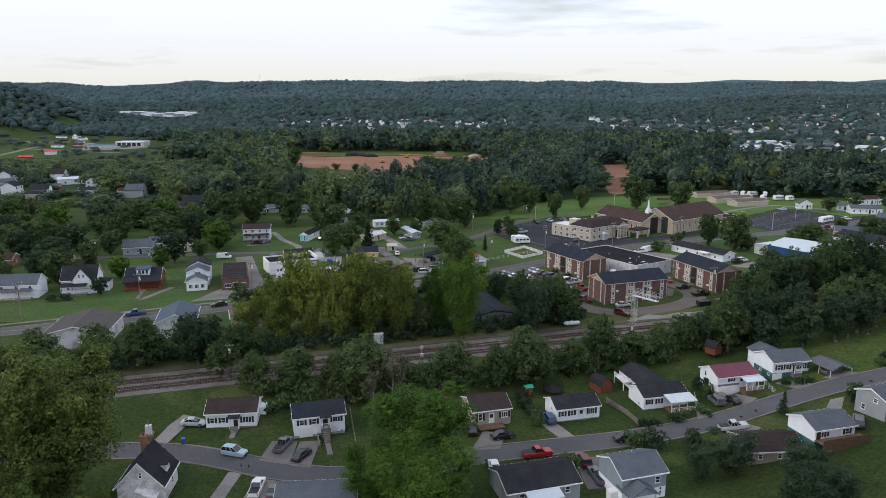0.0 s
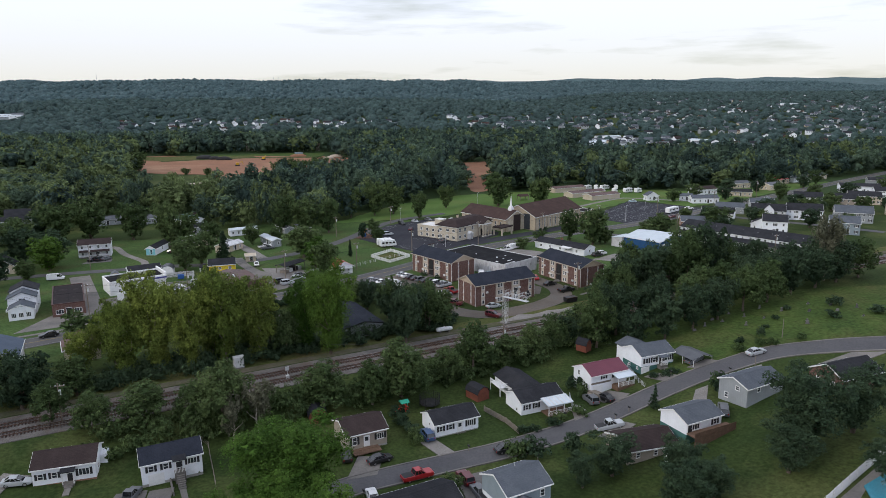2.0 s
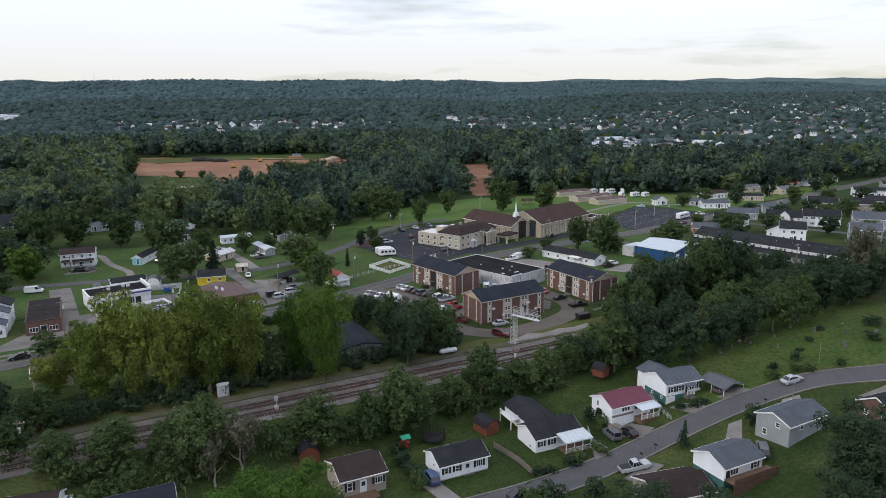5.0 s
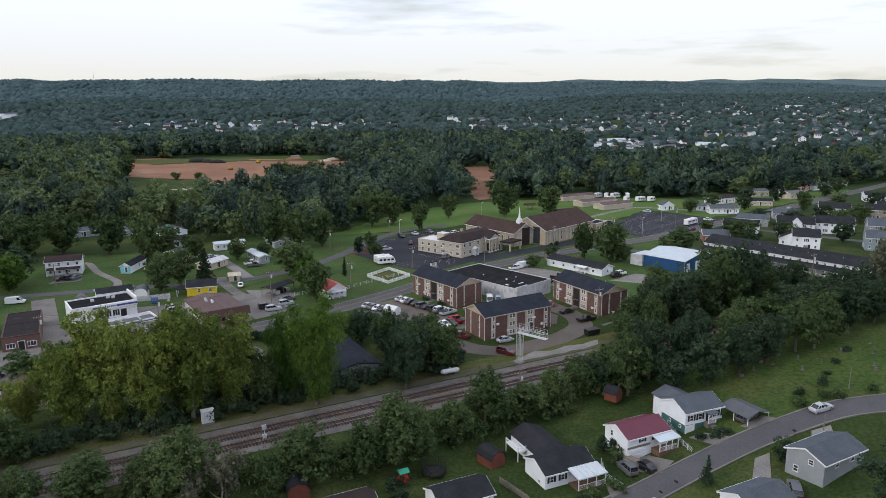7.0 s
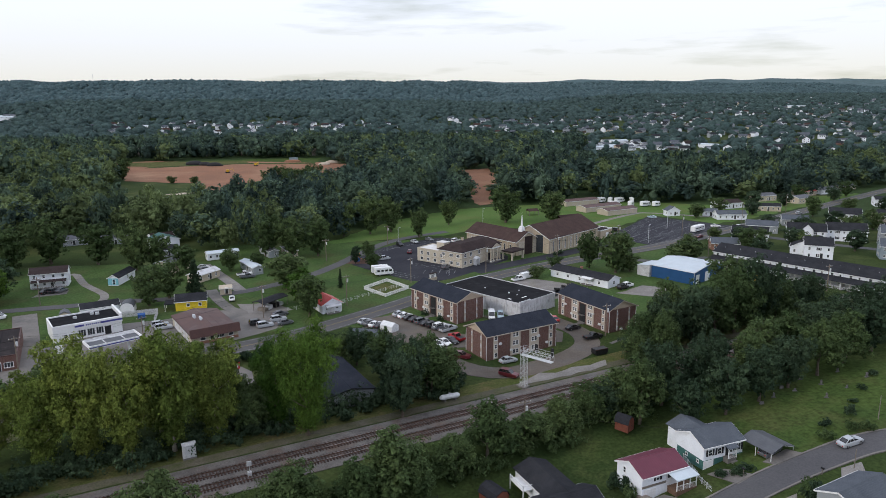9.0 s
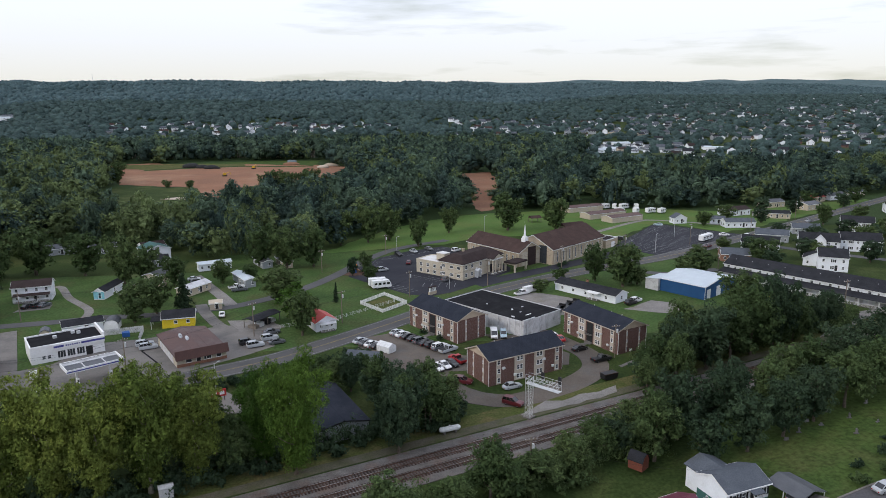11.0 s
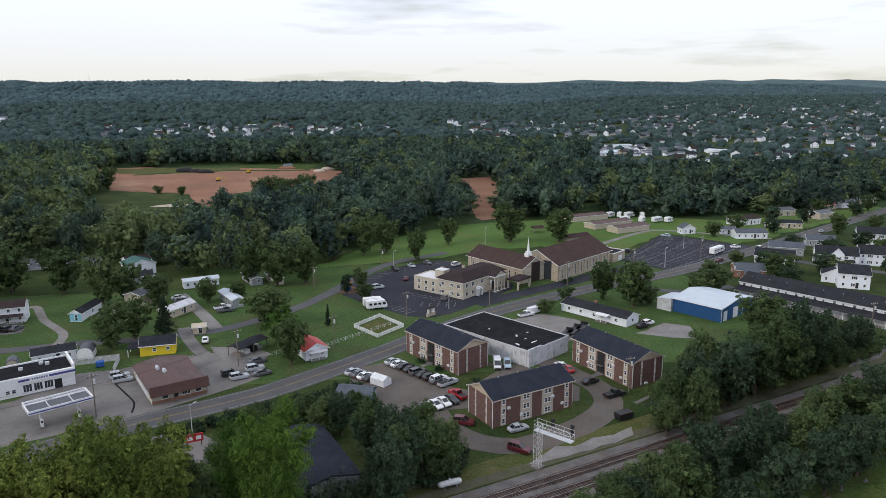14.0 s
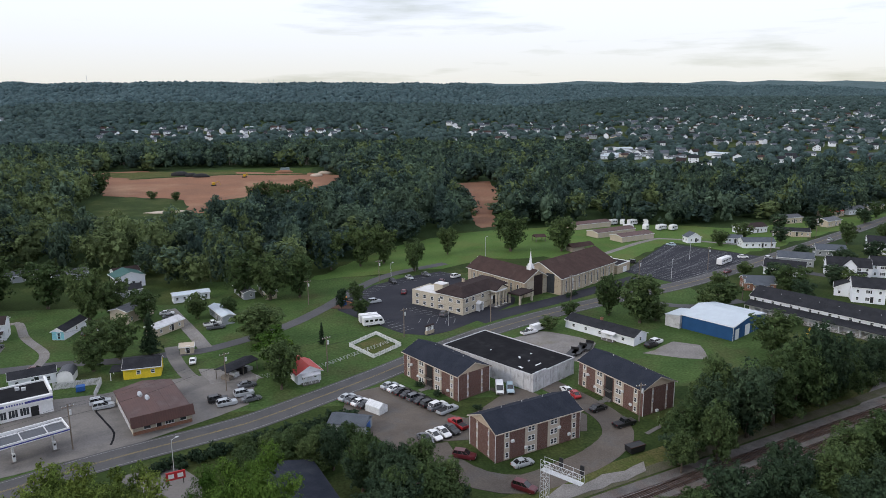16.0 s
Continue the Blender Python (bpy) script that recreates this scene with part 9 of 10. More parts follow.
# ---- trees ----
def leaf_faces(rs, p, nrm, size):
    """One pointed leaf spray at each place, hanging across its normal."""
    n = len(p)
    nrm = nrm / (np.linalg.norm(nrm, axis=1)[:, None] + 1e-9)
    a = np.cross(nrm, rs.normal(size=(n, 3)) * 0.7 + np.cross(nrm, np.array((0.0, 0.0, 1.0))))
    a /= np.linalg.norm(a, axis=1)[:, None] + 1e-9
    b = np.cross(nrm, a)
    w = size * (0.6 + 0.8 * rs.random(n))[:, None]
    return np.stack([p - a * w * 1.3, p + a * w * 0.8 - b * w * 0.75, p + a * w * 0.8 + b * w * 0.75], axis=1).reshape(-1, 3)


def foliage(rs, lobes, leaves, size, core=0.0, clump=34, hang=0.0, flat=0.30, inner=0.62, wild=0.42, fill=0.16, rough=0.22, cores=99):
    """Leaves gathered in rounded tufts over a set of lobes (x, y, z, rx, ry, rz); wider sprays fill the inside, or with core a rough inner mass."""
    V, F, count = [], [], 0
    lob = np.array(lobes, dtype=float)
    area = lob[:, 3] * lob[:, 5]
    area = area / area.sum()
    for k, L in enumerate(lob):
        if core and k < cores:
            u = ICO1[0]
            r = core * (1 + 0.14 * lumpy(rs, u)) * (1 + rough * rs.uniform(-1, 1, len(u)))
            V.append(L[:3] + u * L[3:] * r[:, None])
            F.append(ICO1[1] + count)
            count += len(u)
        n = int(leaves * area[k])
        if n < 3:
            continue
        nc = max(3, n // clump)
        cu = rs.normal(size=(nc, 3))
        cu /= np.linalg.norm(cu, axis=1)[:, None]
        cu[:, 2] = np.where(cu[:, 2] < -0.5, -cu[:, 2], cu[:, 2])
        cr = inner + (0.95 - inner) * rs.random(nc) ** 0.6
        tuft = rs.uniform(0.24, 0.42, nc) * (1.0 if nc > 6 else 1.35)
        pick = rs.integers(0, nc, n)
        d = cu[pick] * 0.5 + rs.normal(size=(n, 3)) * 0.62 + np.array((0, 0, 0.18))
        d /= np.linalg.norm(d, axis=1)[:, None]
        p = L[:3] + (cu[pick] * cr[pick][:, None] + d * (tuft[pick] * rs.uniform(0.5, 1.15, n))[:, None]) * L[3:]
        if hang:
            p[:, 2] -= hang * rs.random(n) ** 2
        V.append(leaf_faces(rs, p, d + rs.normal(size=(n, 3)) * wild + np.array((0, 0, flat)), size))
        m = int(n * fill)
        if m:
            e = rs.normal(size=(m, 3))
            e /= np.linalg.norm(e, axis=1)[:, None]
            V.append(leaf_faces(rs, L[:3] + e * rs.uniform(0.25, 0.72, m)[:, None] * L[3:], e + rs.normal(size=(m, 3)) * 0.5, size * 2.4))
        F.append(np.arange((n + m) * 3).reshape(-1, 3) + count)
        count += (n + m) * 3
    return np.concatenate(V), np.concatenate(F)


def lobes_for(rs, kind):
    """Lobes of a crown about 10 m wide and 13 m high."""
    if kind == "round":
        out = [(0, 0, 6.6, 3.6, 3.6, 4.6)]
        for k in range(11):
            a = 2.4 * k + rs.uniform(-0.4, 0.4)
            z = 2.4 + 7.6 * (k + 0.5) / 11
            d = rs.uniform(2.2, 3.3) * (1.0 if z < 7.5 else 0.7)
            r = rs.uniform(1.5, 2.3)
            out.append((d * math.cos(a), d * math.sin(a), z, r, r, r * rs.uniform(0.8, 1.15)))
        out.append((rs.uniform(-.8, .8), rs.uniform(-.8, .8), 11.0, 1.9, 1.9, 1.9))
        return out
    if kind == "full":
        out = [(0, 0, 6.0, 3.3, 3.3, 4.6), (0, 0, 9.6, 2.2, 2.2, 2.4)]
        for k in range(16):
            a = 2.4 * k + rs.uniform(-0.4, 0.4)
            z = 1.6 + 9.0 * (k + 0.5) / 16
            w = math.sin(math.pi * min(1, 0.30 + 0.70 * (12.4 - z) / 10.8))
            d = rs.uniform(2.6, 3.5) * w
            r = rs.uniform(1.2, 1.9)
            out.append((d * math.cos(a), d * math.sin(a), z, r, r, r * rs.uniform(0.85, 1.2)))
        return out
    if kind == "crown":
        out = [(0, 0, 6.2, 3.3, 3.3, 4.4), (0, 0, 9.4, 2.5, 2.5, 2.4)]
        for k in range(24):
            a = 2.4 * k + rs.uniform(-0.5, 0.5)
            z = 1.2 + 10.6 * (k + 0.5) / 24
            w = math.sin(math.pi * min(1, 0.28 + 0.72 * (12.9 - z) / 11.2))
            d = rs.uniform(2.4, 3.9) * w
            r = rs.uniform(0.95, 1.75)
            out.append((d * math.cos(a), d * math.sin(a), z, r, r, r * rs.uniform(0.85, 1.25)))
        return out
    if kind == "cone":
        return [(0, 0, 1.6 + k * 1.35, 3.3 * (1 - k / 9.2) + 0.3, 3.3 * (1 - k / 9.2) + 0.3, 1.15) for k in range(9)]
    if kind == "willow":
        out = []
        for k in range(9):
            a = rs.uniform(0, 6.28)
            d = rs.uniform(0.3, 2.6)
            out.append((d * math.cos(a), d * math.sin(a), rs.uniform(3.5, 10.0), 1.3, 1.3, 2.6))
        return out
    return [(0, 0, 1.0, 1.3, 1.3, 0.95), (0.7, 0.4, 0.8, 0.9, 0.9, 0.7), (-0.6, -0.4, 0.9, 1.0, 1.0, 0.8)]


def trunk_mesh(rs, kind):
    bm = bmesh.new()
    tall = 11.5 if kind == "cone" else 8.2
    p = Vector((0, 0, -0.6))
    r = 0.36
    n = 5
    for k in range(n):
        q = Vector((rs.uniform(-.25, .25), rs.uniform(-.25, .25), (k + 1) * tall / n))
        tube(bm, p, q, r, r * 0.74, 7)
        if k >= 1 and kind != "cone":
            for _ in range(2):
                a = rs.uniform(0, 6.28)
                d = Vector((math.cos(a), math.sin(a), rs.uniform(0.5, 1.1))).normalized()
                e = q + d * rs.uniform(2.0, 3.4) * (1 - 0.1 * k)
                tube(bm, q, e, r * 0.5, r * 0.2, 5)
                g = e + (d + Vector((rs.uniform(-.7, .7), rs.uniform(-.7, .7), 0.4))).normalized() * 1.4
                tube(bm, e, g, r * 0.2, r * 0.07, 4)
        p, r = q, r * 0.74
    return as_mesh("trunk", bm)


TREES = {}


def tree_proto(key, kind, leaves, size, leaf, seed, bark="bark", hang=0.0, flat=0.30):
    rs = np.random.default_rng(seed)
    V, F = foliage(rs, lobes_for(rs, kind), leaves, size, hang=hang, flat=flat)
    crown = mesh_np("crown", V, [F])
    crown.materials.append(M[leaf])
    trunk = None
    if kind != "shrub":
        trunk = trunk_mesh(rs, kind)
        trunk.materials.append(M[bark])
    TREES[key] = (crown, trunk)


for s in range(3):
    tree_proto("round%d" % s, "round", 4900, 0.175, "leaf_green", 11 + s)
    tree_proto("yellow%d" % s, "crown", 15000, 0.108, "leaf_yellow", 31 + s, "pale_bark")
    tree_proto("dark%d" % s, "full", 4700, 0.178, "leaf_dark", 21 + s)
for s in range(2):
    tree_proto("bright%d" % s, "crown", 32000, 0.074, "leaf_bright", 51 + s)
    tree_proto("lush%d" % s, "crown", 15000, 0.100, "leaf_dark", 54 + s)
    tree_proto("huge%d" % s, "crown", 26000, 0.088, "leaf_olive", 57 + s)
    tree_proto("mid%d" % s, "full", 2500, 0.25, "leaf_green", 61 + s)
    tree_proto("middark%d" % s, "full", 2500, 0.25, "leaf_dark", 66 + s)
    tree_proto("midlight%d" % s, "full", 2500, 0.25, ("leaf_bright", "leaf_green")[s], 63 + s)
    tree_proto("shrub%d" % s, "shrub", 700, 0.10, "leaf_green", 71 + s)
    tree_proto("darkshrub%d" % s, "shrub", 700, 0.10, "leaf_dark", 76 + s)
tree_proto("conifer", "cone", 3200, 0.22, "leaf_conifer", 81, flat=-0.1)
tree_proto("willow", "willow", 3600, 0.15, "leaf_pale", 85, "pale_bark", hang=0.8)
tree_proto("column", "cone", 2400, 0.20, "leaf_dark", 88)
tree_count = {}


def tree(key, x, y, h, w, label="", z=None, seed=None, group="trees"):
    k = tree_count[key] = tree_count.get(key, 0) + 1
    if key + "0" in TREES:
        n = sum(1 for q in TREES if q[:-1] == key)
        crown, trunk = TREES[key + str(k % n)]
    else:
        crown, trunk = TREES[key]
    turn = (k * 137.5 + x * 7) % 360
    z = terrain(x, y) if z is None else z
    shrub = "shrub" in key
    sz, sx = (h / 1.9, w / 3.0) if shrub else (h / 13.0, w / 10.0)
    if key.startswith("mid"):
        sx, sz = sx * 1.2, sz * 1.05
    m = pose(x, y, z - 0.05, 0, 0, turn) @ Matrix.Diagonal((sx, sx, sz, 1))
    words = {"round": "leafy green broadleaf tree", "yellow": "tall yellow-green tree with pale trunk", "dark": "dense dark green broadleaf tree", "bright": "full bright green tree",
             "mid": "green broadleaf tree with full crown", "middark": "dark green broadleaf garden tree", "midlight": "light green broadleaf garden tree", "huge": "huge yellow-green broadleaf tree", "lush": "dense dark green garden tree", "conifer": "dark conifer with drooping branches", "willow": "thin pale grey-green tree",
             "column": "narrow dark evergreen garden tree", "shrub": "rounded green bush in grass", "darkshrub": "clipped dark green garden bush"}[key]
    t = thing("bush" if shrub else "tree", label or words, "bush" if shrub else "tree", m, "bushes" if shrub else group)
    part("crown", crown, None, t)
    if trunk:
        part("trunk", trunk, None, t)
    return t


# single trees: (x, y, height, width)
for row in ((-68.5, 89, 27, 25), (-71, 78, 14, 17), (-58, 80, 9, 8)):
    tree("huge", *row, label="huge yellow-green tree beside the street")
for row in ((-13.1, 100.5, 17.5, 21), (-10.6, 85, 15, 17), (-19, 92, 11, 12)):
    tree("bright", *row, label="broad bright green tree beside the street")
for row in ((-28.3, 132.2, 13.9, 12.5), (6.7, 142.5, 13.2, 13), (-9.4, 138.0, 10.4, 11.5), (24, 152.2, 12.6, 11), (0.5, 139.6, 10, 9), (17.4, 148.5, 8.2, 9), (33.2, 156, 7.2, 10),
            (40, 160.5, 7.5, 9), (46, 163.5, 8.5, 9), (52.5, 166, 10, 10), (-42.5, 132, 8.8, 11), (-51, 129.5, 8.4, 8.6), (-60, 134, 9, 8), (-34, 134.5, 7.5, 8)):
    tree("round", *row, group="trees by the railway")
for row in ((-17, 204.5, 5.0, 6), (-12, 205, 5.6, 6.5), (-7, 205.5, 6.2, 7), (-2, 204, 6.8, 7.5), (3.5, 204.5, 6.5, 7), (-9, 199.5, 7.5, 8), (-3, 198, 8, 8)):
    tree("round", *row, label="low leafy tree on the bank below the road", group="trees by the railway")
tree("willow", -21.6, 130.2, 12.0, 9)
tree("willow", -25.5, 127.5, 10.0, 7)
for row in ((-53, 156.5, 18.5, 13), (-46.5, 157.5, 22.8, 15), (-39.5, 157.5, 20.5, 13.5), (-32.5, 160, 23, 15), (-25.5, 163, 18.5, 13), (-57.5, 163, 14, 11), (-49.5, 167, 17, 12), (-37, 168, 19, 13), (-63, 159, 11, 9), (-29, 170, 17, 12)):
    tree("yellow", *row, group="trees by the railway")
for row in ((-80, 138.5, 12, 12), (-68, 140.5, 13, 12), (-60, 146, 9, 9), (-89, 136, 11, 11), (-74, 148, 10, 9), (-100, 132, 11, 12), (-112, 128, 12, 12), (9.5, 168, 15, 10), (9.4, 171, 14, 12), (16.5, 176.5, 12.5, 11),
            (10.5, 184.5, 12.5, 9), (20.5, 181.5, 10, 8.5), (11, 173.5, 13.5, 9), (6.5, 190, 12, 9), (16.5, 186.5, 11.5, 9), (0.5, 197.5, 10, 8), (13.5, 178.5, 13, 9), (-19, 164.5, 11, 9), (-24, 172, 12, 9), (-30, 176, 12, 9), (-40, 178, 11, 9), (6, 189, 9, 9), (13, 191, 8, 7), (-15, 194, 8, 8)):
    tree(("dark", "round", "round")[int(row[0] + row[1]) % 3], *row, group="trees by the railway")
tree("bright", -8.6, 162.8, 22.5, 14, label="tall rounded green tree by the railway")
tree("bright", -14.5, 166.5, 18, 11, label="tall rounded green tree by the railway")
# woods east of the flats, on both sides of the railway
for row in ((72, 157, 12, 10), (80, 159, 12.5, 10), (88, 162, 12, 10), (96.5, 165, 12.5, 11), (105, 168.5, 12, 11), (114, 172, 12.5, 11), (123.5, 175.5, 12, 12), (133, 180, 12.5, 12), (143, 184, 12, 12), (64, 156, 10, 9),
            (56, 160.5, 15, 11), (63, 166, 15, 11.5), (72, 167.5, 13, 10), (77.5, 173, 12.5, 9.5), (88.5, 172.5, 12.5, 11), (82, 167, 12, 10), (97, 176, 12, 10.5), (106, 180, 12.5, 11.5), (115, 183, 12, 11.5), (124, 187, 13, 12), (134, 191, 13, 12),
            (144, 196, 13, 12), (60, 171.5, 7, 7), (50.5, 163.5, 9, 8)):
    tree("round" if int(row[0] + row[1]) % 3 == 0 else "dark", *row, group="railway wood")
for row in ((77.5, 197.5, 15, 12), (86, 199, 18.5, 14), (94.5, 203.5, 17, 13), (110.5, 211, 21.5, 14), (119, 215, 14, 11), (127, 220, 12, 10), (71, 195.5, 11, 10), (67, 190.5, 7, 8), (82, 208, 11, 11), (91, 212, 10.5, 11), (101, 215.5, 10, 11), (112, 220, 9, 10), (136, 225, 12, 10), (98, 210, 13, 11)):
    tree("round" if int(row[0] + row[1]) % 2 == 0 else "dark", *row, group="railway wood")
for row in ((66, 187.5, 9, 7), (74.5, 190.5, 13, 9), (80.5, 203, 17, 11), (102, 207, 19, 14), (116, 216, 13, 12), (106, 213, 12, 10), (124, 226, 8.5, 8)):
    tree("round", *row, group="railway wood")
tree("willow", 131, 183, 21, 16, label="half-dead tree with bare pale limbs")
# south of the street
for row in ((71.5, 102, 14.5, 16), (81.5, 104, 12.5, 13), (50, 102.4, 5.5, 6), (40, 106.5, 7.8, 10), (49.5, 101, 8, 9), (34, 104, 6.5, 6.5), (76, 88, 9, 10), (52, 95, 7, 8), (65.5, 97, 9, 10), (46, 92.5, 9, 10)):
    tree("lush", *row, group="garden trees")
for row in ((-62, 555, 15, 11), (-55, 562, 16, 12), (-46, 552, 15, 11), (-38, 560, 14, 11), (-29, 556, 17, 12), (-50, 575, 13, 11), (-34, 580, 15, 12), (-188, 634, 18, 16), (-141, 600, 6, 8), (-121, 586, 7, 7)):
    tree("mid", *row, group="trees by the building site")
# around the church, trailers and shops
for row in ((87.6, 284.5, 14, 9.5), (94.4, 275.5, 15.5, 13.5), (99, 279, 8, 7), (64.3, 272.6, 4.5, 6), (74.7, 285.7, 5, 6), (6.9, 294.5, 6.2, 6), (5.5, 311, 7.5, 6), (100.5, 277, 7, 7), (139, 309, 7, 7), (129, 288, 9, 12), (122, 284, 8, 10), (163, 302, 10, 12), (160, 327, 6, 7),
            (242.5, 378, 11, 9), (29.6, 353.5, 14, 8.5), (7.6, 366, 18, 12), (17.5, 370, 17, 12), (-5, 362, 16, 12), (77.5, 386, 19, 16.5), (101, 383, 16.5, 14.5), (119, 243, 13, 12), (47.5, 384, 13, 9), 
            (-63.6, 256.8, 12, 10.5), (-59.4, 264.5, 12.5, 10), (-24.9, 319, 17, 13), (-15, 321, 16, 12), (-36, 324, 17, 13), (-66.5, 272, 10, 8), (-46, 299.5, 9, 8), (-62.5, 299, 11, 9), (-36, 301, 7, 6)):
    tree("mid", *row, group="garden trees")
for row in ((-22.7, 270.5, 12.5, 14.5), (-16.8, 253, 11, 10), (-13.2, 238, 13, 9.5), (-14, 246, 10, 8)):
    tree("midlight", *row, label="rounded light green tree beside the lane", group="garden trees")
for row in ((-99.5, 318.5, 17, 14.5), (-79.2, 299, 19.5, 12), (-73.5, 303.5, 14, 11), (-118.5, 322, 19, 16), (-127, 308, 18, 14)):
    tree("mid", *row, label="tall green tree beside the trailers", group="garden trees")
tree("conifer", -145.5, 197, 11, 8, label="dark garden conifer beside a white house")
tree("conifer", -51.8, 267.3, 12, 8)
tree("conifer", -4.7, 268.5, 7, 3)
tree("middark", 0.4, 304.5, 7.3, 4.5)
tree("column", 55.8, 125.8, 5.0, 3.4)
for row in ((166, 316, 8, 9), (184, 306, 9, 9), (205, 330, 9, 10), (186, 300, 8, 8), (222, 322, 10, 10), (232, 330, 9, 9), (205, 296, 9, 9), (246, 338, 10, 10), (258, 330, 9, 9), (230, 345, 9, 9), (200, 350, 7, 8), (180, 384, 8, 9), (198, 395, 9, 10), (214, 388, 8, 9),
            (232, 418, 9, 10), (250, 415, 8, 9), (256, 446, 10, 10), (276, 440, 9, 10), (292, 430, 9, 9), (312, 446, 10, 10), (284, 376, 10, 11), (270, 388, 8, 9), (300, 352, 10, 10), (320, 372, 10, 11), (330, 405, 9, 10), (272, 330, 9, 9), (160, 290, 8, 8), (216, 286, 8, 9)):
    tree("middark" if int(row[0]) % 3 else "mid", *row, group="garden trees")
# gardens of the west side
for row in ((-142, 204, 13, 11), (-152, 210, 11, 10), (-160, 230, 12, 12), (-120, 240, 12, 11), (-112, 262, 13, 13), (-140, 272, 14, 13), (-158, 268, 14, 13), (-168, 255, 12, 12), (-146, 228, 7, 6), (-121.5, 232, 8, 7), (-123, 195, 6, 5), (-114, 270, 14, 13),
            (-126, 275, 14, 13), (-172, 285, 15, 14), (-186, 262, 13, 13), (-180, 240, 11, 11), (-176, 218, 11, 11), (-190, 225, 12, 12), (-66, 186, 8, 8), (-70, 178, 9, 9)):
    tree(("middark", "mid", "midlight", "mid", "midlight")[int(row[1]) % 5], *row, group="garden trees")
for row in ((-205, 268, 12, 12), (-196, 284, 14, 13), (-150, 290, 13, 12), (-138, 296, 14, 12), (-152, 252, 10, 10), (-164, 206, 9, 9), (-182, 200, 10, 10), (-200, 210, 11, 11), (-128, 216, 8, 8), (-210, 240, 12, 12), (-222, 258, 13, 13), (-231, 316, 14, 14), (-203, 297, 13, 13), (-174, 300, 13, 12), (-168, 277, 12, 12),
            (-228, 303, 13, 13), (-196, 257, 11, 11), (-156, 311, 14, 13), (-188, 309, 13, 13), (-212, 284, 12, 12), (-142, 308, 13, 12), (-214, 311, 13, 13), (-135, 318, 14, 13), (-145, 284, 10, 10), (-172, 313, 14, 13), (-240, 290, 13, 13), (-114, 249, 7, 7), (-152, 238, 8, 8)):
    tree(("middark", "mid", "midlight", "mid", "midlight")[int(row[0]) % 5], *row, group="garden trees")
for row in ((70.1, 127.5, 3.6, 4.2), (82.2, 141.8, 2.0, 2.8), (88, 143, 2.0, 2.6), (90.6, 142.4, 1.8, 2.4), (41.8, 129.5, 1.8, 4.0), (37, 127.8, 1.9, 3.0), (44.6, 137.0, 3.2, 3.0), (8.0, 122.8, 3.0, 3.2), (26, 115.3, 3.4, 5.5), (12.6, 105.6, 2.8, 4.4), (-29.5, 118, 1.5, 2), (98, 143, 1.6, 2.2)):
    tree("shrub", *row, group="bushes")
for row in ((28.9, 124.0, 1.5, 3.0), (31.0, 124.8, 1.2, 2.6), (35.5, 126.3, 1.5, 3.6), (44.2, 142.0, 2.6, 3.4), (45.2, 139.4, 3.2, 3.0), (84.7, 145.5, 1.7, 2.4), (91.0, 148, 2.2, 2.6), (65.6, 139.0, 0.9, 3.0), (36.2, 115.8, 3.6, 4.6), (28.2, 115.4, 3.4, 5.6), (69.3, 126.3, 3.8, 4.2),
            (7.5, 127, 2.2, 4), (6.2, 131, 2.2, 4), (5.2, 135, 2.0, 4), (61.2, 138.4, 1.3, 2.6), (63.6, 138.0, 1.3, 2.4), (84, 309.5, 1.8, 3), (81, 307, 1.6, 2.6), (72, 317, 1.8, 2.4), (78, 224, 3, 5), (73.5, 227.5, 2.4, 4), (-130.5, 189, 2.2, 4), (-134, 188, 2.2, 4), (32.6, 219.5, 1.5, 2.2), (24.5, 228.5, 1.6, 2.6), (20.5, 235, 1.4, 2.4), (108, 300, 2, 3), (146.5, 318, 2.4, 3),
            (118, 160, 2.4, 5), (112, 152, 1.8, 4), (106, 161, 1.2, 2.4), (100, 156.5, 1.0, 2), (124, 152, 2, 5), (95, 152, 0.9, 1.8)):
    tree("darkshrub", *row, group="bushes")

# scrub along the railway: one low tangled mass on each side
def thicket(name, spots, leaf, label, leaves=230, size=0.165):
    rs = np.random.default_rng(len(spots) + 5)
    VV, FF, n = [], [], 0
    for x, y, h, w in spots:
        V, F = foliage(rs, [(0, 0, h * 0.45, w / 2, w / 2, h * 0.55), (w * 0.3, w * 0.1, h * 0.35, w / 3, w / 3, h * 0.4)], leaves, size, clump=22, fill=0.2)
        VV.append(V + np.array((x, y, terrain(x, y))))
        FF.append(F + n)
        n += len(V)
    solid(name, mesh_np(name, np.concatenate(VV), [np.concatenate(FF)]), M[leaf], label, "undergrowth", kind="stuff")


def along_rail(x0, x1, gap0, gap1, step, h0, h1, seed, skip=()):
    rng = random.Random(seed)
    out, x = [], x0
    while x < x1:
        g = rng.uniform(gap0, gap1)
        y = RAIL_Y + RAIL_S * x - g * math.hypot(1, RAIL_S)
        if not any(a < x < b for a, b in skip):
            h = rng.uniform(h0, h1)
            out.append((x, y, h, h * rng.uniform(1.0, 1.5)))
        x += step * rng.uniform(0.5, 1.5)
    return out


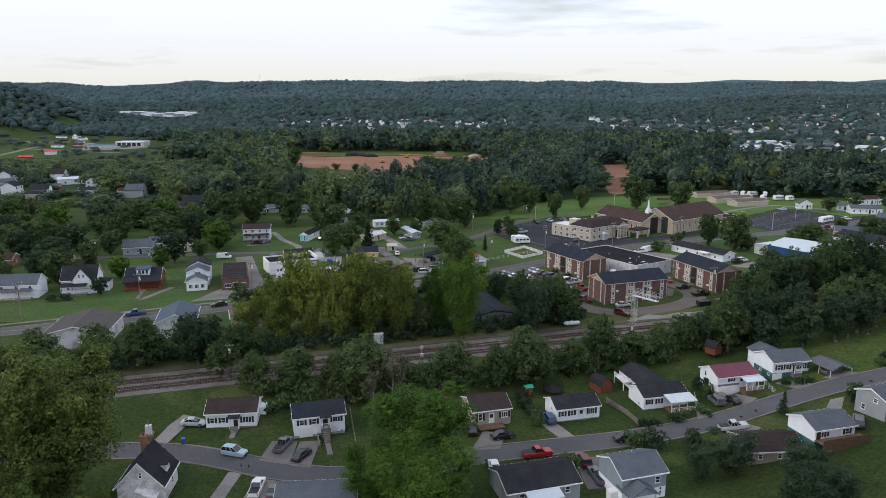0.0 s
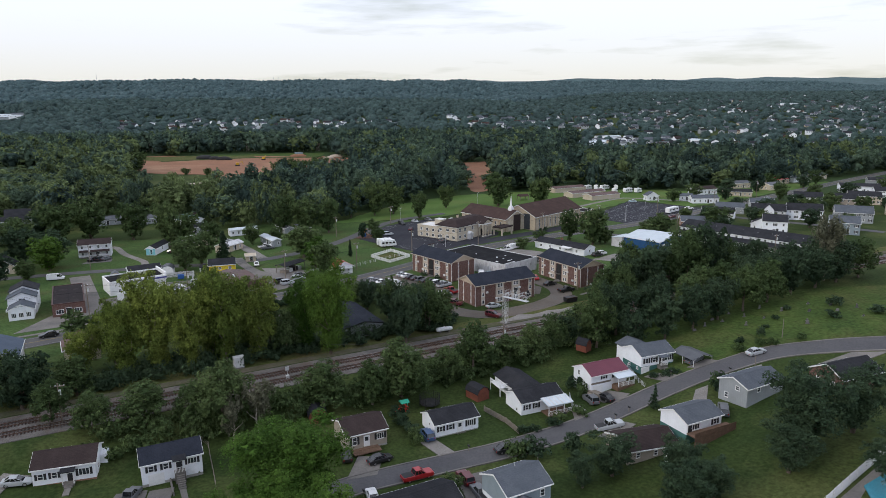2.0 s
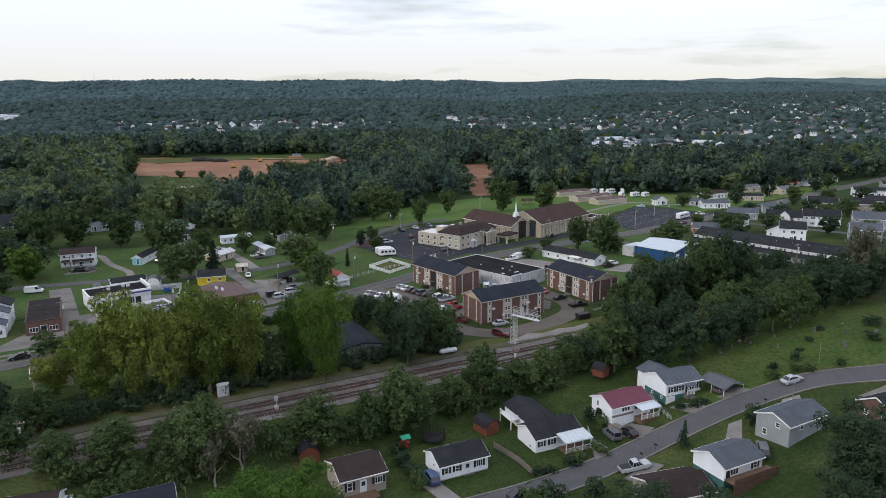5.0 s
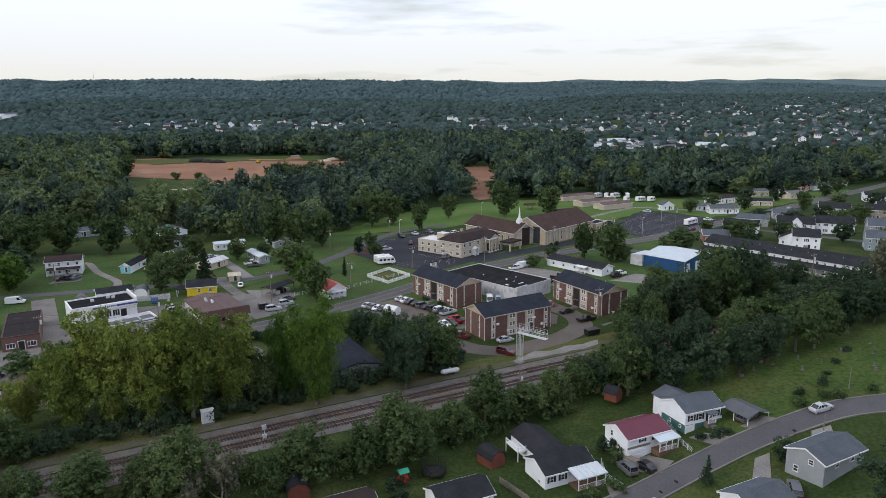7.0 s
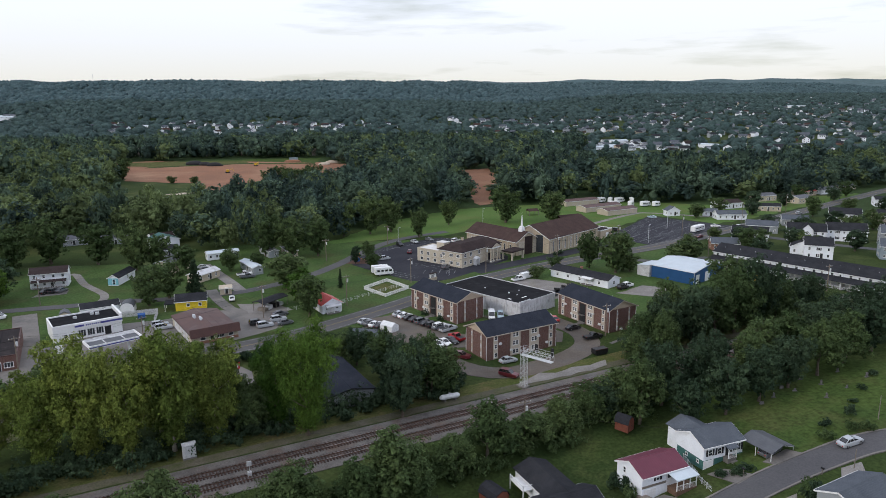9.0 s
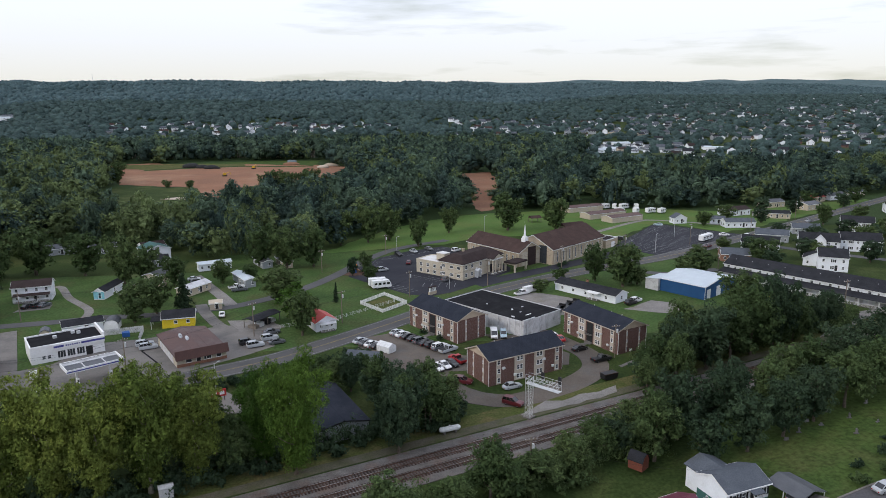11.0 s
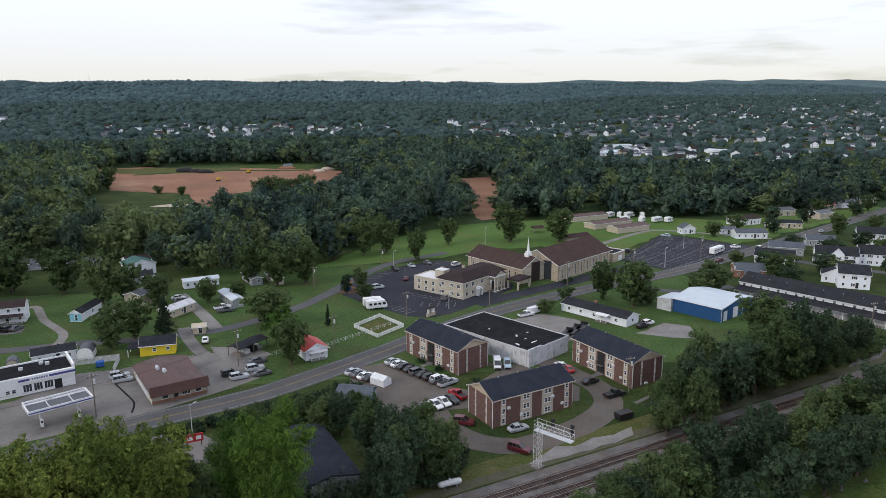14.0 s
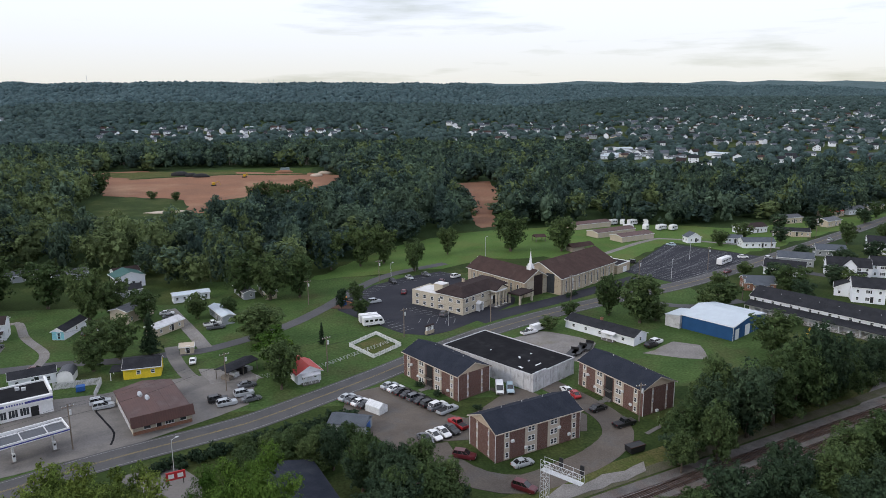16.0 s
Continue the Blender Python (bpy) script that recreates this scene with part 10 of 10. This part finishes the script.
thicket("undergrowth", along_rail(-60, 62, 9, 17, 0.85, 2.0, 4.6, 5, ((-68, -52),)), "leaf_green", "tangled green scrub beside the railway")
thicket("undergrowth", along_rail(-120, 24, -18.5, -10.2, 0.75, 1.8, 4.4, 6), "leaf_dark", "dark tangled scrub beside the railway")
thicket("undergrowth", along_rail(55, 150, 8, 16, 0.9, 2.0, 5.0, 7), "leaf_dark", "dark tangled scrub beside the railway")
thicket("undergrowth", along_rail(70, 150, -20, -10.5, 0.8, 2.0, 4.5, 8), "leaf_green", "green scrub on the far side of the railway")
thicket("undergrowth", [(-34 + 0.9 * k + random.uniform(-1, 1), 200.5 + 0.5 * k + random.uniform(-2.5, 1.0), random.uniform(1.2, 2.6), random.uniform(2, 3.2)) for k in range(44)], "leaf_dark", "bushy bank beside the main road")

# ---- woods ----
def wood(name, spots, protos, material, label, smooth=False):
    """Many trees as one mass; spots are (x, y, z, height, width, turn)."""
    VV, FF, n = [], [], 0
    for i, (x, y, z, h, w, t) in enumerate(spots):
        V, F = protos[i % len(protos)]
        c, s = math.cos(t), math.sin(t)
        P = np.empty_like(V)
        P[:, 0] = (V[:, 0] * c - V[:, 1] * s) * (w / 10) + x
        P[:, 1] = (V[:, 0] * s + V[:, 1] * c) * (w / 10) + y
        P[:, 2] = V[:, 2] * (h / 13) + z
        VV.append(P)
        FF.append(F + n)
        n += len(V)
    solid(name, mesh_np(name, np.concatenate(VV), [np.concatenate(FF)], smooth), material, label, "woods", kind="stuff")


def proto_set(count, leaves, size, seed, core, cores=99, rough=0.26):
    """Rounded forest crowns, widest near the top, 10 m wide and 13 m high."""
    out = []
    for k in range(count):
        rs = np.random.default_rng(seed + k)
        wide = (1.12, 0.84, 1.0, 0.92)[k % 4]
        lob = [(0, 0, 7.4, 3.9, 3.9, 4.4), (rs.uniform(-.6, .6), rs.uniform(-.6, .6), 4.0, 3.2, 3.2, 3.6)]
        n = 6
        for i in range(n):
            a = 6.28 * i / n + rs.uniform(-0.4, 0.4)
            d, r = rs.uniform(2.4, 3.4), rs.uniform(1.5, 2.3)
            lob.append((d * math.cos(a), d * math.sin(a), rs.uniform(5.0, 9.6), r, r, r * rs.uniform(0.8, 1.1)))
        lob.append((rs.uniform(-1, 1), rs.uniform(-1, 1), 10.6, 2.0, 2.0, 1.9))
        lob = [(L[0] * wide, L[1] * wide, L[2], L[3] * wide, L[4] * wide, L[5]) for L in lob]
        out.append(foliage(rs, lob, leaves, size, clump=11, core=core, inner=0.70, rough=rough, wild=0.36, fill=0.10, cores=cores))
    return out


def dome_set(count, seed, lobes, leaves=0, size=1.0):
    """Far crowns: a few overlapping rough domes, with some loose sprays on the nearer ones."""
    out = []
    top = [f for f in ICO1[1] if ICO1[0][f][:, 2].max() > 0.3]
    for k in range(count):
        rs = np.random.default_rng(seed + k)
        V, F, n = [], [], 0
        for i in range(lobes):
            a, d = 2.4 * i + rs.uniform(0, 1), (0.0 if i == 0 else rs.uniform(1.6, 2.8))
            r = 4.6 if i == 0 else rs.uniform(2.4, 3.4)
            c = np.array((d * math.cos(a), d * math.sin(a), 6.0 if i == 0 else rs.uniform(5.0, 8.5)))
            u = ICO1[0] * (1 + rs.uniform(-0.2, 0.2, len(ICO1[0])))[:, None]
            V.append(c + u * np.array((r, r, 13.0 - 6.6 if i == 0 else r * 1.1)))
            F.append(np.array(top) + n)
            n += len(u)
        if leaves:
            u = rs.normal(size=(leaves, 3))
            u /= np.linalg.norm(u, axis=1)[:, None]
            u[:, 2] = abs(u[:, 2])
            V.append(leaf_faces(rs, np.array((0, 0, 6.4)) + u * np.array((4.6, 4.6, 6.0)), u + rs.normal(size=u.shape) * 0.3, size))
            F.append(np.arange(leaves * 3).reshape(-1, 3) + n)
        out.append((np.concatenate(V), np.concatenate(F)))
    return out


CLEAR = [FIELD, DIRT, DIRT_EAST, POND_GRASS, NORTH_LOT, EAST_LOT,
         [(-66, 205), (-66, 308), (-20, 316), (0, 320), (12, 342), (-14, 345), (-40, 328), (-70, 318), (-130, 312), (-200, 300), (-200, 205)],
         [(-230, 800), (-160, 842), (-30, 832), (-20, 760), (-103, 800)],
         [(110, 330), (165, 405), (330, 470), (420, 512), (460, 420), (260, 300), (150, 250)],
         [(120, 400), (165, 400), (170, 446), (118, 446)],
         [(-330, 380), (-230, 372), (-200, 340), (-210, 300), (-340, 300)], HILL_FIELD,
         [(-140, 300), (-140, 370), (-98, 372), (-88, 362), (-68, 354), (-62, 338), (-16, 336), (-20, 300)],
         ]
rng = random.Random(77)
near_wood, mid_wood, town_wood, hill_wood = [], [], [], []


def young(x, y):
    """Height of the growth on the low ground south of the clearings, where the trees are younger."""
    best = 99.0
    for poly in (DIRT, POND_GRASS, DIRT_EAST):
        for k in range(1, 26):
            f = 1 + k * 0.012
            if inside(2 + (x - 2) * f, 45 + (y - 45) * f, poly):
                best = min(best, 60 * (1 - 1 / f))
                break
    return best


CELLS = {}
for hx, hy, reach in [(q[0], q[1], 10) for q in TOWN] + FAR_TOWN:
    for i in (-1, 0, 1):
        for j in (-1, 0, 1):
            CELLS.setdefault((int(hx // 40) + i, int(hy // 40) + j), []).append((hx, hy, reach))


def before_house(x, y):
    """Gardens and streets on the south side of the houses stay free of trees."""
    return any(abs(x - q[0]) < q[2] and -26 < y - q[1] < 10 for q in CELLS.get((int(x // 40), int(y // 40)), ()))


def scatter(y0, y1, spacing, target, h0, h1, w0, w1, chance=lambda x, y: 1.0):
    y = y0
    while y < y1:
        x = -0.77 * y - 40
        while x < 0.85 * y + 40:
            px, py = x + rng.uniform(-0.45, 0.45) * spacing, y + rng.uniform(-0.45, 0.45) * spacing
            if rng.random() < chance(px, py) and not any(inside(px, py, c) for c in CLEAR):
                h = min(rng.uniform(h0, h1), rng.uniform(0.85, 1.15) * young(px, py))
                if px < -0.42 * py and 380 < py < 680:
                    h = min(h, rng.uniform(0.8, 1.1) * max(4.5, 17 - (py - 390) * 0.044))
                if -0.58 * py < px < -0.43 * py and 1380 < py < 1700:
                    h = min(h, 6.0)
                if px < -0.42 * py and py < 500 and any(abs(px - q[0] * py / q[1]) < 13 and -120 < py - q[1] < -10 for q in TOWN):
                    h = min(h, rng.uniform(3.0, 6.0))
                if inside(px, py, LEFT_VALLEY):
                    h = min(h, rng.uniform(3, 7))
                if h < 2.5 or before_house(px, py):
                    x += spacing
                    continue
                target.append((px, py, terrain(px, py) - 0.3, h, rng.uniform(w0, w1), rng.uniform(0, 6.28)))
            x += spacing
        y += spacing * 0.9


def wood_edge(x, y):
    """Where the nearer woods begin, from west to east."""
    if x < -60:
        return 316 - 0.10 * (-60 - x) if x > -210 else 285
    if x < -14:
        return 318 + (x + 60) * 0.55
    if x < 60:
        return 345 + (x + 14) * 1.0
    if x < 175:
        return 441
    return 436 + (x - 175) * 0.1


def near_chance(x, y):
    return 1.0 if y > wood_edge(x, y) else 0.0


def tone(x, y):
    """0 dark, 1 middling, 2 light: stands of one kind with strays, weighted lighter in the nearer west."""
    v = 0.5 + 0.5 * noise.noise(Vector((x / 38, y / 55, 9.0))) + (0.34 if x < -0.15 * y and y < 800 else 0.0) + rng.uniform(-0.42, 0.42)
    return 0 if v < 0.42 else 1 if v < 0.82 else 2


def open_chance(full, sparse):
    return lambda x, y: full + (sparse - full) * town_land(x, y)


def clumped(share):
    """Trees of the town in clumps, with open streets between them."""
    return lambda x, y: town_land(x, y) * max(0.12, min(1.0, share + 1.1 * noise.noise(Vector((x / 75, y / 95, 4.0))))) * (0.22 if inside(x, y, LEFT_VALLEY) else 1.0)


scatter(285, 620, 10.8, near_wood, 12, 24, 10, 20, near_chance)
scatter(620, 1010, 12.0, mid_wood, 15, 24, 12, 20, open_chance(1.0, 0.0))
scatter(600, 1010, 13.0, town_wood, 5, 13, 8, 16, clumped(0.45))
scatter(1010, 1100, 13.0, mid_wood, 8, 12, 12, 17, open_chance(1.0, 0.0))
scatter(1010, 1560, 16.0, town_wood, 6, 13, 11, 19, clumped(0.62))
scatter(1100, 1900, 16.0, town_wood, 9, 16, 13, 21, open_chance(1.0, 0.0))
scatter(1560, 2500, 18.0, town_wood, 7, 13, 13, 20, clumped(0.75))
scatter(1900, 3450, 17.0, hill_wood, 9, 16, 14, 22, lambda x, y: 0.98 * (1 - town_land(x, y)) if y < 2800 + 600 * sstep(0.06, 0.45, x / y) else 0.0)
for k, (mat, label) in enumerate((("leaf_wood_dark", "dense dark green woodland"), ("leaf_wood", "dense mixed green woodland"), ("leaf_wood_light", "light yellow-green trees within the woodland"))):
    stand = [q for q in near_wood if tone(q[0], q[1]) == k]
    wood("near_woods", [q for q in stand if q[1] < 440], proto_set(8, 620, 0.40, 201 + 20 * k, 0.46, 2), M[mat], label, True)
    wood("near_woods", [q for q in stand if q[1] >= 440], proto_set(8, 310, 0.52, 211 + 20 * k, 0.56, 4), M[mat], label, True)
    wood("middle_woods", [q for q in mid_wood if tone(q[0], q[1]) == k], proto_set(6, 96, 0.80, 221 + 20 * k, 0.74, 5), M[mat], label, True)
# haze comes from the blue in the leaf colour
wood("valley_woods", town_wood, dome_set(7, 241, 3, 8, 1.3), M["leaf_far_hazed"], "far green trees among houses", True)
# distance haze is mixed into the leaf colour of these hills
wood("hill_woods", hill_wood, dome_set(9, 261, 2), M["leaf_hill_hazed"], "wooded hills at the horizon", True)

# tall bare-stemmed trees behind the building site
stems, crowns = bmesh.new(), []
for k in range(120):
    f = rng.random()
    x, y = -285 + 275 * f + rng.uniform(-2, 2), 893 - 38 * f + 14 * rng.random() ** 1.5
    hh = rng.uniform(20, 27)
    tube(stems, (x, y, -0.5), (x + rng.uniform(-1, 1), y, hh * 0.8), 0.42, 0.2, 5)
    crowns.append((x, y, hh * 0.42, hh * 0.58, rng.uniform(7, 11), rng.uniform(0, 6.28)))
solid("tree_stems", stems, M["pale_bark"], "tall pale stems at the edge of the woods", "woods", kind="stuff")
wood("tall_woods", crowns, proto_set(6, 90, 0.5, 301, 0.8, 6), M["leaf_wood"], "high thin crowns at the edge of the woods", True)
